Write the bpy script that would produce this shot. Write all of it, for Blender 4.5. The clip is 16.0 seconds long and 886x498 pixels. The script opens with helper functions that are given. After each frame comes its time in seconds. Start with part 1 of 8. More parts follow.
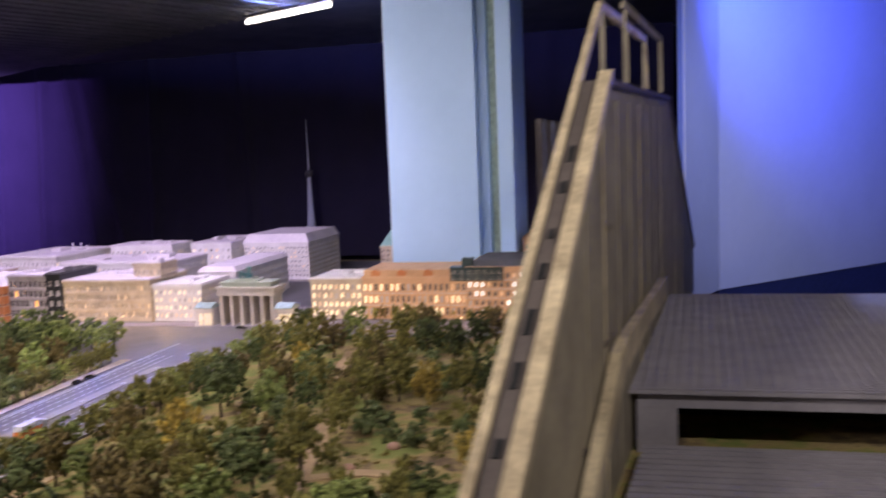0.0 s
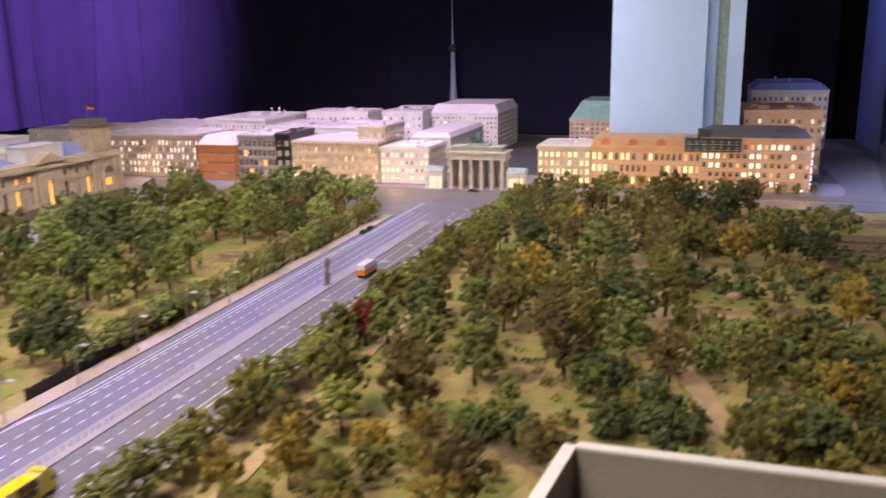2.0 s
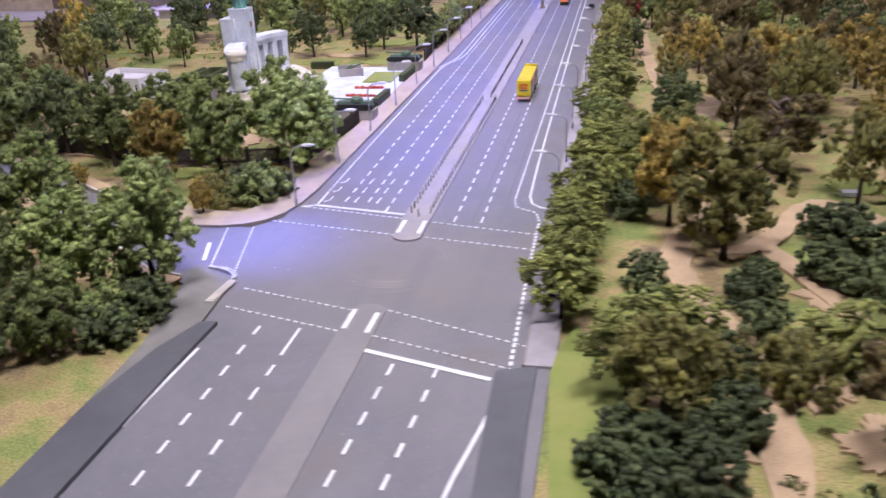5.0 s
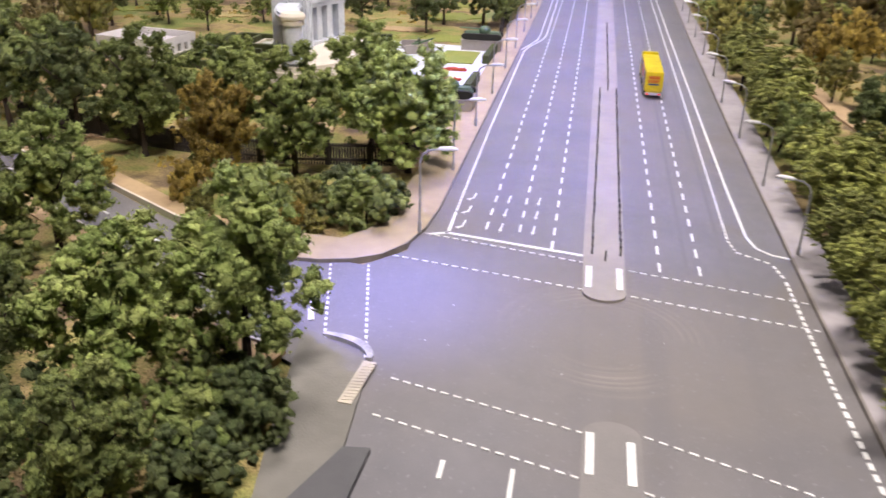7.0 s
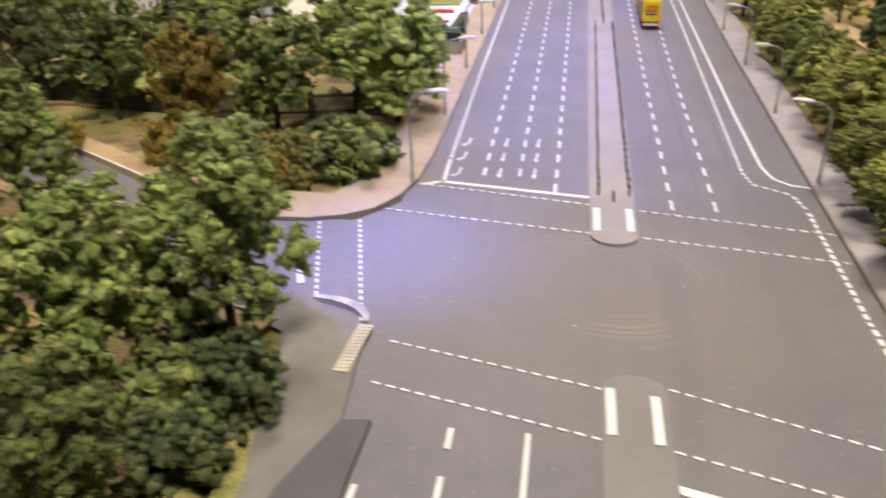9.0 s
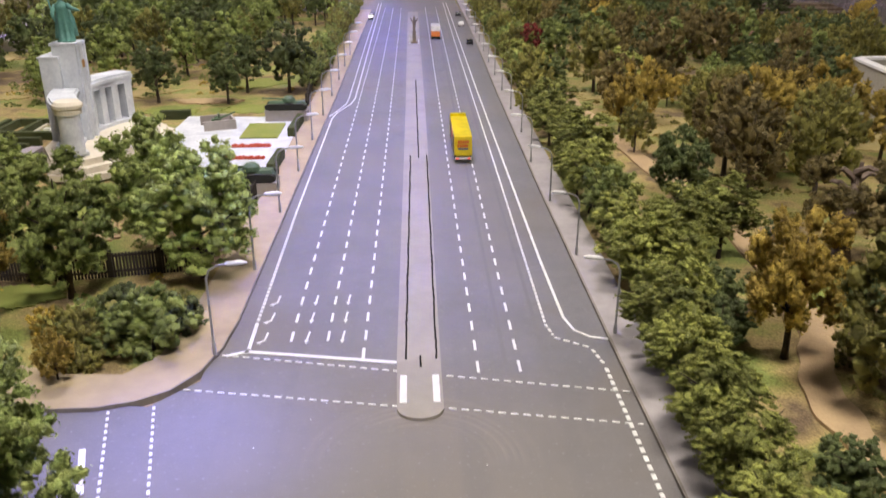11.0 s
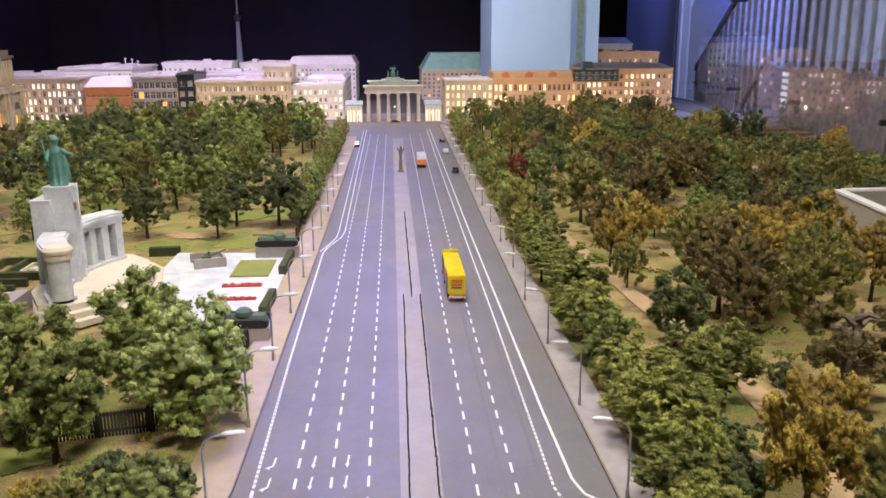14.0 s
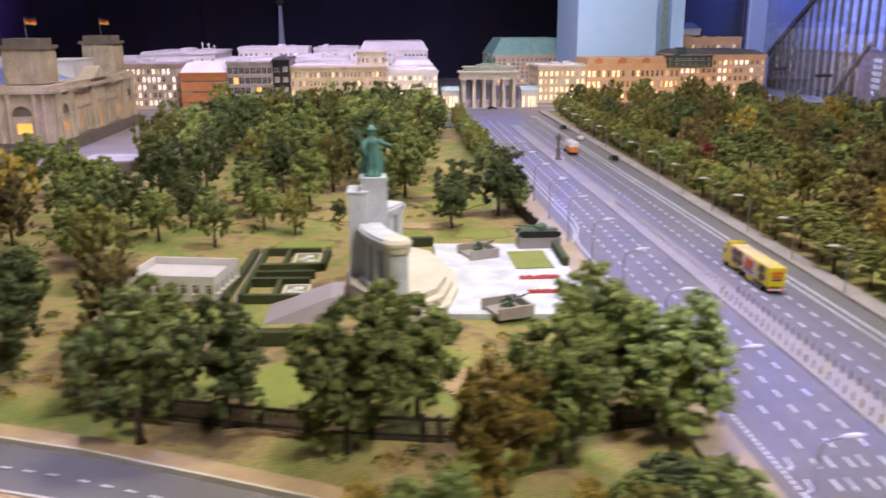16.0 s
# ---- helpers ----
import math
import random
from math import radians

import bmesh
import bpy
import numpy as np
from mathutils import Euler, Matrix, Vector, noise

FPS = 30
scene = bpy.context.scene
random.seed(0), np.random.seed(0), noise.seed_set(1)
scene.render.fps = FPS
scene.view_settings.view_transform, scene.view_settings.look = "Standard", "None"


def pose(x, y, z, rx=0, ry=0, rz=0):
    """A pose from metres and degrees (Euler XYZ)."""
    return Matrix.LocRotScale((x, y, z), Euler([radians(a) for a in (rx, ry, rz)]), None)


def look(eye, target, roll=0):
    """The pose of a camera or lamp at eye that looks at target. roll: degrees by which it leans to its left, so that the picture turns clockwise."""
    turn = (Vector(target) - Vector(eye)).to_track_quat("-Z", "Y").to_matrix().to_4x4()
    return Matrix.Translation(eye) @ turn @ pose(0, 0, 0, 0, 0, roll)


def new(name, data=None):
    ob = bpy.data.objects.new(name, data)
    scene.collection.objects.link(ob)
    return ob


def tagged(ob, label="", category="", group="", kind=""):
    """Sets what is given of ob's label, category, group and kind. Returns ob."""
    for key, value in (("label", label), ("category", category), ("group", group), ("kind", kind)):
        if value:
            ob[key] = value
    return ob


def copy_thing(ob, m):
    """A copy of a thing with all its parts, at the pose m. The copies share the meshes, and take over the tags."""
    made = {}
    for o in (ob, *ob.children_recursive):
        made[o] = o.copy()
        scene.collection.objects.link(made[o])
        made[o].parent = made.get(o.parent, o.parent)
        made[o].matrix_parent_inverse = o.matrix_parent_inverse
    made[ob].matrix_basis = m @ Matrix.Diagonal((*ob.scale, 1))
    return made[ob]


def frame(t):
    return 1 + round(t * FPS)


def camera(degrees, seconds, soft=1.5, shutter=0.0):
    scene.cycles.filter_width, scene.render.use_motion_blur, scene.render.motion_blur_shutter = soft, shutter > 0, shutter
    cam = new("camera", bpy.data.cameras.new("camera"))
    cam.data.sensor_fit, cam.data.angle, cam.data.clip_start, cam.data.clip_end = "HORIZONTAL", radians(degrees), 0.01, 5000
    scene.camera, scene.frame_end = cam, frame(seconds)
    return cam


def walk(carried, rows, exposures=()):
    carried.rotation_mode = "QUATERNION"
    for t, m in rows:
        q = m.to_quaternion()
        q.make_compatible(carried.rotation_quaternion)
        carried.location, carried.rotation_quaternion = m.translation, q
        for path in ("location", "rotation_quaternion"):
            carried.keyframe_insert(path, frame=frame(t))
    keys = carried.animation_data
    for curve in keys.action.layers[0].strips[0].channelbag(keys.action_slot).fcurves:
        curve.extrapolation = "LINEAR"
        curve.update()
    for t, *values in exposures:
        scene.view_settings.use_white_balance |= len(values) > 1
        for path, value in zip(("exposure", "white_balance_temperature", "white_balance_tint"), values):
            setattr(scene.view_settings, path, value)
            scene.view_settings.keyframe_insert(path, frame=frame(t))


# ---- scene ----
cam = camera(56.3, 16.0, 1.5, 0.5)
PATH = [
    (0, (1.816, 0.163, 0.757), (1.378, 2.102, 0.545), -2.2),
    (0.2, (1.707, 0.222, 0.764), (1.228, 2.145, 0.495), -2.6),
    (0.5, (1.573, 0.247, 0.814), (1.062, 2.15, 0.474), -2.3),
    (0.7, (1.503, 0.232, 0.776), (0.954, 2.123, 0.431), -1.9),
    (1, (1.371, 0.189, 0.763), (0.784, 2.063, 0.379), -1.8),
    (1.5, (1.246, 0.057, 0.745), (0.635, 1.909, 0.302), -2.6),
    (2, (1.104, -0.13, 0.699), (0.506, 1.718, 0.222), -1.1),
    (2.5, (0.927, -0.326, 0.618), (0.278, 1.503, 0.135), -0.7),
    (3, (0.799, -0.553, 0.572), (0.111, 1.248, 0.04), -1.5),
    (3.5, (0.718, -0.829, 0.535), (0.046, 0.948, -0.091), -2.1),
    (4, (0.612, -1.005, 0.49), (0.055, 0.773, -0.238), -2.2),
    (4.5, (0.425, -1.074, 0.458), (0.011, 0.722, -0.316), -3.0),
    (4.7, (0.36, -1.078, 0.445), (-0.036, 0.715, -0.348), -3.1),
    (6.8, (0.001, -0.781, 0.354), (-0.274, 1.017, -0.477), 1.2),
    (7, (-0.015, -0.762, 0.35), (-0.315, 1.029, -0.488), 1.3),
    (7.5, (-0.036, -0.724, 0.347), (-0.383, 1.054, -0.501), 1.4),
    (8, (-0.059, -0.709, 0.35), (-0.438, 1.06, -0.504), 0.2),
    (8.5, (-0.065, -0.709, 0.338), (-0.446, 1.044, -0.546), -1.2),
    (9, (-0.021, -0.715, 0.324), (-0.312, 1.028, -0.614), -2.0),
    (9.5, (0.021, -0.7, 0.321), (-0.104, 1.051, -0.637), -1.5),
    (9.7, (0.029, -0.691, 0.33), (-0.043, 1.071, -0.614), -1.3),
    (11.8, (-0.001, -0.66, 0.394), (0.08, 1.233, -0.246), -0.3),
    (12, (-0.005, -0.654, 0.396), (0.079, 1.244, -0.227), -0.4),
    (12.5, (0.008, -0.647, 0.401), (0.108, 1.263, -0.185), -0.4),
    (13, (0.001, -0.647, 0.406), (0.113, 1.27, -0.156), -0.3),
    (13.5, (-0.001, -0.639, 0.412), (0.117, 1.285, -0.12), -0.4),
    (14, (-0.002, -0.642, 0.421), (0.116, 1.293, -0.069), -0.4),
    (14.5, (-0.027, -0.638, 0.43), (0.076, 1.303, -0.039), 0.3),
    (15, (-0.142, -0.631, 0.432), (-0.042, 1.309, -0.042), 0.2),
    (15.5, (-0.329, -0.614, 0.44), (-0.191, 1.319, -0.053), -0.7),
    (16, (-0.527, -0.586, 0.43), (-0.399, 1.34, -0.095), -0.3),
]
walk(cam, [(t, look(eye, target, roll)) for t, eye, target, roll in PATH], [(0.0, -0.4, 6800, 16), (0.5, -0.42, 6950, 16), (1.0, -0.19, 7850, 17), (2.0, -0.27, 7600, 15), (3.0, -0.38, 6900, 11), (3.5, -0.42, 6600, 9), (4.0, -0.41, 6100, 15), (4.5, -0.32, 5650, 23), (7.0, -0.14, 6650, 12), (8.5, -0.22, 7000, 11), (9.5, -0.34, 7500, 7), (12.0, -0.40, 6700, 7), (14.5, -0.33, 7150, 7), (15.5, -0.30, 7050, 8), (16.0, -0.34, 6800, 9)])

# ---------------------------------------------------------------- world and light
world = bpy.data.worlds.new("hall")
world.use_nodes = True
world.node_tree.nodes["Background"].inputs[0].default_value = (0.02, 0.02, 0.035, 1)
world.node_tree.nodes["Background"].inputs[1].default_value = 0.12
scene.world = world


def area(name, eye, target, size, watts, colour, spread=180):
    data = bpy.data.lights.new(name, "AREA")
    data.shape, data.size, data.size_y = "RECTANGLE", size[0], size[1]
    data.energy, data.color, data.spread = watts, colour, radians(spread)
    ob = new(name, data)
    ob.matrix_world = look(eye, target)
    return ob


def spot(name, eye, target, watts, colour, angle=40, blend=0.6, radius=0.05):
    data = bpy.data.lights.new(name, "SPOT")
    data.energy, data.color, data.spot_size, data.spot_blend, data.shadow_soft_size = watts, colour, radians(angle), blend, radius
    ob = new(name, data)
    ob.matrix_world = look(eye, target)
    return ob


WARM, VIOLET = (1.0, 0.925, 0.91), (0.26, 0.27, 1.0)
# lamps out of view, placed by the light and colour they leave
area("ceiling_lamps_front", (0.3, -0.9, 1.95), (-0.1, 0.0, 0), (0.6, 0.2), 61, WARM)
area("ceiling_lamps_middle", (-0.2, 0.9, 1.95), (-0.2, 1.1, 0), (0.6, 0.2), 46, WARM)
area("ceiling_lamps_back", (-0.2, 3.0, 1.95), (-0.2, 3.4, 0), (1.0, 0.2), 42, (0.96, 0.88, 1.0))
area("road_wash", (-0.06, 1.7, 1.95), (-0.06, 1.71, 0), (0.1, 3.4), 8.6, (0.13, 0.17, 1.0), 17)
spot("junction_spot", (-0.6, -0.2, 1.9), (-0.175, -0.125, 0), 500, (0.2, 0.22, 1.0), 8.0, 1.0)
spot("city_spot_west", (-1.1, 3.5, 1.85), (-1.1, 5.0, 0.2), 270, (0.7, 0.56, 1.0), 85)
# unseen fill, added to brighten the parliament and west park
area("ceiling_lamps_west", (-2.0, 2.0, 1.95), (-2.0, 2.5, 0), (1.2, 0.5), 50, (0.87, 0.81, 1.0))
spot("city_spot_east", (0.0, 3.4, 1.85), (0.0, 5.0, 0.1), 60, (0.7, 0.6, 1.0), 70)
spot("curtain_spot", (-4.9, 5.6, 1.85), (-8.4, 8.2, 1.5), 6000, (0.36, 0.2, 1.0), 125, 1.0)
# weak unseen fill, added to lift the black backdrop to navy
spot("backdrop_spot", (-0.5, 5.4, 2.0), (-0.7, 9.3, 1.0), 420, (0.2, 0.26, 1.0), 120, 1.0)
# unseen fills, added to brighten the return wall and the square before the gate
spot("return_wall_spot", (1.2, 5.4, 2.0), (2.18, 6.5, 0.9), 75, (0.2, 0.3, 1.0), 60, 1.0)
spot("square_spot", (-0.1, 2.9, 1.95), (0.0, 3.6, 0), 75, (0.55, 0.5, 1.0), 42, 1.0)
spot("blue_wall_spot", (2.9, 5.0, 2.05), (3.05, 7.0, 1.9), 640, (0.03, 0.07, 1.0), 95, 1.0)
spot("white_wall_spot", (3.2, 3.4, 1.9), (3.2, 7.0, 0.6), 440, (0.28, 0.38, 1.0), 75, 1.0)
# added fill; the blue seen there comes through from the wall beyond
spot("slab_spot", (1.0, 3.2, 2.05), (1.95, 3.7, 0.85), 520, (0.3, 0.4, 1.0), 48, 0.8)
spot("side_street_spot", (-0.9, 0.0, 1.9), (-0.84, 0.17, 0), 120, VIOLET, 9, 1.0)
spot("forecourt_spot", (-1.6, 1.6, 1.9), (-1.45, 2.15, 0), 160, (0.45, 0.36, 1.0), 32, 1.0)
# unseen fill, added to brighten the slab's east side and the station
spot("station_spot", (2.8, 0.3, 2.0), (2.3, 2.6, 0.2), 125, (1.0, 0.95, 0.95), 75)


# ---------------------------------------------------------------- materials
def mat(name, base, rough=0.7, metal=0.0, other=None, scale=40.0, amount=0.5, bump=0.0, bump_scale=200.0, grain=7.0,
        spread=0.0, island=False, emit=None, strength=0.0, coat=0.0):
    """Principled surface: two colours mixed by noise at two scales, fine relief, and a shade that differs object by object."""
    m = bpy.data.materials.new(name)
    m.use_nodes = True
    n, l = m.node_tree.nodes, m.node_tree.links
    bsdf = n["Principled BSDF"]
    bsdf.inputs["Roughness"].default_value, bsdf.inputs["Metallic"].default_value = rough, metal
    bsdf.inputs["Coat Weight"].default_value = coat
    other = other or tuple(c * 0.75 for c in base)
    pos = n.new("ShaderNodeNewGeometry")
    big, fine = n.new("ShaderNodeTexNoise"), n.new("ShaderNodeTexNoise")
    big.inputs["Scale"].default_value, fine.inputs["Scale"].default_value = scale, scale * grain
    big.inputs["Detail"].default_value = fine.inputs["Detail"].default_value = 4
    l.new(pos.outputs["Position"], big.inputs["Vector"])
    l.new(pos.outputs["Position"], fine.inputs["Vector"])
    add = n.new("ShaderNodeMath")
    add.operation = "MULTIPLY_ADD"
    l.new(fine.outputs["Fac"], add.inputs[0])
    add.inputs[1].default_value = 0.45
    l.new(big.outputs["Fac"], add.inputs[2])
    ramp = n.new("ShaderNodeMapRange")
    ramp.inputs["From Min"].default_value, ramp.inputs["From Max"].default_value = 0.72 - 0.5 * amount * 0.5, 0.72 + 0.5 * amount * 0.5
    l.new(add.outputs[0], ramp.inputs["Value"])
    mix = n.new("ShaderNodeMix")
    mix.data_type = "RGBA"
    mix.inputs[6].default_value, mix.inputs[7].default_value = (*base, 1), (*other, 1)
    l.new(ramp.outputs["Result"], mix.inputs[0])
    colour = mix.outputs[2]
    if spread:
        hsv = n.new("ShaderNodeHueSaturation")
        info = n.new("ShaderNodeObjectInfo")
        shade = n.new("ShaderNodeMapRange")
        shade.inputs["To Min"].default_value, shade.inputs["To Max"].default_value = 1 - spread, 1 + spread
        l.new(pos.outputs["Random Per Island"] if island else info.outputs["Random"], shade.inputs["Value"])
        l.new(shade.outputs["Result"], hsv.inputs["Value"])
        l.new(colour, hsv.inputs["Color"])
        colour = hsv.outputs["Color"]
    l.new(colour, bsdf.inputs["Base Color"])
    if bump:
        relief, bn = n.new("ShaderNodeBump"), n.new("ShaderNodeTexNoise")
        bn.inputs["Scale"].default_value, bn.inputs["Detail"].default_value = bump_scale, 5
        relief.inputs["Strength"].default_value, relief.inputs["Distance"].default_value = bump, 0.002
        l.new(pos.outputs["Position"], bn.inputs["Vector"])
        l.new(bn.outputs["Fac"], relief.inputs["Height"])
        l.new(relief.outputs["Normal"], bsdf.inputs["Normal"])
    if emit:
        bsdf.inputs["Emission Color"].default_value, bsdf.inputs["Emission Strength"].default_value = (*emit, 1), strength
    return m


def leaf_mat(name, base, other):
    """Foam foliage: colour by clump, by tree and by noise, slightly see-through."""
    m = mat(name, base, 0.8, 0, other, 45, 0.9, 1.0, 1500.0, 20.0, spread=0.42, island=True)
    n, l = m.node_tree.nodes, m.node_tree.links
    bsdf = n["Principled BSDF"]
    old = bsdf.inputs["Base Color"].links[0].from_socket
    hsv, info, tone = n.new("ShaderNodeHueSaturation"), n.new("ShaderNodeObjectInfo"), n.new("ShaderNodeMapRange")
    tone.inputs["To Min"].default_value, tone.inputs["To Max"].default_value = 0.72, 1.25
    l.new(info.outputs["Random"], tone.inputs["Value"])
    l.new(tone.outputs["Result"], hsv.inputs["Value"])
    l.new(old, hsv.inputs["Color"])
    l.new(hsv.outputs["Color"], bsdf.inputs["Base Color"])
    return m


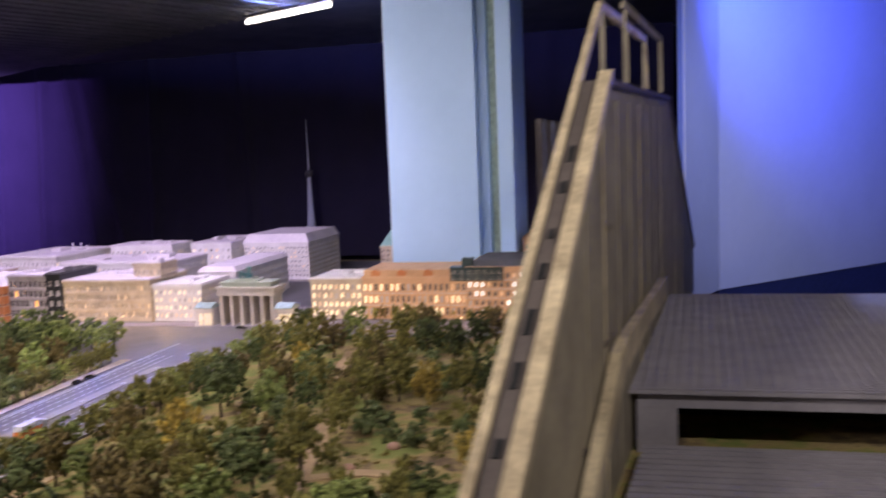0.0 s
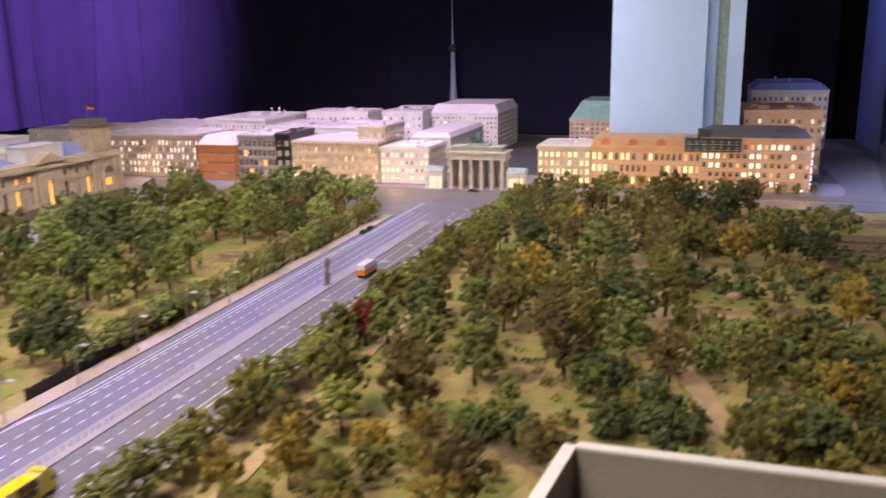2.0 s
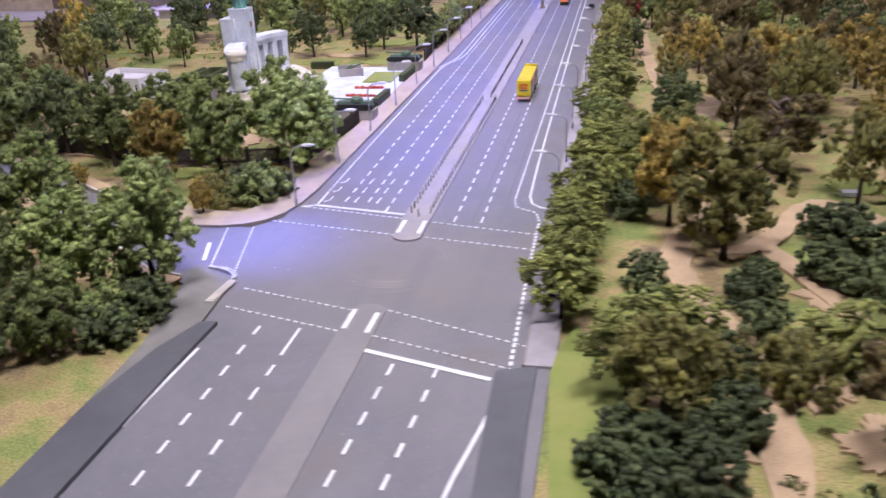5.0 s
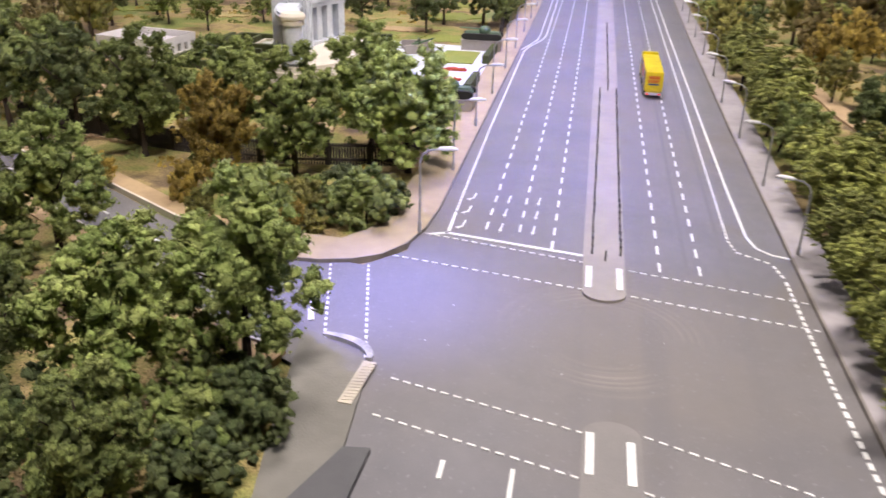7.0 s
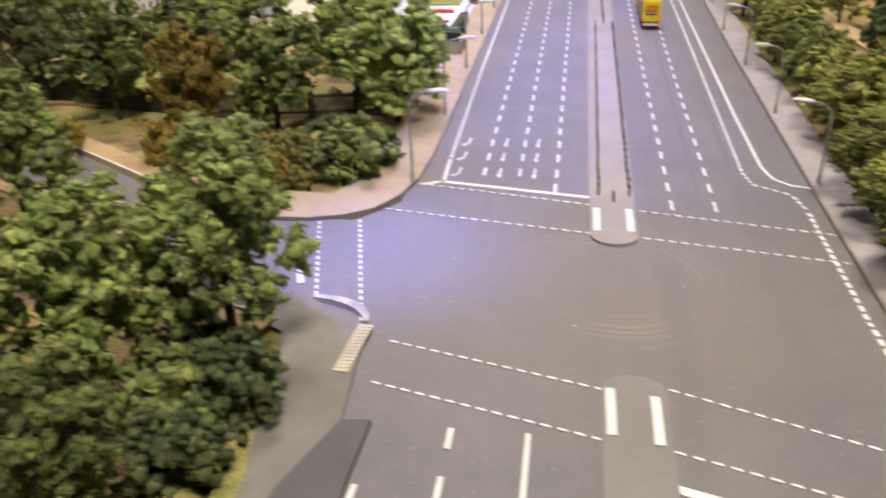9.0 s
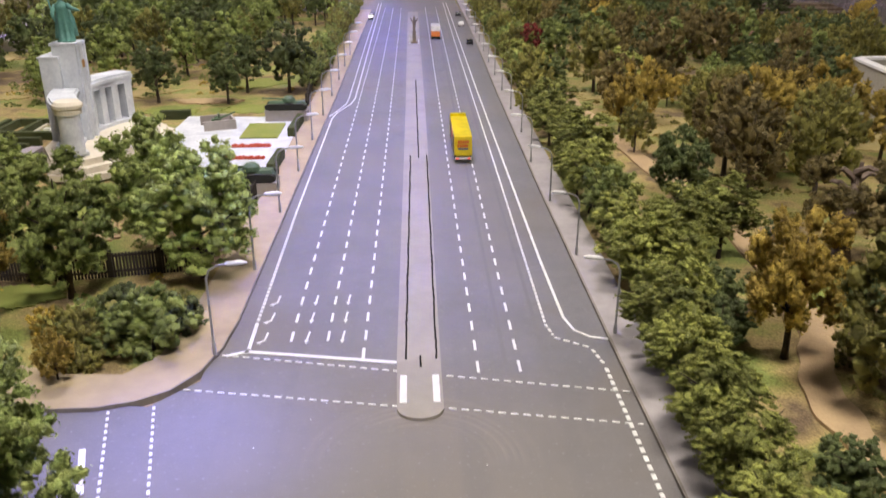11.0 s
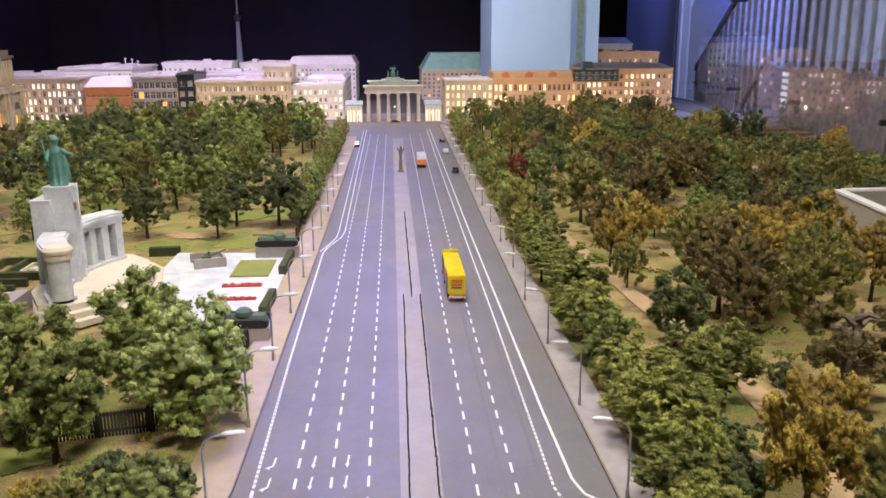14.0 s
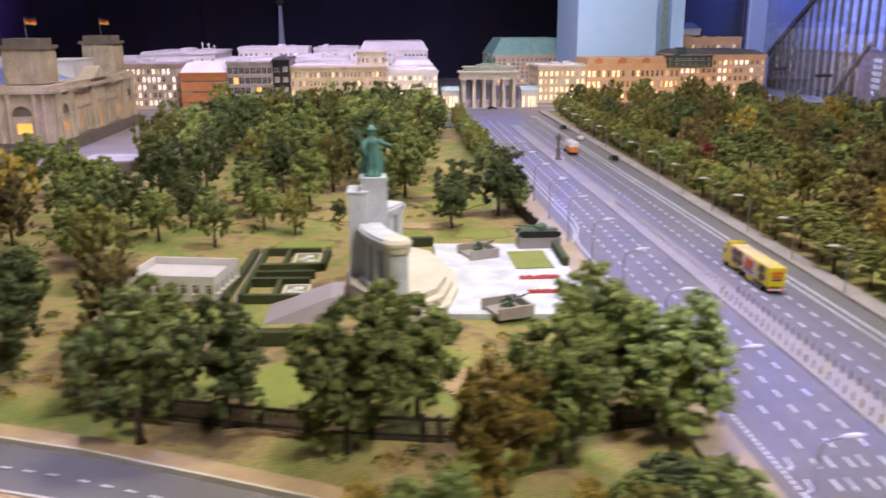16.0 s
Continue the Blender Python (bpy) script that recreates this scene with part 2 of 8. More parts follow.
M = {
    "pavement_dark": mat("dark_pavement", (0.38, 0.35, 0.35), 0.75, 0, (0.27, 0.25, 0.25), 14, 0.9, 0.3, 700),
    "gold_print": mat("gilt", (0.6, 0.3, 0.08), 0.4, 0.6),
    "cream_stone": mat("cream_stone", (0.70, 0.65, 0.55), 0.7, 0, (0.58, 0.53, 0.44), 20, 0.8, 0.2, 300),
    "worn_paint": mat("worn_white_paint", (0.5, 0.49, 0.47), 0.6, 0, (0.24, 0.235, 0.225), 70, 0.9, 0.2, 500),
    "worn_slab": mat("worn_cream_slab", (0.56, 0.51, 0.41), 0.75, 0, (0.40, 0.36, 0.29), 60, 0.9, 0.3, 500),
    "pink_stone": mat("pink_stone", (0.5, 0.3, 0.22), 0.8, 0, (0.4, 0.24, 0.18), 60, 0.8, 0.3, 300),
    "gate_stone": mat("pale_gate_stone", (0.58, 0.53, 0.44), 0.7, 0, (0.46, 0.42, 0.35), 25, 0.9, 0.3, 300),
    "gate_attic": mat("pale_green_stone", (0.46, 0.5, 0.40), 0.7, 0, (0.36, 0.41, 0.33), 25, 0.9, 0.3, 300),
    "recess": mat("blue_grey_stone", (0.3, 0.36, 0.45), 0.6, 0, (0.22, 0.27, 0.35), 25, 0.9, 0.2, 300),
    "pale_pane": mat("pale_pane", (0.5, 0.5, 0.5), 0.3),
    "orange_dark": mat("orange_band", (0.3, 0.09, 0.03), 0.6),
    "navy": mat("navy_paint", (0.03, 0.04, 0.12), 0.7),
    "asphalt": mat("asphalt", (0.17, 0.165, 0.175), 0.55, 0, (0.125, 0.125, 0.13), 9, 0.9, 0.25, 900),
    "asphalt_dark": mat("asphalt_dark", (0.10, 0.10, 0.105), 0.6, 0, (0.07, 0.07, 0.075), 12, 0.9, 0.25, 900),
    "pavement": mat("pavement", (0.45, 0.36, 0.23), 0.75, 0, (0.33, 0.265, 0.18), 10, 0.9, 0.3, 700),
    "median": mat("median", (0.335, 0.305, 0.265), 0.7, 0, (0.26, 0.24, 0.215), 12, 0.9, 0.3, 700),
    "kerb": mat("kerb", (0.26, 0.23, 0.2), 0.7, 0, (0.18, 0.16, 0.14), 30, 0.7, 0.2, 500),
    "paint": mat("road_paint", (0.8, 0.8, 0.78), 0.6, 0, (0.62, 0.62, 0.6), 60, 0.8, 0.1, 800),
    "slot": mat("joint", (0.025, 0.024, 0.024), 0.8),
    "plaza": mat("plaza", (0.34, 0.30, 0.33), 0.7, 0, (0.27, 0.24, 0.26), 6, 0.8, 0.2, 400),
    "sand": mat("sand_path", (0.50, 0.36, 0.20), 0.9, 0, (0.38, 0.27, 0.155), 30, 0.9, 0.5, 500),
    "stone": mat("stone", (0.62, 0.52, 0.38), 0.75, 0, (0.38, 0.31, 0.22), 18, 0.9, 0.3, 300),
    "dark_stone": mat("dark_stone", (0.2, 0.16, 0.12), 0.8, 0, (0.13, 0.11, 0.09), 25, 0.9, 0.3, 300),
    "white_stone": mat("white_stone", (0.68, 0.71, 0.76), 0.6, 0, (0.48, 0.51, 0.58), 26, 0.7, 0.2, 300),
    "white": mat("white_plaster", (0.72, 0.7, 0.69), 0.6, 0, (0.6, 0.58, 0.57), 15, 0.8, 0.1, 300),
    "beige": mat("beige_plaster", (0.62, 0.53, 0.38), 0.7, 0, (0.45, 0.36, 0.24), 20, 0.8, 0.15, 300),
    "brown": mat("brown_plaster", (0.52, 0.41, 0.34), 0.7, 0, (0.40, 0.31, 0.25), 20, 0.8, 0.15, 300),
    "orange": mat("orange_cladding", (0.62, 0.25, 0.09), 0.6, 0, (0.5, 0.19, 0.07), 20, 0.8, 0.15, 300),
    "tan": mat("tan_plaster", (0.68, 0.43, 0.24), 0.7, 0, (0.57, 0.35, 0.19), 20, 0.8, 0.15, 300),
    "grey": mat("grey_plaster", (0.4, 0.36, 0.34), 0.6, 0, (0.3, 0.27, 0.26), 20, 0.8, 0.15, 300),
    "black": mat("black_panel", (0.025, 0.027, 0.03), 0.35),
    "dark_roof": mat("dark_roof", (0.13, 0.12, 0.12), 0.7, 0, (0.08, 0.08, 0.08), 20, 0.8, 0.2, 300),
    "light_roof": mat("light_roof", (0.6, 0.56, 0.58), 0.7, 0, (0.45, 0.42, 0.45), 7, 0.9, 0.2, 300),
    "copper": mat("green_copper", (0.22, 0.42, 0.34), 0.6, 0.1, (0.16, 0.32, 0.27), 25, 0.8, 0.2, 300),
    "patina": mat("patina_bronze", (0.15, 0.36, 0.31), 0.5, 0.2, (0.07, 0.19, 0.17), 60, 0.9, 0.3, 400),
    "blue_roof": mat("blue_roof", (0.26, 0.32, 0.62), 0.5, 0.1, (0.2, 0.25, 0.5), 25, 0.8, 0.2, 300),
    "pane": mat("dark_pane", (0.09, 0.085, 0.085), 0.15),
    "lit": mat("lit_pane", (0.8, 0.7, 0.5), 0.4, emit=(1.0, 0.78, 0.45), strength=1.7),
    "lit_dim": mat("dim_lit_pane", (0.6, 0.48, 0.3), 0.4, emit=(1.0, 0.66, 0.3), strength=0.55),
    "teal_glass": mat("dark_teal_glass", (0.06, 0.085, 0.085), 0.2),
    "lit_white": mat("lit_white_pane", (0.8, 0.8, 0.8), 0.4, emit=(1.0, 0.93, 0.82), strength=2.0),
    "lit_orange": mat("lit_orange_pane", (0.8, 0.5, 0.2), 0.4, emit=(1.0, 0.42, 0.06), strength=1.8),
    "bark": mat("bark", (0.07, 0.05, 0.035), 0.9, 0, (0.04, 0.03, 0.022), 120, 0.9, 0.6, 600),
    "metal": mat("galvanised_steel", (0.42, 0.42, 0.42), 0.4, 0.6, (0.32, 0.32, 0.32), 80, 0.6),
    "fence": mat("dark_fence", (0.045, 0.035, 0.03), 0.7, 0, (0.03, 0.025, 0.02), 80, 0.8, 0.2, 400),
    "hedge": leaf_mat("hedge_foam", (0.05, 0.075, 0.02), (0.08, 0.09, 0.03)),
    "lawn": mat("lawn", (0.2, 0.26, 0.05), 0.95, 0, (0.28, 0.29, 0.075), 14, 0.9, 0.7, 900),
    "red_flowers": mat("red_flowers", (0.5, 0.07, 0.03), 0.8, 0, (0.36, 0.05, 0.03), 150, 0.9, 0.6, 900),
    "olive_paint": mat("olive_paint", (0.08, 0.15, 0.08), 0.5, 0, (0.06, 0.09, 0.05), 60, 0.8),
    "yellow": mat("yellow_paint", (0.85, 0.66, 0.01), 0.3, coat=0.4),
    "chocolate": mat("brown_print", (0.10, 0.03, 0.015), 0.35),
    "cream": mat("cream_print", (0.8, 0.66, 0.45), 0.35),
    "red_print": mat("orange_red_print", (0.75, 0.14, 0.02), 0.35),
    "blue_print": mat("blue_print", (0.07, 0.09, 0.22), 0.35),
    "tyre": mat("tyre", (0.02, 0.02, 0.02), 0.8),
    "rim": mat("rim", (0.4, 0.4, 0.4), 0.4, 0.7),
    "glass": mat("car_glass", (0.02, 0.022, 0.025), 0.08),
    "white_gloss": mat("white_gloss", (0.8, 0.8, 0.78), 0.3, coat=0.3),
    "curtain": mat("curtain_cloth", (0.026, 0.022, 0.044), 0.95, 0, (0.021, 0.018, 0.038), 3, 0.8, 0.1, 300),
    "dark_cloth": mat("black_cloth", (0.006, 0.006, 0.009), 0.95),
    "wall": mat("painted_wall", (0.62, 0.7, 0.76), 0.8, 0, (0.66, 0.68, 0.7), 3, 0.8),
    "column_paint": mat("pale_blue_paint", (0.46, 0.66, 0.88), 0.7, 0, (0.42, 0.62, 0.84), 3, 0.8),
    # return wall: its dim blue light is part of this colour
    "dim_wall_tint": mat("grey_blue_dim_wall", (0.3, 0.36, 0.6), 0.8, 0, (0.26, 0.32, 0.54), 3, 0.8),
    # the blue light between the slab's fins is put into this panel colour
    "slab_panel": mat("blue_lit_panel", (0.36, 0.42, 0.68), 0.25, 0, (0.27, 0.32, 0.54), 9, 0.9),
    "board": mat("projection_wall", (0.7, 0.7, 0.72), 0.8, 0, (0.66, 0.66, 0.68), 3, 0.8),
    "ceiling": mat("ceiling_sheet", (0.2, 0.21, 0.19), 0.6, 0, (0.12, 0.13, 0.12), 4, 0.8),
    "tube": mat("tube", (0.9, 0.9, 0.9), 0.4, emit=(1.0, 0.95, 0.86), strength=6),
    "rim_white": mat("white_rim", (0.86, 0.85, 0.84), 0.45, 0, (0.76, 0.75, 0.74), 20, 0.8),
    "tray_grey": mat("grey_panel", (0.39, 0.36, 0.305), 0.8, 0, (0.31, 0.29, 0.245), 200, 0.9, 0.2, 900),
    "slab_grey": mat("weathered_beige_card", (0.36, 0.32, 0.235), 0.6, 0, (0.23, 0.20, 0.15), 9, 0.8, 0.3, 150),
    "slab_cream": mat("cream_card_edge", (0.74, 0.63, 0.41), 0.4, 0, (0.38, 0.31, 0.20), 11, 0.7, 0.3, 200),
    "slab_brown": mat("brown_grey_fin", (0.13, 0.11, 0.10), 0.6, 0, (0.09, 0.075, 0.07), 20, 0.9),
    "station_grey": mat("lavender_grey_card", (0.36, 0.34, 0.37), 0.6, 0, (0.28, 0.265, 0.29), 14, 0.9, 0.2, 300),
    "earth": mat("brown_earth", (0.17, 0.12, 0.075), 0.95, 0, (0.11, 0.08, 0.05), 30, 0.9, 0.7, 500),
    "rod": mat("black_plastic", (0.012, 0.012, 0.013), 0.4),
    "floor": mat("hall_floor", (0.06, 0.06, 0.065), 0.6, 0, (0.05, 0.05, 0.05), 3, 0.8),
}


def ground_mat():
    """Scatter ground: moss green, straw and earth in patches, with fine grain."""
    m = bpy.data.materials.new("scatter_ground")
    m.use_nodes = True
    n, l = m.node_tree.nodes, m.node_tree.links
    bsdf = n["Principled BSDF"]
    bsdf.inputs["Roughness"].default_value = 0.95
    pos = n.new("ShaderNodeNewGeometry")
    a, b, c = (n.new("ShaderNodeTexNoise") for _ in range(3))
    for tex, s, d in ((a, 5.5, 5), (b, 26, 6), (c, 420, 3)):
        tex.inputs["Scale"].default_value, tex.inputs["Detail"].default_value = s, d
        l.new(pos.outputs["Position"], tex.inputs["Vector"])
    r1 = n.new("ShaderNodeValToRGB")
    r1.color_ramp.elements[0].position, r1.color_ramp.elements[0].color = 0.34, (0.15, 0.105, 0.06, 1)
    r1.color_ramp.elements[1].position, r1.color_ramp.elements[1].color = 0.62, (0.20, 0.235, 0.06, 1)
    e = r1.color_ramp.elements.new(0.47)
    e.color = (0.36, 0.27, 0.115, 1)
    e = r1.color_ramp.elements.new(0.54)
    e.color = (0.29, 0.265, 0.085, 1)
    add = n.new("ShaderNodeMath")
    add.operation = "MULTIPLY_ADD"
    add.inputs[1].default_value = 0.5
    l.new(b.outputs["Fac"], add.inputs[0])
    sub = n.new("ShaderNodeMath")
    sub.operation = "SUBTRACT"
    sub.inputs[1].default_value = 0.25
    l.new(a.outputs["Fac"], sub.inputs[0])
    l.new(sub.outputs[0], add.inputs[2])
    l.new(add.outputs[0], r1.inputs["Fac"])
    grain = n.new("ShaderNodeMapRange")
    grain.inputs["From Min"].default_value, grain.inputs["From Max"].default_value = 0.3, 0.7
    grain.inputs["To Min"].default_value, grain.inputs["To Max"].default_value = 0.65, 1.3
    l.new(c.outputs["Fac"], grain.inputs["Value"])
    hsv = n.new("ShaderNodeHueSaturation")
    l.new(r1.outputs["Color"], hsv.inputs["Color"])
    l.new(grain.outputs["Result"], hsv.inputs["Value"])
    l.new(hsv.outputs["Color"], bsdf.inputs["Base Color"])
    relief = n.new("ShaderNodeBump")
    relief.inputs["Strength"].default_value, relief.inputs["Distance"].default_value = 0.8, 0.002
    l.new(c.outputs["Fac"], relief.inputs["Height"])
    l.new(relief.outputs["Normal"], bsdf.inputs["Normal"])
    return m


M["sill"] = mat("pale_sill_stone", (0.66, 0.6, 0.52), 0.7, 0, (0.52, 0.47, 0.4), 25, 0.8)
M["plinth"] = mat("grey_plinth_stone", (0.3, 0.27, 0.25), 0.8, 0, (0.22, 0.2, 0.19), 25, 0.8)
M["lit_cold"] = mat("cold_lit_panel", (0.8, 0.8, 0.9), 0.4, emit=(0.75, 0.85, 1.0), strength=2.2)
M["corner"] = mat("worn_corner_paving", (0.215, 0.205, 0.18), 0.75, 0, (0.14, 0.135, 0.115), 9, 0.9, 0.3, 700)
M["straw"] = mat("straw_scatter", (0.45, 0.345, 0.15), 0.95, 0, (0.31, 0.265, 0.10), 22, 0.9, 0.7, 700, 20.0)
M["concrete"] = mat("grey_concrete", (0.235, 0.22, 0.21), 0.7, 0, (0.19, 0.18, 0.172), 12, 0.9, 0.3, 700)
M["base_brown"] = mat("stained_brown_card", (0.2, 0.17, 0.2), 0.7, 0, (0.11, 0.09, 0.10), 9, 0.9, 0.3, 200)
M["acrylic"] = mat("clear_acrylic", (0.95, 0.96, 1.0), 0.02)
M["acrylic"].node_tree.nodes["Principled BSDF"].inputs["Transmission Weight"].default_value = 1.0
M["acrylic"].node_tree.nodes["Principled BSDF"].inputs["IOR"].default_value = 1.35


def worn_asphalt(name, base, warm, dark):
    """Painted road: broad stains of two tones, tyre streaks along the lanes, and fine speckle."""
    m = mat(name, base, 0.55, 0, dark, 9, 0.9, 0.25, 900)
    n, l = m.node_tree.nodes, m.node_tree.links
    bsdf = n["Principled BSDF"]
    colour = bsdf.inputs["Base Color"].links[0].from_socket
    pos = n.new("ShaderNodeNewGeometry")
    for stretch, scale, lo, hi, tone in (((1, 1, 1), 2.6, 0.45, 0.68, warm), ((26, 0.7, 1), 1.0, 0.54, 0.72, tuple(0.72 * q for q in base)), ((1, 1, 1), 7.0, 0.56, 0.70, tuple(0.8 * q for q in warm)), ((1, 1, 1), 260.0, 0.62, 0.72, tuple(1.35 * q for q in base))):
        mp, tex, ramp, mix = n.new("ShaderNodeMapping"), n.new("ShaderNodeTexNoise"), n.new("ShaderNodeMapRange"), n.new("ShaderNodeMix")
        mp.inputs["Scale"].default_value = stretch
        tex.inputs["Scale"].default_value, tex.inputs["Detail"].default_value = scale, 4
        ramp.inputs["From Min"].default_value, ramp.inputs["From Max"].default_value = lo, hi
        ramp.inputs["To Max"].default_value = 0.8 if stretch[0] == 1 else 0.4
        mix.data_type = "RGBA"
        mix.inputs[7].default_value = (*tone, 1)
        l.new(pos.outputs["Position"], mp.inputs["Vector"])
        l.new(mp.outputs["Vector"], tex.inputs["Vector"])
        l.new(tex.outputs["Fac"], ramp.inputs["Value"])
        l.new(ramp.outputs["Result"], mix.inputs[0])
        l.new(colour, mix.inputs[6])
        colour = mix.outputs[2]
    # pale scuffs in rings where the model cars turn round
    far, wave, near, blot, both, mix = n.new("ShaderNodeVectorMath"), n.new("ShaderNodeTexNoise"), n.new("ShaderNodeMapRange"), n.new("ShaderNodeTexNoise"), n.new("ShaderNodeMath"), n.new("ShaderNodeMix")
    far.operation, both.operation, mix.data_type = "DISTANCE", "MULTIPLY", "RGBA"
    far.inputs[1].default_value = RING_AT
    l.new(pos.outputs["Position"], far.inputs[0])
    wave.noise_dimensions = "1D"
    wave.inputs["Scale"].default_value, wave.inputs["Detail"].default_value = 150, 3
    l.new(far.outputs["Value"], wave.inputs["W"])
    off = n.new("ShaderNodeMath")
    off.operation = "SUBTRACT"
    off.inputs[1].default_value = RING_R
    size = n.new("ShaderNodeMath")
    size.operation = "ABSOLUTE"
    near.inputs["From Min"].default_value, near.inputs["From Max"].default_value = 0.024, 0.004
    near.inputs["To Max"].default_value = 0.8
    l.new(far.outputs["Value"], off.inputs[0])
    l.new(off.outputs[0], size.inputs[0])
    l.new(size.outputs[0], near.inputs["Value"])
    lit = n.new("ShaderNodeMapRange")
    lit.inputs["From Min"].default_value, lit.inputs["From Max"].default_value = 0.42, 0.66
    l.new(wave.outputs["Fac"], lit.inputs["Value"])
    blot.inputs["Scale"].default_value = 9
    l.new(pos.outputs["Position"], blot.inputs["Vector"])
    l.new(lit.outputs["Result"], both.inputs[0])
    patch = n.new("ShaderNodeMapRange")
    patch.inputs["From Min"].default_value, patch.inputs["From Max"].default_value = 0.4, 0.62
    l.new(blot.outputs["Fac"], patch.inputs["Value"])
    l.new(patch.outputs["Result"], both.inputs[1])
    again = n.new("ShaderNodeMath")
    again.operation = "MULTIPLY"
    l.new(both.outputs[0], again.inputs[0])
    l.new(near.outputs["Result"], again.inputs[1])
    l.new(again.outputs[0], mix.inputs[0])
    l.new(colour, mix.inputs[6])
    mix.inputs[7].default_value = (*[1.55 * q for q in warm], 1)
    l.new(mix.outputs[2], bsdf.inputs["Base Color"])
    return m


RING_AT, RING_R = (0.02, -0.152, 0.0), 0.07
M["asphalt"] = worn_asphalt("worn_asphalt", (0.172, 0.165, 0.172), (0.185, 0.165, 0.145), (0.13, 0.128, 0.135))
M["ground"] = ground_mat()
LEAVES = {
    "green": leaf_mat("green_foam", (0.115, 0.165, 0.038), (0.30, 0.345, 0.10)),
    "bright": leaf_mat("bright_green_foam", (0.18, 0.26, 0.06), (0.43, 0.49, 0.155)),
    "dark": leaf_mat("dark_green_foam", (0.058, 0.09, 0.03), (0.145, 0.17, 0.055)),
    "olive": leaf_mat("olive_foam", (0.30, 0.275, 0.062), (0.14, 0.138, 0.036)),
    "brown": leaf_mat("brown_foam", (0.235, 0.178, 0.052), (0.115, 0.09, 0.034)),
    "gold": leaf_mat("golden_foam", (0.50, 0.37, 0.07), (0.27, 0.19, 0.04)),
    "linden": leaf_mat("yellow_green_foam", (0.37, 0.385, 0.09), (0.15, 0.175, 0.042)),
    "red": leaf_mat("dark_red_foam", (0.260, 0.034, 0.029), (0.143, 0.021, 0.017)),
}


# ---------------------------------------------------------------- mesh helpers
def box(bm, x0, x1, y0, y1, z0, z1, m=None):
    """An axis-aligned box; m: a pose for it."""
    vs = [bm.verts.new((x, y, z)) for z in (z0, z1) for y in (y0, y1) for x in (x0, x1)]
    for f in ((0, 2, 3, 1), (4, 5, 7, 6), (0, 1, 5, 4), (2, 6, 7, 3), (0, 4, 6, 2), (1, 3, 7, 5)):
        bm.faces.new([vs[i] for i in f])
    if m is not None:
        bmesh.ops.transform(bm, matrix=m, verts=vs)
    return vs


def prism(bm, outline, z0, z1):
    """A solid over a polygon, given anticlockwise."""
    low = [bm.verts.new((x, y, z0)) for x, y in outline]
    top = [bm.verts.new((x, y, z1)) for x, y in outline]
    k = len(outline)
    bm.faces.new(low[::-1])
    bm.faces.new(top)
    for i in range(k):
        bm.faces.new((low[i], low[(i + 1) % k], top[(i + 1) % k], top[i]))
    return low + top


def tube(bm, rings, sides=8, cap=True):
    """A skin over rings of (centre, radius), each level with the one before."""
    loops = []
    for k, (c, r) in enumerate(rings):
        c = Vector(c)
        a = Vector(rings[max(k - 1, 0)][0])
        b = Vector(rings[min(k + 1, len(rings) - 1)][0])
        d = (b - a).normalized() if (b - a).length > 1e-9 else Vector((0, 0, 1))
        s = d.cross(Vector((0, 1, 0)) if abs(d.y) < 0.9 else Vector((1, 0, 0))).normalized()
        u = d.cross(s)
        loops.append([bm.verts.new(c + r * (math.cos(2 * math.pi * i / sides) * s + math.sin(2 * math.pi * i / sides) * u)) for i in range(sides)])
    for a, b in zip(loops, loops[1:]):
        for i in range(sides):
            bm.faces.new((a[i], a[(i + 1) % sides], b[(i + 1) % sides], b[i]))
    if cap:
        bm.faces.new(loops[0][::-1])
        bm.faces.new(loops[-1])
    return loops


def gable(bm, x0, x1, y0, y1, z0, z1, along="x"):
    """A ridged solid."""
    if along == "x":
        pts = [(x0, y0, z0), (x1, y0, z0), (x1, y1, z0), (x0, y1, z0), (x0, (y0 + y1) / 2, z1), (x1, (y0 + y1) / 2, z1)]
        faces = ((0, 3, 2, 1), (0, 1, 5, 4), (2, 3, 4, 5), (1, 2, 5), (3, 0, 4))
    else:
        pts = [(x0, y0, z0), (x1, y0, z0), (x1, y1, z0), (x0, y1, z0), ((x0 + x1) / 2, y0, z1), ((x0 + x1) / 2, y1, z1)]
        faces = ((0, 3, 2, 1), (0, 1, 4), (1, 2, 5, 4), (2, 3, 5), (3, 0, 4, 5))
    vs = [bm.verts.new(p) for p in pts]
    for f in faces:
        bm.faces.new([vs[i] for i in f])


def frustum(bm, x0, x1, y0, y1, z0, z1, inset):
    """A hipped block: the top is smaller by inset on each side."""
    vs = [bm.verts.new((x, y, z0)) for x, y in ((x0, y0), (x1, y0), (x1, y1), (x0, y1))]
    vs += [bm.verts.new((x, y, z1)) for x, y in ((x0 + inset, y0 + inset), (x1 - inset, y0 + inset), (x1 - inset, y1 - inset), (x0 + inset, y1 - inset))]
    for f in ((3, 2, 1, 0), (4, 5, 6, 7), (0, 1, 5, 4), (1, 2, 6, 5), (2, 3, 7, 6), (3, 0, 4, 7)):
        bm.faces.new([vs[i] for i in f])


def done(bm, name, material, smooth=False):
    mesh = bpy.data.meshes.new(name)
    bm.to_mesh(mesh)
    bm.free()
    mesh.materials.append(material)
    if smooth:
        mesh.shade_smooth()
    return mesh


def part(name, bm, material, parent=None, label="", smooth=False):
    """Links a bmesh, or a mesh that is shared, as one object under its thing."""
    mesh = done(bm, name, material, smooth) if isinstance(bm, bmesh.types.BMesh) else bm
    ob = new(name, mesh)
    ob.parent = parent
    return tagged(ob, label=label)


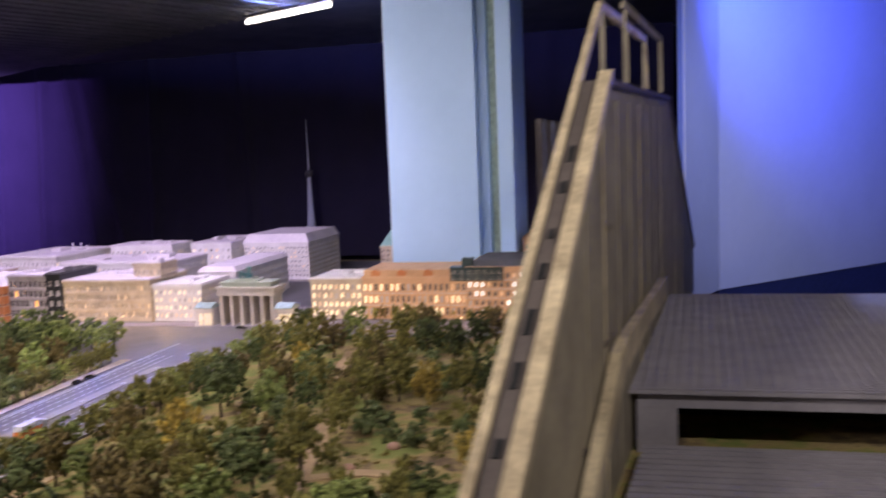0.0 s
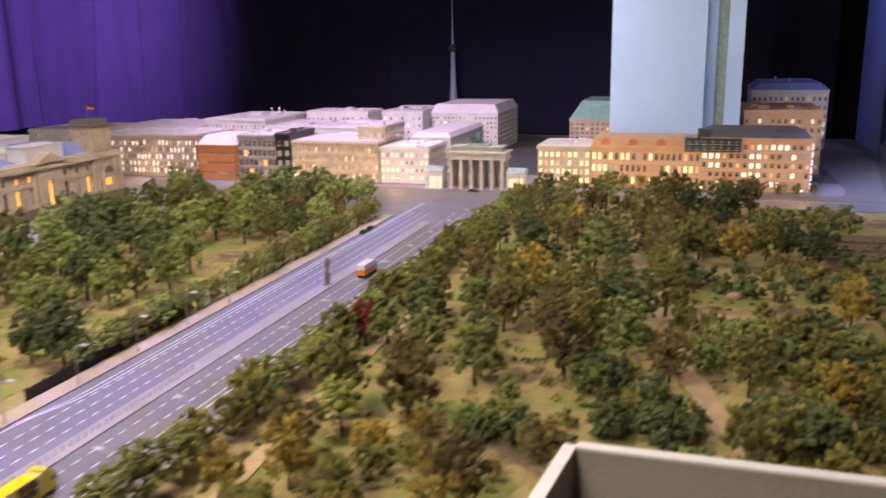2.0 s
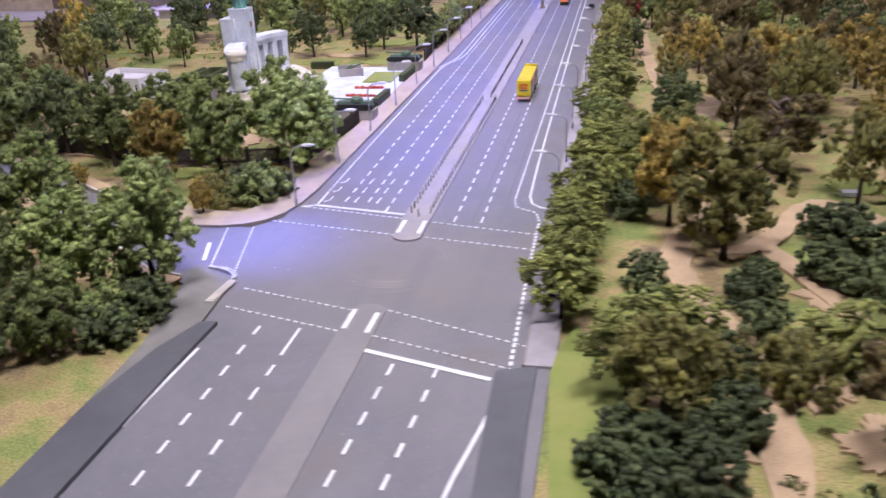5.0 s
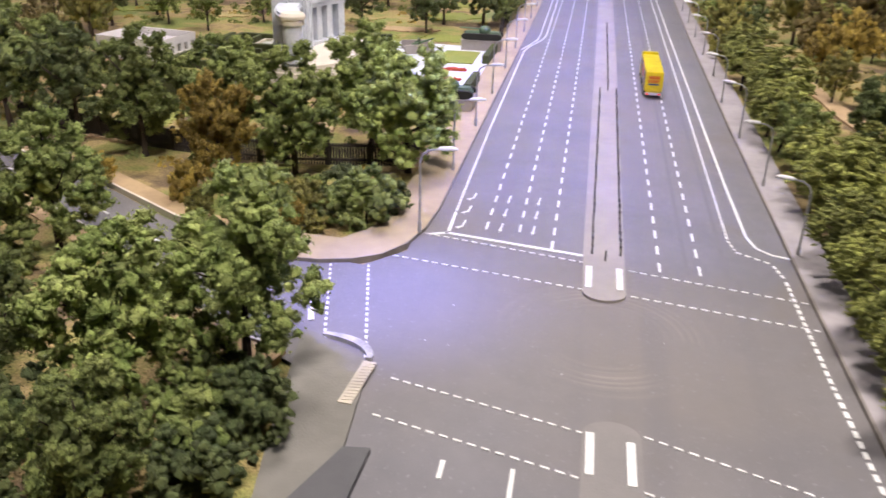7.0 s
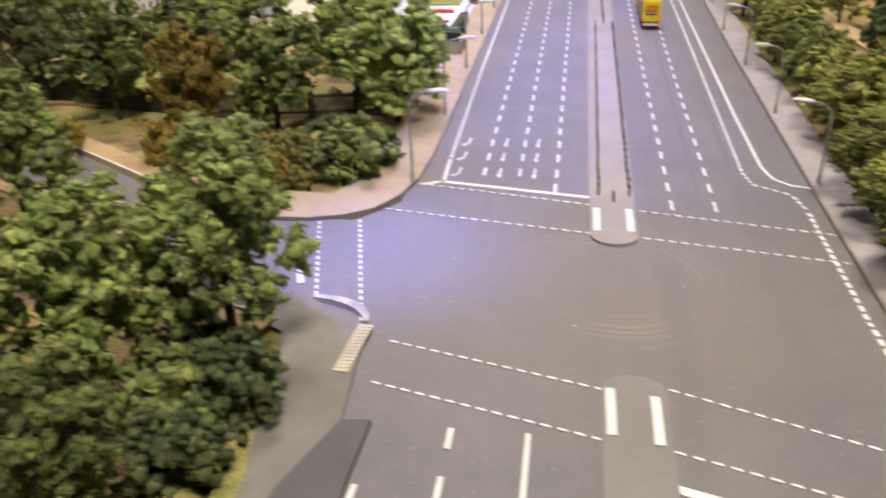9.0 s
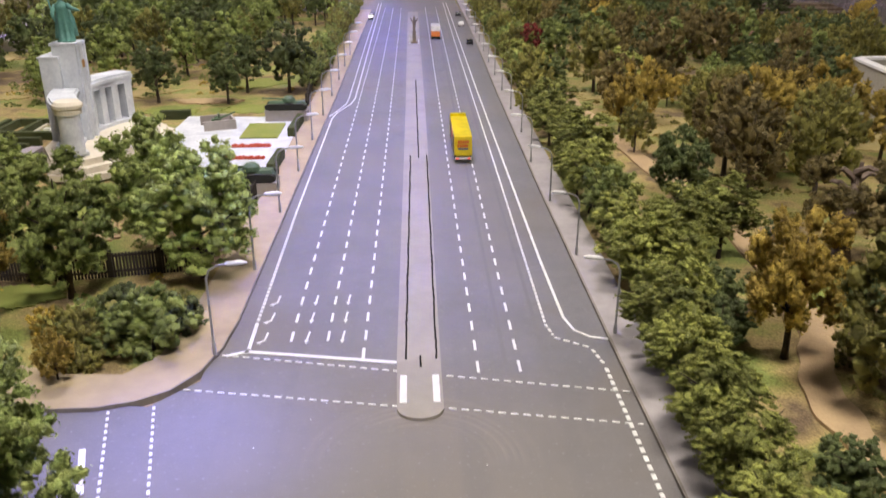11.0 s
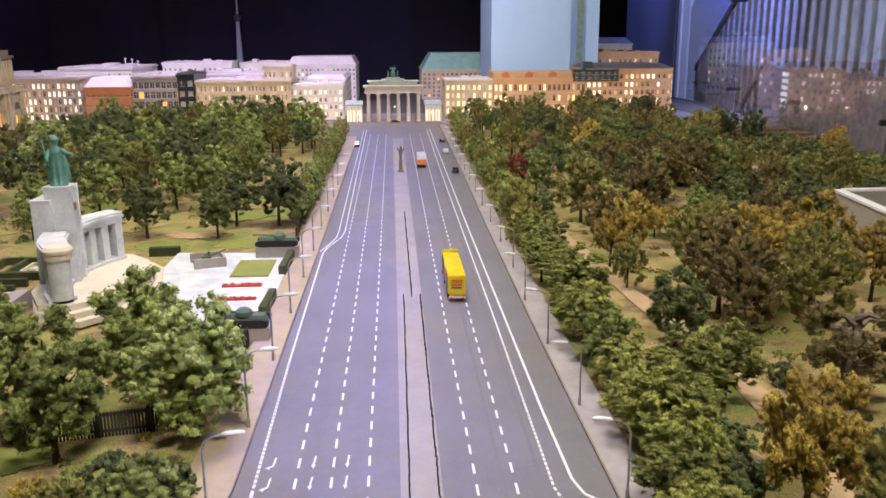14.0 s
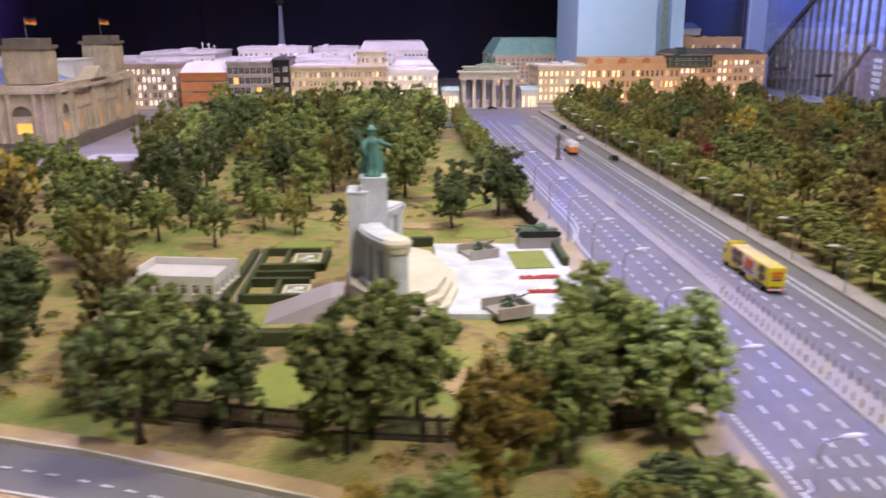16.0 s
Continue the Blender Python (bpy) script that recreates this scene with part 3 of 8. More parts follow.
def thing(name, label, category, at=(0, 0, 0), turn=0.0, group="", kind=""):
    ob = new(name)
    ob.empty_display_size = 0.02
    ob.matrix_basis = pose(*at, 0, 0, turn)
    return tagged(ob, label, category, group, kind)


def structure(name, bm, material, label, category, smooth=False):
    return tagged(part(name, bm, material, None, label, smooth), category=category, kind="structure")


# ---------------------------------------------------------------- the hall
FLOOR_Z, TOP_Z = -0.95, 2.1
bm = bmesh.new()
box(bm, -8, 6, -4, 9.6, FLOOR_Z - 0.1, FLOOR_Z)
structure("floor", bm, M["floor"], "dark grey hall floor under the model table", "floor")
bm = bmesh.new()
box(bm, -8, 6, -4, 9.6, TOP_Z, TOP_Z + 0.1)
structure("ceiling", bm, M["ceiling"], "dark grey-green sheet ceiling of the hall", "ceiling")
for name, (x0, x1, y0, y1) in {"wall_north": (-8, 6, 9.5, 9.6), "wall_south": (-8, 6, -4.1, -4), "wall_west": (-8.1, -8, -4, 9.6), "wall_east": (6, 6.1, -4, 9.6)}.items():
    bm = bmesh.new()
    box(bm, x0, x1, y0, y1, FLOOR_Z, TOP_Z)
    structure(name, bm, M["dark_cloth"], "black cloth-covered wall of the dim hall", "wall")


def curtain(name, x0, x1, y, z0, z1, cols, depth, material, label):
    """A hanging cloth with uneven soft folds that run down it, some of them slanting from the rail."""
    bm = bmesh.new()
    rows = 14
    grid = []
    for j in range(rows + 1):
        v = j / rows
        line = []
        for i in range(cols + 1):
            x = x0 + (x1 - x0) * i / cols
            fold = noise.noise(Vector((x * 1.7 + 0.25 * (1 - v), v * 0.5, 3.1))) + 0.55 * noise.noise(Vector((x * 4.5 + 0.8 * (1 - v) * math.sin(x * 1.3), v * 0.6, 8.7)))
            crease = 0.0
            for at, slant, wide in ((-6.5, -0.3, 0.07), (-5.9, -0.1, 0.06), (-5.25, -0.15, 0.07), (-4.95, 0.35, 0.06), (-4.75, 0.55, 0.05), (-3.75, -0.1, 0.05), (-2.6, 0.08, 0.06)):
                crease += math.exp(-((x - at - slant * (1 - v)) / wide) ** 2)
            line.append(bm.verts.new((x, y + depth * (fold - 0.9 * crease), z0 + (z1 - z0) * v)))
        grid.append(line)
    for j in range(rows):
        for i in range(cols):
            bm.faces.new((grid[j][i], grid[j][i + 1], grid[j + 1][i + 1], grid[j + 1][i]))
    return structure(name, bm, material, label, "curtain", True)


curtain("backdrop_violet", -7.8, 2.3, 9.3, -0.3, TOP_Z, 520, 0.07, M["curtain"], "violet-lit dark curtain hanging in folds behind the city")
bm = bmesh.new()
cols = 120
prev = None
for i in range(cols + 1):
    y = 0.5 + 8.8 * i / cols
    x = -7.85 + 0.06 * math.sin(i * 0.9) * (0.6 + 0.4 * math.sin(i * 0.23))
    q = [bm.verts.new((x, y, z)) for z in (-0.3, TOP_Z)]
    if prev:
        bm.faces.new((prev[0], q[0], q[1], prev[1]))
    prev = q
structure("backdrop_west", bm, M["curtain"], "violet-lit dark curtain hanging in folds beside the city", "curtain", True)

# low corrugated ceiling sheet over the city, with its strip lamp
bm = bmesh.new()
for i in range(40):
    u0, u1 = i / 40, (i + 0.55) / 40
    A, B = Vector((-5.4, 8.6)), Vector((0.4, 5.45))
    p, q = A.lerp(B, u0), A.lerp(B, u1)
    prism(bm, [(p.x - 2.0, p.y - 3.7), (q.x - 2.0, q.y - 3.7), tuple(q), tuple(p)], 1.9, 1.93)
    p2 = A.lerp(B, (i + 1) / 40)
    prism(bm, [(q.x - 2.0, q.y - 3.7), (p2.x - 2.0, p2.y - 3.7), tuple(p2), tuple(q)], 1.945, 1.96)
structure("ceiling_sheet", bm, M["ceiling"], "grey-green corrugated ceiling sheet", "ceiling")
strip_lamp = thing("strip_lamp", "bright fluorescent strip lamp under the ceiling", "lamp", (-0.58, 5.93, 1.86), -26)
bm = bmesh.new()
tube(bm, [((-0.45, 0, 0), 0.02), ((0.45, 0, 0), 0.02)], 10)
part("tube", bm, M["tube"], strip_lamp)
bm = bmesh.new()
box(bm, -0.48, 0.48, -0.03, 0.03, 0.0205, 0.045)
part("housing", bm, M["metal"], strip_lamp)

# the square building column that rises behind the city
bm = bmesh.new()
box(bm, 0.596, 1.066, 4.35, 4.95, FLOOR_Z, TOP_Z)
column = structure("hall_column", bm, M["column_paint"], "pale blue painted square column of the hall", "column")
bm = bmesh.new()
box(bm, 1.069, 1.118, 4.42, 4.9, FLOOR_Z, TOP_Z)
box(bm, 1.168, 1.246, 4.40, 4.95, FLOOR_Z, TOP_Z)
part("duct", bm, M["column_paint"], column)
bm = bmesh.new()
box(bm, 1.12, 1.166, 4.47, 4.9, FLOOR_Z, TOP_Z)
part("pipe_cover", bm, mat("pale_green_paint", (0.5, 0.62, 0.5), 0.7), column, "pale green strip between the ducts")

# the pier and the white wall lit blue, seen to the east
bm = bmesh.new()
# the dimness of this wall is painted, not lit
prism(bm, [(2.125, 5.56), (2.17, 5.62), (2.45, 7.35), (2.24, 7.35)], FLOOR_Z, TOP_Z)
structure("wall_return", bm, M["dim_wall_tint"], "return wall beside the blue-lit wall, coloured slate-blue for its dim light", "wall")


def oblique(name, a, b, thick, z0, z1, material, label):
    """A wall along a slanting line."""
    bm = bmesh.new()
    a, b = Vector(a), Vector(b)
    d = (b - a).normalized()
    n = Vector((-d.y, d.x)) * thick
    prism(bm, [tuple(a), tuple(b), tuple(b + n), tuple(a + n)], z0, z1)
    return structure(name, bm, material, label, "wall")


oblique("wall_pilaster", (2.172, 5.60), (2.43, 6.198), 0.05, -0.22, TOP_Z, M["board"], "narrow white wall strip washed with blue light")
oblique("wall_projection", (2.434, 6.2), (4.6, 8.3), 0.05, -0.22, TOP_Z, M["board"], "white wall washed with blue light")
oblique("wall_dado", (2.434, 6.22), (4.6, 8.32), 0.06, FLOOR_Z, -0.22, M["navy"], "dark blue lower wall")

# ---------------------------------------------------------------- the table top: ground, road, pavements
bm = bmesh.new()
prism(bm, [(-4.5, -1.6), (2.6, -1.6), (2.6, 3.7), (2.08, 4.9), (2.08, 6.4), (-4.5, 6.4)], -0.06, -0.004)
structure("ground", bm, M["ground"], "model park ground of green, straw and earth scatter", "ground")
bm = bmesh.new()
box(bm, -0.175, 0.232, -1.2, 3.62, -0.02, 0.0)
road = structure("road", bm, M["asphalt"], "grey painted model boulevard with white lane lines", "road")


def flat(outline, z, thick=0.0006):
    bm = bmesh.new()
    prism(bm, outline, z - thick, z)
    return bm


def strip(points, width, closed=False):
    """The outline of a band along points."""
    left, right = [], []
    for i, p in enumerate(points):
        a, b = Vector(points[max(i - 1, 0)]), Vector(points[min(i + 1, len(points) - 1)])
        d = (b - a).normalized()
        n = Vector((-d.y, d.x)) * (width[i] if isinstance(width, (list, tuple)) else width) / 2
        left.append(tuple(Vector(p) + n))
        right.append(tuple(Vector(p) - n))
    return right + left[::-1]


def band(bm, points, width, z0, z1):
    """A solid band of quads along points (may bend)."""
    o = strip(points, width)
    k = len(points)
    right, left = o[:k], o[k:][::-1]
    for i in range(k - 1):
        prism(bm, [right[i], right[i + 1], left[i + 1], left[i]], z0, z1)


def dashes(bm, a, b, width, length, gap, z=0.0008):
    """Painted dashes from a to b."""
    a, b = Vector(a), Vector(b)
    total = (b - a).length
    d, s = (b - a).normalized(), 0.0
    while s < total:
        e = min(s + length, total)
        band(bm, [tuple(a + d * s), tuple(a + d * e)], width, 0.0001, z)
        s += length + gap


# side street to the west, and the crossing street in front of the gate
bm = bmesh.new()
prism(bm, [(-0.172, -0.02), (-0.175, -0.27), (-0.28, -0.21), (-0.42, -0.10), (-0.62, 0.03), (-0.85, 0.13), (-1.3, 0.28), (-2.2, 0.5), (-2.2, 0.58), (-1.3, 0.37), (-0.85, 0.21), (-0.6, 0.1), (-0.43, -0.01), (-0.33, -0.045), (-0.21, -0.065)][::-1], -0.02, -0.0006)
side_street = structure("road_side_street", bm, M["asphalt"], "grey model side street joining the boulevard", "road")
north = [(-0.34, -0.03), (-0.43, 0.005), (-0.6, 0.112), (-0.85, 0.222), (-1.3, 0.382), (-2.2, 0.59)]
south = [(-0.23, -0.235), (-0.28, -0.222), (-0.42, -0.112), (-0.62, 0.018), (-0.85, 0.118), (-1.3, 0.268), (-2.2, 0.488)]
for line, side in ((north, 1), (south, -1)):
    bm = bmesh.new()
    band(bm, [(x, y + side * 0.010) for x, y in line], 0.024, -0.01, 0.0026)
    structure("verge", bm, M["sand"], "sandy verge beside the side street", "verge")
    bm = bmesh.new()
    band(bm, [(x, y - side * 0.006) for x, y in line], 0.003, -0.01, 0.0035)
    structure("kerb_side", bm, M["cream_stone"], "thin pale kerb of the side street", "kerb")
for (x0, y0), (x1, y1) in zip(((-0.30, -0.13), (-0.44, -0.05), (-0.62, 0.065), (-0.86, 0.17)), ((-0.43, -0.056), (-0.61, 0.059), (-0.85, 0.166), (-1.3, 0.322))):
    bm = bmesh.new()
    dashes(bm, (x0, y0), (x1, y1), 0.0026, 0.012, 0.016)
    part("lane_line", bm, M["paint"], side_street)
bm = bmesh.new()
prism(bm, [(-0.9, 3.60), (2.5, 3.60), (2.5, 3.78), (-0.9, 3.78)], -0.02, -0.001)
prism(bm, [(-0.75, 3.3), (-0.174, 2.95), (-0.174, 3.60), (-0.9, 3.60)], -0.02, -0.0012)
structure("road_cross_street", bm, M["asphalt"], "grey model street crossing before the stone gate", "road")
bm = bmesh.new()
prism(bm, [(1.15, 3.785), (1.9, 3.785), (2.03, 4.8), (1.92, 6.3), (1.78, 6.3), (1.70, 5.2), (1.73, 4.15), (1.70, 3.93), (1.62, 3.90), (1.15, 3.90)], 0.0021, 0.0062)
structure("road_east", bm, M["asphalt"], "grey model street round the corner of the brick row", "road")
bm = bmesh.new()
prism(bm, [(-3.4, 4.301), (2.08, 4.301), (2.08, 6.3), (-3.4, 6.3)], -0.02, 0.0018)
structure("road_city", bm, M["asphalt_dark"], "dark model streets between the far blocks", "road")
bm = bmesh.new()
prism(bm, [(-2.6, 3.781), (2.06, 3.781), (2.06, 4.30), (-2.6, 4.30)], -0.02, 0.002)
structure("pavement_city", bm, M["plaza"], "pale paved plaza under the model city", "pavement")
bm = bmesh.new()
prism(bm, [(-3.6, 1.75), (-1.35, 2.05), (-1.2, 2.6), (-1.25, 3.4), (-1.3, 3.78), (-3.6, 3.78)], -0.02, 0.0015)
structure("pavement_forecourt", bm, M["plaza"], "pale paved forecourt of the domed parliament building", "pavement")

# pavements along the boulevard
bm = bmesh.new()
prism(bm, [(-0.214, 0.09), (-0.1625, 0.09), (-0.160, 0.5), (-0.156, 1.2), (-0.156, 3.1), (-0.206, 3.1), (-0.206, 0.5)], -0.02, 0.003)
prism(bm, [(-0.32, -0.060), (-0.288, -0.070), (-0.253, -0.0695), (-0.221, -0.0605), (-0.196, -0.044), (-0.178, -0.014), (-0.167, 0.03), (-0.1625, 0.0899), (-0.2139, 0.0899), (-0.222, 0.02), (-0.245, -0.016), (-0.30, -0.012), (-0.36, 0.012), (-0.36, -0.036)], -0.02, 0.003)
pavement_west = structure("pavement_west", bm, M["pavement"], "pinkish model pavement along the boulevard", "pavement")
bm = bmesh.new()
prism(bm, [(0.206, -0.385), (0.236, -0.385), (0.240, -0.1), (0.244, 0.5), (0.252, 1.25), (0.275, 3.6), (0.242, 3.6), (0.226, 1.95), (0.214, 1.25), (0.206, 0.5), (0.205, 0.0)], -0.02, 0.003)
structure("pavement_east", bm, M["pavement_dark"], "grey shaded model pavement under the lime trees", "pavement")
bm = bmesh.new()
band(bm, [(0.206, -0.385), (0.2045, 0.0), (0.2055, 0.5), (0.2135, 1.25), (0.2255, 1.95), (0.2415, 3.6)], 0.0022, -0.01, 0.0036)
structure("kerb_east", bm, M["kerb"], "thin grey kerb of the boulevard", "kerb")
bm = bmesh.new()
band(bm, [(-0.36, -0.036), (-0.32, -0.060), (-0.288, -0.070), (-0.253, -0.0695), (-0.221, -0.0605), (-0.196, -0.044), (-0.178, -0.014), (-0.167, 0.03), (-0.1625, 0.09), (-0.1605, 0.5), (-0.1565, 1.2), (-0.1565, 3.1)], 0.0016, -0.01, 0.0032)
structure("kerb_west", bm, M["kerb"], "thin grey kerb of the boulevard", "kerb")
bm = bmesh.new()
prism(bm, [(-0.62, -0.62), (-0.14, -0.62), (-0.157, -0.40), (-0.16, -0.345), (-0.2, -0.30), (-0.25, -0.26), (-0.42, -0.13), (-0.62, -0.01), (-0.9, 0.09), (-1.3, 0.24), (-1.3, -0.62)], -0.02, 0.002)
structure("ground_corner", bm, M["ground"], "model park corner of green and earth scatter", "ground")

bm = bmesh.new()
prism(bm, [(-0.158, -0.238), (-0.205, -0.207), (-0.224, -0.197), (-0.217, -0.244), (-0.21, -0.289), (-0.202, -0.334), (-0.19, -0.394), (-0.18, -0.7), (-0.135, -0.7), (-0.149, -0.341)], -0.02, 0.0032)
structure("pavement_corner", bm, M["corner"], "grey model pavement at the junction corner", "pavement")
bm = bmesh.new()
prism(bm, [(-0.149, -0.341), (-0.170, -0.40), (-0.185, -0.5), (-0.185, -0.7), (-0.135, -0.7), (-0.133, -0.385), (-0.131, -0.339)], -0.02, 0.0045)
structure("gutter_west", bm, M["asphalt_dark"], "dark asphalt strip at the road edge", "gutter")
bm = bmesh.new()
prism(bm, [(0.181, -0.398), (0.182, -0.46), (0.19, -0.7), (0.224, -0.7), (0.219, -0.46), (0.219, -0.386)], -0.02, 0.0032)
structure("gutter_east", bm, M["asphalt_dark"], "dark asphalt strip at the road edge", "gutter")
bm = bmesh.new()
prism(bm, [(0.252, -0.30), (0.237, -0.355), (0.232, -0.40), (0.236, -0.46), (0.252, -0.7), (0.33, -0.7), (0.30, -0.4)], -0.02, 0.0036)
structure("lawn_corner", bm, M["lawn"], "yellow-green grass verge beside the pavement", "lawn")

# median strip
bm = bmesh.new()
arc = [(0.020 + 0.0195 * math.cos(a), -0.08 + 0.016 * math.sin(a)) for a in [math.pi + math.pi * i / 10 for i in range(11)]]
prism(bm, arc + [(0.0395, 0.0), (0.044, 1.0), (0.046, 3.0), (0.003, 3.0), (0.002, 1.0), (-0.001, 0.0)], -0.01, 0.0025)
structure("median", bm, M["median"], "pinkish concrete median strip of the boulevard", "median")
bm = bmesh.new()
arc = [(0.025 + 0.02 * math.cos(a), -0.29 + 0.016 * math.sin(a)) for a in [math.pi * i / 10 for i in range(11)]]
prism(bm, arc + [(0.005, -0.9), (0.045, -0.9)], -0.01, 0.0012)
structure("median_south", bm, M["concrete"], "flush concrete traffic island in the junction", "median")
bm = bmesh.new()
tube(bm, [((0, 0, 0), 0.0009), ((0, 0, 0.010), 0.0008), ((0, 0, 0.0112), 0.0005)], 6)
post_mesh = done(bm, "bollard", M["slot"])


def bollard(x, y):
    ob = part("bollard", post_mesh, None, None, "small black bollard on the median strip")
    ob.matrix_basis = pose(x, y, 0.0025, 3 * math.sin(y * 91), 3 * math.sin(y * 57 + x * 900), 0)
    tagged(ob, category="bollard", group="bollards on the median")


for k in range(36):
    for x, x1 in ((0.0075, 0.0125), (0.0355, 0.040)):
        bollard(x + (x1 - x) * k / 36, 0.002 + k * 0.019)
for k in range(36):
    bollard(0.026, 0.69 + k * 0.019)
bollard(0.021, -0.012)

# white lines
def line_part(name, fill, label=""):
    bm = bmesh.new()
    fill(bm)
    return part(name, bm, M["paint"], road, label)


for x in (-0.104, -0.0685, -0.032):
    line_part("lane_line", lambda bm: dashes(bm, (x, 0.0445), (x + 0.006, 3.2), 0.0026, 0.02, 0.0205))
for x, hook in ((-0.13, True), (-0.089, False), (-0.0545, False)):
    for y in (0.04, 0.083, 0.125):
        def arrow(bm):
            band(bm, [(x, y + 0.006), (x + 0.001, y + 0.024)], 0.0018, 0.0001, 0.0009)
            if hook:
                band(bm, [(x, y + 0.007), (x - 0.004, y + 0.003)], 0.002, 0.0001, 0.00095)
                prism(bm, [(x - 0.0075, y + 0.002), (x - 0.003, y - 0.001), (x - 0.003, y + 0.006)], 0.0001, 0.001)
            else:
                prism(bm, [(x - 0.0022, y + 0.006), (x, y - 0.001), (x + 0.0022, y + 0.006)], 0.0001, 0.001)
        line_part("arrow", arrow, "white lane arrow before the stop line")
for x, x1 in ((0.073, 0.081), (0.111, 0.128)):
    line_part("lane_line", lambda bm: dashes(bm, (x, -0.0215), (x1, 3.2), 0.0026, 0.02, 0.021))
line_part("edge_line", lambda bm: (band(bm, [(-0.142, 0.03), (-0.1432, 0.085)], 0.0034, 0.0001, 0.0009), dashes(bm, (-0.1432, 0.09), (-0.1465, 0.42), 0.003, 0.0065, 0.003), band(bm, [(-0.1465, 0.42), (-0.147, 1.0), (-0.141, 1.05), (-0.118, 1.14), (-0.112, 1.2), (-0.116, 2.0), (-0.122, 3.4)], 0.0026, 0.0001, 0.0009)))
line_part("edge_line", lambda bm: band(bm, [(-0.154, 1.02), (-0.142, 1.07), (-0.128, 1.14), (-0.126, 1.2), (-0.13, 2.0), (-0.134, 3.4)], 0.0022, 0.0001, 0.0009))
line_part("edge_line", lambda bm: band(bm, [(0.205, 0.036), (0.187, 0.042), (0.174, 0.056), (0.168, 0.085), (0.1665, 0.24), (0.1675, 0.6), (0.1695, 1.3), (0.183, 3.4)], 0.003, 0.0001, 0.0009))
line_part("edge_line", lambda bm: (band(bm, [(0.1505, 0.5), (0.151, 0.55), (0.157, 1.9), (0.168, 3.4)], 0.0024, 0.0001, 0.0009), dashes(bm, (0.1475, 0.075), (0.1505, 0.5), 0.0026, 0.0065, 0.003), dashes(bm, (0.1475, 0.07), (0.1515, 0.047), 0.0026, 0.006, 0.004), dashes(bm, (0.152, 0.042), (0.182, 0.021), 0.0026, 0.006, 0.004), dashes(bm, (0.184, 0.016), (0.1895, -0.012), 0.003, 0.006, 0.004), dashes(bm, (0.1895, -0.019), (0.190, -0.2), 0.0034, 0.007, 0.004), dashes(bm, (0.1905, -0.204), (0.1935, -0.385), 0.0036, 0.0075, 0.004)))
line_part("stop_line", lambda bm: (band(bm, [(-0.145, 0.026), (0.0, -0.001)], 0.005, 0.0001, 0.001), band(bm, [(-0.161, 0.018), (-0.141, 0.0265)], 0.004, 0.0001, 0.001), band(bm, [(-0.0325, 0.008), (-0.0325, 0.028)], 0.003, 0.0001, 0.001)))
for (a, b) in (((-0.165, 0.02), (-0.0, -0.016)), ((0.044, -0.026), (0.203, -0.060)), ((-0.186, -0.04), (-0.0, -0.074)), ((0.044, -0.079), (0.200, -0.109))):
    line_part("crossing_line", lambda bm: dashes(bm, a, b, 0.0018, 0.0062, 0.0041))
for (a, b) in (((-0.138, -0.251), (0.006, -0.29)), ((0.047, -0.286), (0.205, -0.346)), ((-0.14, -0.298), (0.004, -0.337)), ((0.045, -0.343), (0.200, -0.392))):
    line_part("crossing_line", lambda bm: dashes(bm, a, b, 0.0018, 0.0062, 0.0041))
for (a, b) in (((-0.240, -0.072), (-0.199, -0.225)), ((-0.204, -0.066), (-0.162, -0.236))):
    line_part("crossing_line", lambda bm: dashes(bm, a, b, 0.0023, 0.0052, 0.0043))
line_part("stop_line", lambda bm: (band(bm, [(0.041, -0.372), (0.178, -0.411)], 0.006, 0.0001, 0.001), band(bm, [(-0.242, -0.125), (-0.224, -0.18)], 0.005, 0.0001, 0.001)))
for x, y in ((0.0025, -0.028), (0.031, -0.028)):
    line_part("island_mark", lambda bm: band(bm, [(x + 0.003, y - 0.045), (x + 0.003, y)], 0.006, 0.0015, 0.0032))
for x, y in ((0.0105, -0.29), (0.0375, -0.296)):
    line_part("island_mark", lambda bm: band(bm, [(x, y - 0.044), (x, y)], 0.0058, 0.0008, 0.0022))
line_part("lane_line", lambda bm: dashes(bm, (-0.083, -0.337), (-0.083, -0.9), 0.0032, 0.018, 0.0225))
line_part("lane_line", lambda bm: (band(bm, [(-0.0375, -0.392), (-0.0375, -0.337)], 0.003, 0.0001, 0.0009), dashes(bm, (-0.0375, -0.411), (-0.038, -0.9), 0.0032, 0.02, 0.0205)))
line_part("lane_line", lambda bm: dashes(bm, (0.0795, -0.395), (0.055, -0.9), 0.0032, 0.02, 0.0208))
line_part("lane_line", lambda bm: dashes(bm, (0.1245, -0.395), (0.1, -0.9), 0.0032, 0.019, 0.0215))
line_part("edge_line", lambda bm: band(bm, [(-0.129, -0.389), (-0.136, -0.535), (-0.15, -0.9)], 0.0034, 0.0001, 0.0009))
line_part("edge_line", lambda bm: band(bm, [(0.184, -0.465), (0.168, -0.555), (0.15, -0.7)], 0.0034, 0.0001, 0.0009))
line_part("edge_mark", lambda bm: band(bm, [(0.2085, -0.384), (0.2075, -0.345)], 0.005, 0.0001, 0.001))
bm = bmesh.new()
band(bm, [(-0.206 + 0.046 * math.sin(a), -0.232 + 0.03 * math.cos(a)) for a in [k * math.pi / 18 for k in range(10)]], [0.004 + 0.0035 * math.sin(k * math.pi / 9) for k in range(10)], -0.001, 0.0036)
part("corner_line", bm, M["worn_paint"], road, "curved worn white line at the corner")
bm = bmesh.new()
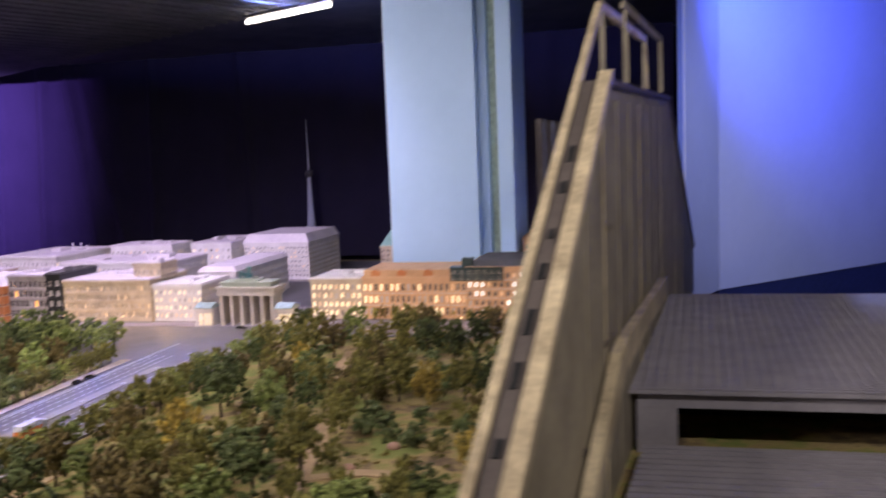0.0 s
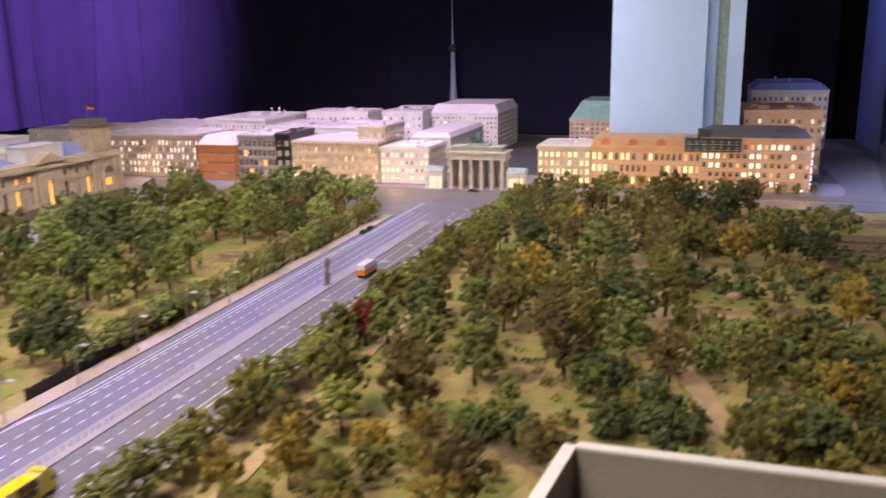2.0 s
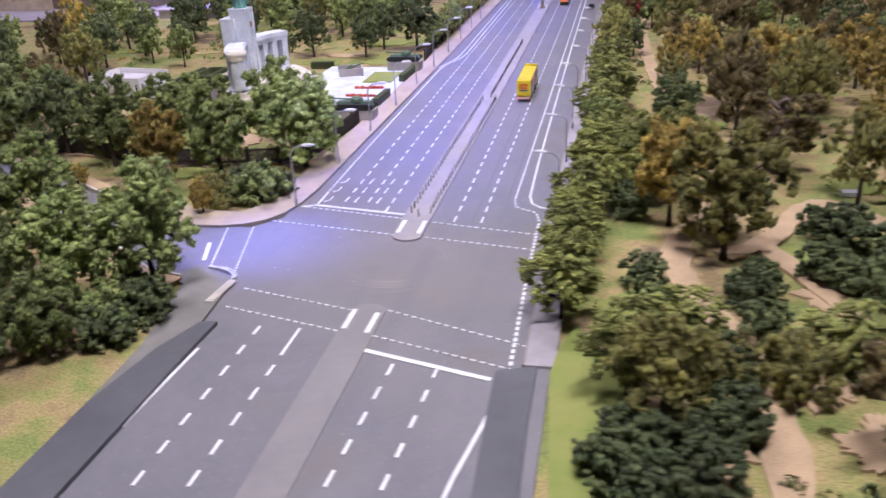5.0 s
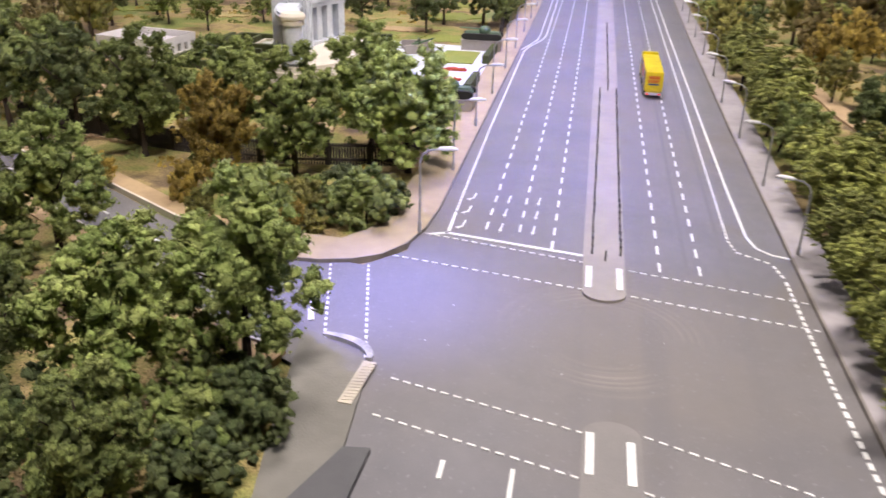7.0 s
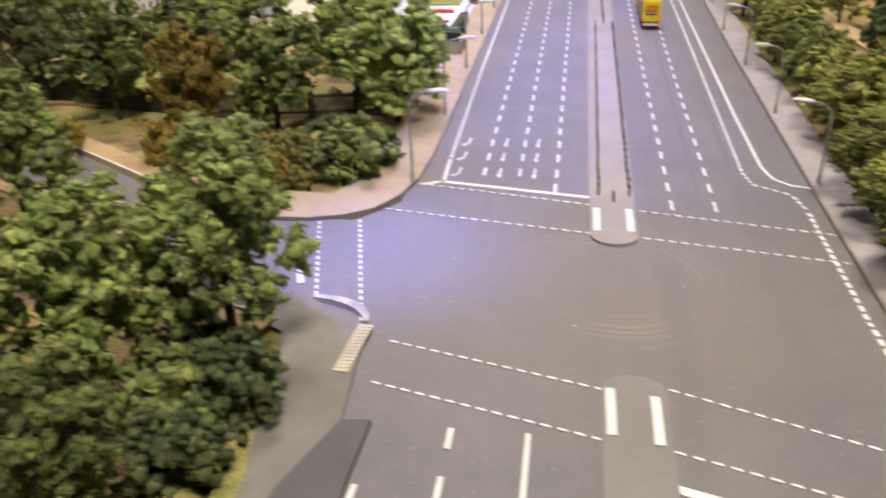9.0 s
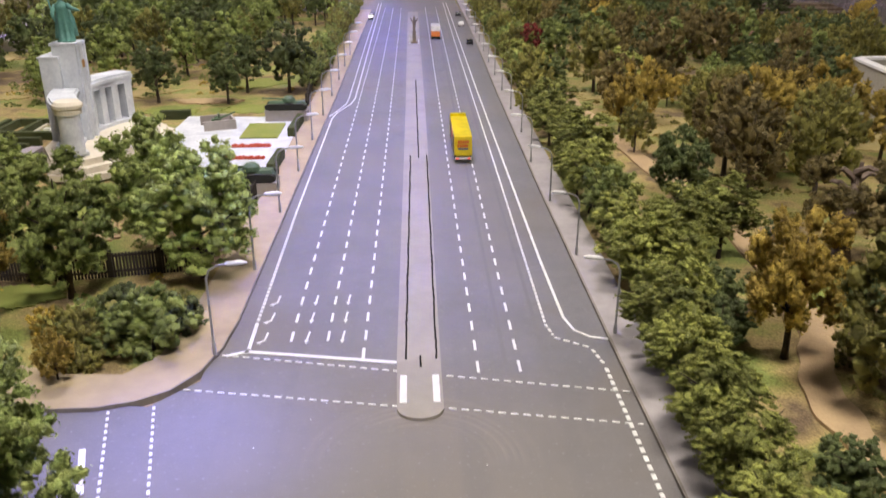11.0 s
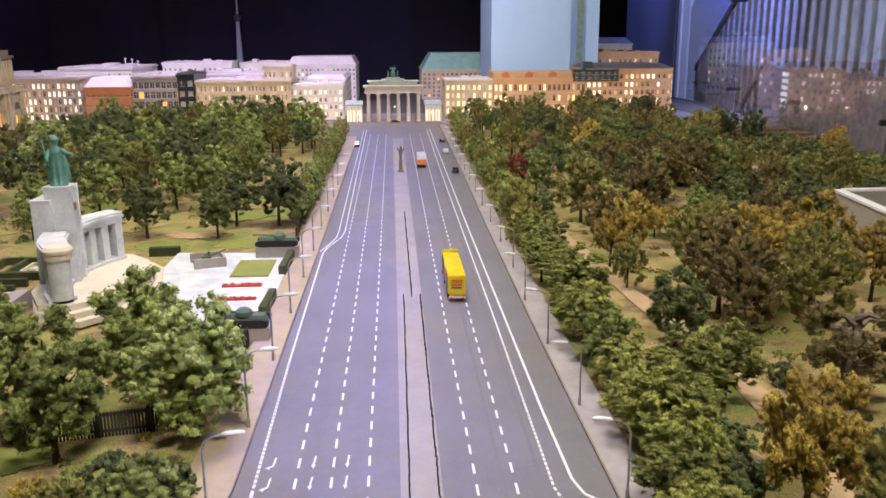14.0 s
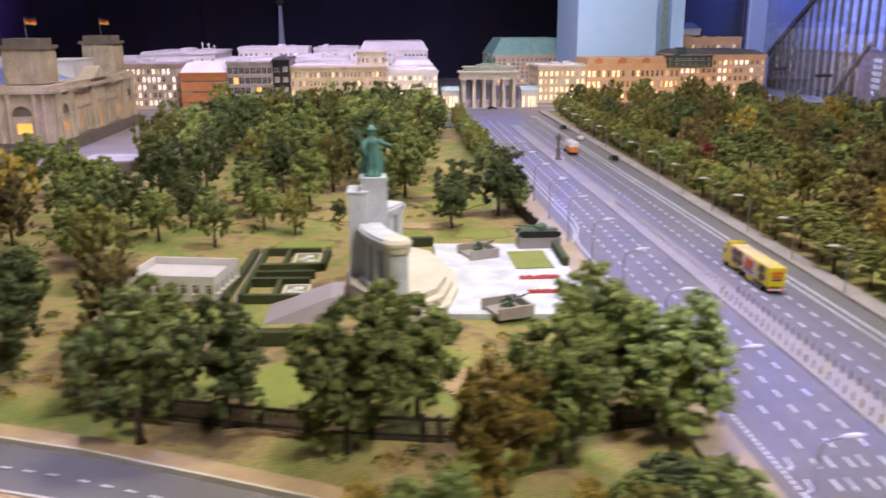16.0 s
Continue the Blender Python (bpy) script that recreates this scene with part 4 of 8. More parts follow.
box(bm, -0.0052, 0.0052, -0.027, 0.0025, 0.0, 0.0012, Matrix.Translation((-0.1578, -0.2405, 0.0030)) @ Matrix.Rotation(-0.08, 4, "Z"))
box(bm, -0.0052, 0.0052, -0.0262, 0.0, 0.0, 0.0011, Matrix.Translation((-0.1599, -0.2675, 0.0030)) @ Matrix.Rotation(-0.08, 4, "Z"))
part("tactile_slab", bm, M["worn_slab"], road, "pale worn tactile paving slab")
for k in range(13):
    bm = bmesh.new()
    y = -0.2405 - 0.004 * k
    x = -0.1565 - 0.0042 * k / 12
    box(bm, -0.0043, 0.0043, -0.0017, 0.0017, 0, 0.0013, Matrix.Translation((x, y, 0.0033)) @ Matrix.Rotation(0.08, 4, "Z"))
    part("tactile_rib", bm, M["worn_slab"], road)

# scraps of paint on the junction and wheel tracks along the lane
M["tyre_mark"] = mat("tyre_mark", (0.14, 0.135, 0.14), 0.6, 0, (0.16, 0.155, 0.16), 60, 0.9)
scrap_rng = random.Random(8)
for k in range(7):
    bm = bmesh.new()
    x, y, a = scrap_rng.uniform(-0.13, 0.18), scrap_rng.uniform(-0.24, -0.06), scrap_rng.uniform(0, 3)
    n = scrap_rng.uniform(0.0005, 0.0012)
    band(bm, [(x, y), (x + n * math.cos(a), y + n * math.sin(a))], 0.0006, 0.0001, 0.0004)
    part("paint_scrap", bm, M["paint"], road)
for x in (0.121, 0.159):
    bm = bmesh.new()
    band(bm, [(x - 0.022, -0.02), (x - 0.018, 0.6), (x - 0.012, 1.6), (x - 0.010, 2.6)], 0.004, 0.00002, 0.00012)
    part("tyre_mark", bm, M["tyre_mark"], road, "faint wheel track along the lane")

# ---------------------------------------------------------------- buildings
SASH = {}


def sash(w, h, material):
    """One window: pane and cross bars, built once for each size and shared."""
    key = (round(w, 4), round(h, 4), material)
    if key not in SASH:
        bm = bmesh.new()
        box(bm, -w / 2, w / 2, 0.001, 0.002, 0, h)
        k = len(bm.faces)
        box(bm, -w / 2 - 0.0012, w / 2 + 0.0012, -0.0068, 0.0009, -0.0022, -0.0004)
        box(bm, -0.0007, 0.0007, 0.0, 0.0009, 0, h)
        box(bm, -w / 2, w / 2, 0.0, 0.0008, h * 0.62, h * 0.62 + 0.0012)
        bm.faces.ensure_lookup_table()
        for f in bm.faces[k:]:
            f.material_index = 1
        mesh = done(bm, "window", M[material])
        mesh.materials.append(M["sill"])
        SASH[key] = mesh
    return SASH[key]


def facade(bm, parent, origin, ux, width, z0, height, cols, rows, fill=(0.55, 0.6), lit=0.3, panes=("pane", "lit"), depth=0.005, rng=None, base=0.1, top=0.06):
    """A wall with real openings: reveals sink in, and each opening holds one window. ux: the way along the wall; it faces the right-hand side of ux."""
    o, ux = Vector(origin), Vector(ux).normalized()
    out = ux.cross(Vector((0, 0, 1)))
    zs0, zs1 = z0 + height * base, z0 + height * (1 - top)
    cw, ch = width / cols, (zs1 - zs0) / rows
    ww, wh = cw * fill[0], ch * fill[1]
    xs = [0.0]
    for c in range(cols):
        xs += [c * cw + (cw - ww) / 2, c * cw + (cw + ww) / 2]
    xs.append(width)
    zs = [z0]
    for r in range(rows):
        zs += [zs0 + r * ch + (ch - wh) / 2, zs0 + r * ch + (ch + wh) / 2]
    zs.append(z0 + height)

    def p(x, z, d=0.0):
        return bm.verts.new(o + ux * x + Vector((0, 0, z)) - out * d)

    for i in range(len(xs) - 1):
        for j in range(len(zs) - 1):
            a, b, c, e = xs[i], xs[i + 1], zs[j], zs[j + 1]
            if i % 2 and j % 2:
                for q in (((a, c), (b, c)), ((b, c), (b, e)), ((b, e), (a, e)), ((a, e), (a, c))):
                    (x1, y1), (x2, y2) = q
                    bm.faces.new((p(x1, y1), p(x2, y2), p(x2, y2, depth), p(x1, y1, depth)))
                u = rng.random()
                kind = panes[1] if u < lit else ("lit_dim" if u < lit + 0.12 and panes[1] != "lit_orange" else ("pale_pane" if u > 0.9 else panes[0]))
                w = new("window", sash(b - a, e - c, kind))
                w.parent = parent
                place = o + ux * ((a + b) / 2) + Vector((0, 0, c)) - out * depth
                w.matrix_basis = Matrix.Translation(place) @ Matrix((( ux.x, -out.x, 0, 0), (ux.y, -out.y, 0, 0), (0, 0, 1, 0), (0, 0, 0, 1)))
            else:
                bm.faces.new((p(a, c), p(b, c), p(b, e), p(a, e)))


def building(name, label, x0, x1, y, deep, h, cols, rows, wall, roof, lit=0.3, panes=("pane", "lit"), fill=(0.55, 0.6), roof_h=0.0, inset=0.02, side=0, seed=1, cornice=0.006, hip=True, parapet=True, base=0.1, turn=0.0, at=None):
    """A model house: walls with openings on the street side and the flanks, a cornice, a roof and roof clutter. Local: front faces -y."""
    rng = random.Random(seed)
    w = x1 - x0
    b = thing(name, label, "building", at or (x0, y, 0), turn)
    bm = bmesh.new()
    facade(bm, b, (0, 0, 0), (1, 0, 0), w, 0, h, cols, rows, fill, lit, panes, rng=rng, base=base)
    sc = side or max(2, int(cols * deep / w))
    facade(bm, b, (w, 0, 0), (0, 1, 0), deep, 0, h, sc, rows, fill, lit, panes, rng=rng, base=base)
    facade(bm, b, (0, deep, 0), (0, -1, 0), deep, 0, h, sc, rows, fill, lit, panes, rng=rng, base=base)
    vs = [bm.verts.new(q) for q in ((0, deep, 0), (w, deep, 0), (w, deep, h), (0, deep, h))]
    bm.faces.new(vs[::-1])
    part("wall", bm, M[wall], b)
    c = cornice
    bm = bmesh.new()
    box(bm, -c, w + c, -c, deep + c, h, h + 0.006)
    box(bm, -c * 0.6, w + c * 0.6, -c * 0.6, 0.004, h - 0.008, h - 0.0002)
    part("cornice", bm, M[wall], b)
    # string courses between the storeys, a plinth and a parapet
    step = h * (1 - base - 0.06) / rows
    for r in range(1, rows):
        z = h * base + r * step
        bm = bmesh.new()
        box(bm, -0.002, w + 0.002, -0.002, 0.0, z - 0.0016, z + 0.0016)
        box(bm, w, w + 0.002, 0.0, deep, z - 0.0016, z + 0.0016)
        part("string_course", bm, M["sill"] if wall in ("tan", "white", "brown") else M[wall], b)
    bm = bmesh.new()
    box(bm, -0.003, w + 0.003, -0.003, 0.0, 0, h * base * 0.55)
    part("plinth", bm, M["plinth"], b)
    bm = bmesh.new()
    if roof_h:
        frustum(bm, -c * 0.5, w + c * 0.5, -c * 0.5, deep + c * 0.5, h + 0.0062, h + roof_h, inset)
    else:
        box(bm, 0.004, w - 0.004, 0.004, deep - 0.004, h + 0.0062, h + 0.009)
        if parapet:
            for k in range(3):
                bx, by = rng.uniform(0.1, 0.75) * w, rng.uniform(0.25, 0.7) * deep
                box(bm, bx, bx + w * rng.uniform(0.08, 0.2), by, by + deep * 0.2, h + 0.009, h + 0.009 + rng.uniform(0.008, 0.02))
            for k in range(max(3, int(w * 14))):
                bx, by, s = rng.uniform(0.04, 0.94) * w, rng.uniform(0.06, 0.92) * deep, rng.uniform(0.004, 0.010)
                box(bm, bx, bx + s * rng.uniform(1, 2.5), by, by + s, h + 0.009, h + 0.009 + rng.uniform(0.004, 0.012))
            for x0_, x1_, y0_, y1_ in ((0, w, 0, 0.004), (0, w, deep - 0.004, deep), (0, 0.004, 0.0041, deep - 0.0041), (w - 0.004, w, 0.0041, deep - 0.0041)):
                box(bm, x0_, x1_, y0_, y1_, h + 0.0062, h + 0.0135)
    part("roof", bm, M[roof], b)
    return b


# front row west of the gate
building("bank_building", "pale lit corner building beside the stone gate", -0.52, -0.255, 3.86, 0.3, 0.185, 10, 4, "white", "white", 0.62, ("pane", "lit"), (0.42, 0.5), seed=3)
building("long_palace", "long beige four-storey palace with small windows", -1.02, -0.525, 3.84, 0.36, 0.212, 26, 4, "beige", "light_roof", 0.1, ("pane", "lit"), (0.4, 0.55), seed=4)
building("palace_tower", "beige corner pavilion raised above the palace roof", -0.68, -0.525, 3.95, 0.16, 0.285, 7, 5, "beige", "light_roof", 0.2, ("pane", "lit"), (0.42, 0.5), seed=5)
building("zigzag_building", "narrow black-panelled facade with pale windows", -1.11, -1.024, 3.83, 0.3, 0.25, 2, 4, "black", "dark_roof", 0.35, ("pale_pane", "pane"), (0.62, 0.5), seed=6)
building("office_building", "grey-brown office block with wide windows", -1.345, -1.113, 3.84, 0.32, 0.24, 8, 4, "grey", "light_roof", 0.06, ("pane", "lit_orange"), (0.78, 0.62), seed=7)
building("orange_building", "orange-clad block with a white hipped roof", -1.575, -1.35, 3.8, 0.28, 0.19, 4, 3, "orange", "white", 0.0, ("orange_dark", "lit_orange"), (0.94, 0.18), roof_h=0.055, inset=0.035, seed=8)
building("lit_office", "brown office block full of bright windows", -1.95, -1.6, 3.82, 0.4, 0.235, 14, 5, "brown", "light_roof", 0.4, ("pane", "lit_white"), (0.5, 0.62), seed=9)
building("lit_office", "brown office block full of bright windows", -2.35, -1.96, 3.84, 0.4, 0.225, 14, 5, "brown", "light_roof", 0.45, ("pane", "lit_white"), (0.5, 0.62), seed=10)
# city blocks behind, west
building("block_white_grid", "white block with a dense grid of windows", -0.70, -0.24, 5.25, 0.6, 0.255, 17, 7, "white", "light_roof", 0.06, ("pane", "lit"), (0.5, 0.45), seed=11, roof_h=0.06, inset=0.03)
building("block_white_left", "white block with flat roof behind the palace", -1.0, -0.715, 5.1, 0.5, 0.27, 7, 5, "white", "light_roof", 0.06, ("pane", "lit"), (0.35, 0.4), seed=12)
building("block_low", "low pale block behind the front row", -1.5, -0.75, 4.45, 0.4, 0.228, 24, 4, "white", "light_roof", 0.1, ("pane", "lit"), (0.42, 0.5), seed=13)
building("block_glass_roof", "long pale block with a glassy lit roof", -2.55, -1.96, 4.35, 0.5, 0.225, 18, 4, "beige", "light_roof", 0.12, ("pane", "lit_orange"), (0.42, 0.5), seed=14)
building("block_far", "far pale flat-roofed block", -1.94, -1.52, 4.45, 0.55, 0.268, 14, 5, "white", "light_roof", 0.08, ("pane", "lit"), (0.4, 0.5), seed=15)
building("block_far", "far pale block with a stepped flat roof", -1.46, -1.02, 4.90, 0.25, 0.282, 14, 5, "white", "light_roof", 0.12, ("pane", "lit"), (0.4, 0.5), seed=18)
building("block_far_west", "far pale flat-roofed block beside the curtain", -3.3, -2.57, 4.4, 0.5, 0.19, 22, 4, "white", "light_roof", 0.1, ("pane", "lit"), (0.4, 0.5), seed=16)
building("block_lane", "white house with a blue-grey roof along the lane", -0.48, -0.26, 4.25, 0.7, 0.20, 8, 4, "white", "light_roof", 0.15, ("pane", "lit"), (0.4, 0.5), seed=17, roof_h=0.03)
# east of the gate
building("embassy_building", "pale corner house with glowing windows", 0.295, 0.555, 3.93, 0.3, 0.20, 9, 4, "beige", "white", 0.7, ("pane", "lit"), (0.45, 0.55), seed=21)
brick = building("brick_row", "long tan brick row with brown dormers", 0.56, 1.07, 3.93, 0.34, 0.205, 19, 3, "tan", "tan", 0.35, ("pane", "lit"), (0.5, 0.55), seed=22)
bm = bmesh.new()
box(bm, 0.004, 0.506, 0.02, 0.32, 0.2145, 0.245)
part("mansard", bm, M["tan"], brick, "tan mansard storey")
for i in range(4):
    bm = bmesh.new()
    x = 0.045 + i * 0.13
    box(bm, x, x + 0.042, 0.006, 0.0198, 0.2146, 0.236)
    gable(bm, x - 0.003, x + 0.045, 0.003, 0.0198, 0.2362, 0.25, "y")
    part("dormer", bm, M["orange"], brick, "brown gabled dormer")
hotel = building("corner_hotel", "tan hotel block with a dark glazed corner", 1.072, 1.55, 3.93, 0.42, 0.255, 16, 5, "tan", "dark_roof", 0.3, ("pane", "lit_white"), (0.5, 0.5), seed=23, roof_h=0.03, inset=0.05)
bm = bmesh.new()
facade(bm, hotel, (-0.075, -0.012, 0), (1, 0, 0), 0.25, 0.195, 0.06, 7, 2, (0.75, 0.6), 0.5, ("teal_glass", "lit_white"), 0.004, random.Random(24), 0.08, 0.06)
box(bm, -0.075, 0.175, -0.0075, 0.05, 0.1952, 0.2548)
box(bm, -0.078, 0.178, -0.015, 0.06, 0.255, 0.259)
box(bm, -0.02, 0.03, 0.0, 0.05, 0.2592, 0.30)
part("glazed_storey", bm, M["teal_glass"], hotel, "dark glazed upper storeys with lit panes")
for k in range(6):
    bm = bmesh.new()
    box(bm, 0.4805, 0.486, 0.02, 0.16, 0.03 + 0.036 * k, 0.052 + 0.036 * k)
    part("light_panel", bm, M["lit_cold"], hotel, "bright cold-white lit panel on the flank")
building("green_roof_hotel", "beige hotel with a green copper mansard roof", 0.225, 0.75, 5.35, 0.6, 0.21, 16, 6, "beige", "copper", 0.12, ("pane", "lit_orange"), (0.45, 0.5), seed=25, roof_h=0.12, inset=0.07)
building("block_east", "tan stepped block behind the hotel", 1.27, 1.65, 4.5, 0.6, 0.33, 12, 6, "tan", "tan", 0.1, ("pane", "lit"), (0.4, 0.45), seed=26)
building("block_east_far", "pale block with a blue-lit roof", 1.35, 1.8, 5.6, 0.7, 0.38, 14, 6, "white", "blue_roof", 0.1, ("pane", "lit"), (0.4, 0.45), seed=27, roof_h=0.05, inset=0.05)


def lantern(x, y, watts=0.42):
    """A tiny added lantern with a glowing globe; its warm lamp stands in for unseen city lights."""
    t = thing("street_lantern", "tiny added lantern that warms the city facades", "street lamp", (x, y, 0.002), 0, "city lanterns")
    bm = bmesh.new()
    tube(bm, [((0, 0, 0), 0.0014), ((0, 0, 0.05), 0.0009)], 6)
    part("post", bm, M["metal"], t)
    bm = bmesh.new()
    bmesh.ops.create_icosphere(bm, subdivisions=2, radius=0.0042, matrix=Matrix.Translation((0, 0, 0.0535)))
    part("globe", bm, M["lit"], t, "glowing warm globe")
    data = bpy.data.lights.new("lantern_light", "POINT")
    data.energy, data.color, data.shadow_soft_size = watts, (1.0, 0.62, 0.32), 0.004
    ob = new("lantern_light", data)
    ob.location = (x, y - 0.02, 0.062)


# added lanterns, spaced to brighten the facades, gate and plaza
for x in (-1.9, -0.95, -0.62, -0.38, 0.4, 0.62, 0.85, 1.08, 1.3, 1.5):
    lantern(x, 3.74)
for x, y, watts in ((-0.17, 3.70, 0.12), (0.21, 3.70, 0.12), (0.02, 4.12, 0.3)):
    lantern(x, y, watts)


# thin white aerials on the far roofs
for x, y, h in ((-1.66, 4.80, 0.05), (-1.63, 4.84, 0.045), (-1.60, 4.86, 0.03), (1.5, 5.9, 0.03), (1.58, 5.8, 0.025)):
    mast = thing("aerial", "thin white roof aerial with a stub arm", "aerial", (x, y, 0.277 if x < 0 else 0.43))
    bm = bmesh.new()
    tube(bm, [((0, 0, -0.004), 0.003), ((0, 0, h), 0.002)], 6)
    part("mast", bm, M["rim_white"], mast)
    bm = bmesh.new()
    tube(bm, [((-0.01, 0, h * 0.8), 0.0015), ((0.01, 0, h * 0.8), 0.0015)], 5)
    part("arm", bm, M["rim_white"], mast)


def stone_gate():
    """The columned gate: two rows of six columns joined by walls, entablature, stepped attic, and a chariot group on top."""
    g = thing("city_gate", "columned sandstone city gate with a green chariot group", "gate", (0.012, 3.80, 0.002))
    w, d = 0.148, 0.055
    for i in range(6):
        x = -w + 0.016 + i * (2 * w - 0.032) / 5
        for y in (0.008, 2 * d - 0.008):
            bm = bmesh.new()
            tube(bm, [((x, y, 0), 0.0125), ((x, y, 0.006), 0.0125), ((x, y, 0.007), 0.0105), ((x, y, 0.07), 0.0102), ((x, y, 0.135), 0.0086), ((x, y, 0.137), 0.011), ((x, y, 0.142), 0.0125), ((x, y, 0.146), 0.0125)], 14)
            part("column", bm, M["gate_stone"], g, smooth=False)
        bm = bmesh.new()
        box(bm, x - 0.006, x + 0.006, 0.016, 2 * d - 0.016, 0, 0.145)
        part("cross_wall", bm, M["gate_stone"], g)
    bm = bmesh.new()
    box(bm, -w - 0.004, w + 0.004, -0.006, 2 * d + 0.006, 0.1465, 0.158)
    box(bm, -w - 0.001, w + 0.001, -0.003, 2 * d + 0.003, 0.158, 0.178)
    box(bm, -w - 0.010, w + 0.010, -0.012, 2 * d + 0.012, 0.178, 0.187)
    for i in range(24):
        x = -w + 0.005 + i * (2 * w - 0.01) / 23
        box(bm, x - 0.0022, x + 0.0022, -0.0055, -0.003, 0.16, 0.177)
    part("entablature", bm, M["gate_stone"], g)
    bm = bmesh.new()
    box(bm, -w + 0.02, w - 0.02, 0.004, 2 * d - 0.004, 0.187, 0.205)
    box(bm, -w + 0.012, w - 0.012, -0.002, 2 * d + 0.002, 0.2052, 0.211)
    box(bm, -0.06, 0.06, 0.012, 2 * d - 0.012, 0.211, 0.219)
    box(bm, -0.036, 0.036, 0.02, 2 * d - 0.02, 0.219, 0.227)
    part("attic", bm, M["gate_attic"], g, "weathered greenish stepped attic")
    bm = bmesh.new()
    for x in (-0.024, -0.008, 0.008, 0.024):
        tube(bm, [((x, 0.035, 0.243), 0.003), ((x, 0.02, 0.246), 0.0055), ((x, 0.006, 0.247), 0.0055), ((x, -0.004, 0.252), 0.004), ((x * 1.05, -0.009, 0.262), 0.003), ((x * 1.05, -0.016, 0.262), 0.0022)], 7)
        for yy in (0.004, 0.024):
            tube(bm, [((x - 0.003, yy, 0.244), 0.0022), ((x - 0.003, yy - 0.003, 0.2275), 0.0014)], 5)
            tube(bm, [((x + 0.003, yy, 0.244), 0.0022), ((x + 0.003, yy + 0.003, 0.2275), 0.0014)], 5)
    tube(bm, [((0, 0.05, 0.2275), 0.012), ((0, 0.05, 0.245), 0.013)], 10)
    tube(bm, [((0, 0.05, 0.245), 0.007), ((0, 0.05, 0.262), 0.005), ((0, 0.05, 0.272), 0.004), ((0, 0.05, 0.28), 0.0015)], 8)
    tube(bm, [((0.008, 0.048, 0.25), 0.001), ((0.008, 0.048, 0.293), 0.001)], 5)
    for s in (-1, 1):
        tube(bm, [((0, 0.05, 0.266), 0.003), ((s * 0.012, 0.054, 0.277), 0.0035), ((s * 0.018, 0.056, 0.268), 0.001)], 6)
    part("chariot", bm, M["patina"], g, "green bronze chariot group")
    for s in (-1, 1):
        bm = bmesh.new()
        x0, x1 = sorted((s * (w + 0.014), s * (w + 0.105)))
        box(bm, x0 + 0.006, x1 - 0.006, -0.02, 0.05, 0, 0.088)
        part("lodge_wall", bm, M["white"], g, "small pale side lodge")
        bm = bmesh.new()
        gable(bm, x0, x1, -0.045, 0.056, 0.094, 0.112)
        box(bm, x0, x1, -0.045, 0.056, 0.0882, 0.0938)
        part("lodge_roof", bm, mat("pale_blue_roof", (0.45, 0.6, 0.62), 0.6) if s < 0 else bpy.data.materials["pale_blue_roof"], g, "pale blue lodge roof")
        for i in range(6):
            x = x0 + 0.006 + i * (x1 - x0 - 0.012) / 5
            bm = bmesh.new()
            tube(bm, [((x, -0.04, 0), 0.0045), ((x, -0.04, 0.088), 0.0036)], 10)
            part("lodge_column", bm, M["white"], g)
        for i in range(3):
            x = x0 + 0.02 + i * (x1 - x0 - 0.04) / 2
            bm = bmesh.new()
            box(bm, x - 0.009, x + 0.009, -0.022, -0.0202, 0.005, 0.06)
            part("lodge_window", bm, M["lit"], g, "glowing lodge window")
    return g


stone_gate()


def parliament():
    """The domed parliament: rusticated base, pilastered walls with tall arched windows, four corner towers, portico, glass dome."""
    b = thing("parliament_building", "sandstone parliament with corner towers and glass dome", "building", (-1.665, 2.33, 0), 0)
    L, D, H = 1.25, 0.92, 0.21
    rng = random.Random(31)
    bm = bmesh.new()
    box(bm, -L - 0.024, 0.024, -0.024, D + 0.024, 0, 0.0448)
    part("plinth", bm, M["dark_stone"], b, "darker stone plinth")
    W, cx = 0.175, -L / 2

    def storeys(o, ux, width, cols, wide, lit):
        """Tall lower windows and small upper ones."""
        facade(wall, b, o, ux, width, 0.045, 0.098, cols, 1, (wide, 0.86), lit, ("pane", "lit_orange"), 0.009, rng, 0.08, 0.04)
        facade(wall, b, o, ux, width, 0.143, H - 0.143, cols, 1, (wide * 0.8, 0.55), lit * 0.8, ("pane", "lit_orange"), 0.007, rng, 0.1, 0.2)

    def arch(o, ux, r, z, name="arch"):
        """A moulded half ring over an opening."""
        o, ux = Vector(o), Vector(ux)
        out = ux.cross(Vector((0, 0, 1)))
        bm = bmesh.new()
        rows = []
        for k in range(13):
            a = math.pi * k / 12
            rows.append([bm.verts.new(o + ux * (rr * math.cos(a)) + Vector((0, 0, z + rr * math.sin(a))) + out * d) for rr, d in ((r, 0.0), (r, 0.006), (r + 0.012, 0.006), (r + 0.012, 0.0))])
        for p, q in zip(rows, rows[1:]):
            for n in range(4):
                bm.faces.new((p[n], q[n], q[(n + 1) % 4], p[(n + 1) % 4]))
        part(name, bm, M["stone"], b)
        # flat half-disc, dark in colour to give the niche its shade
        bm = bmesh.new()
        vs = [bm.verts.new(o + ux * (r * math.cos(math.pi * k / 12)) + Vector((0, 0, z + r * math.sin(math.pi * k / 12))) + out * 0.001) for k in range(13)]
        bm.faces.new(vs)
        part("niche", bm, M["dark_stone"], b, "flat dark half-disc imitating a shaded niche")

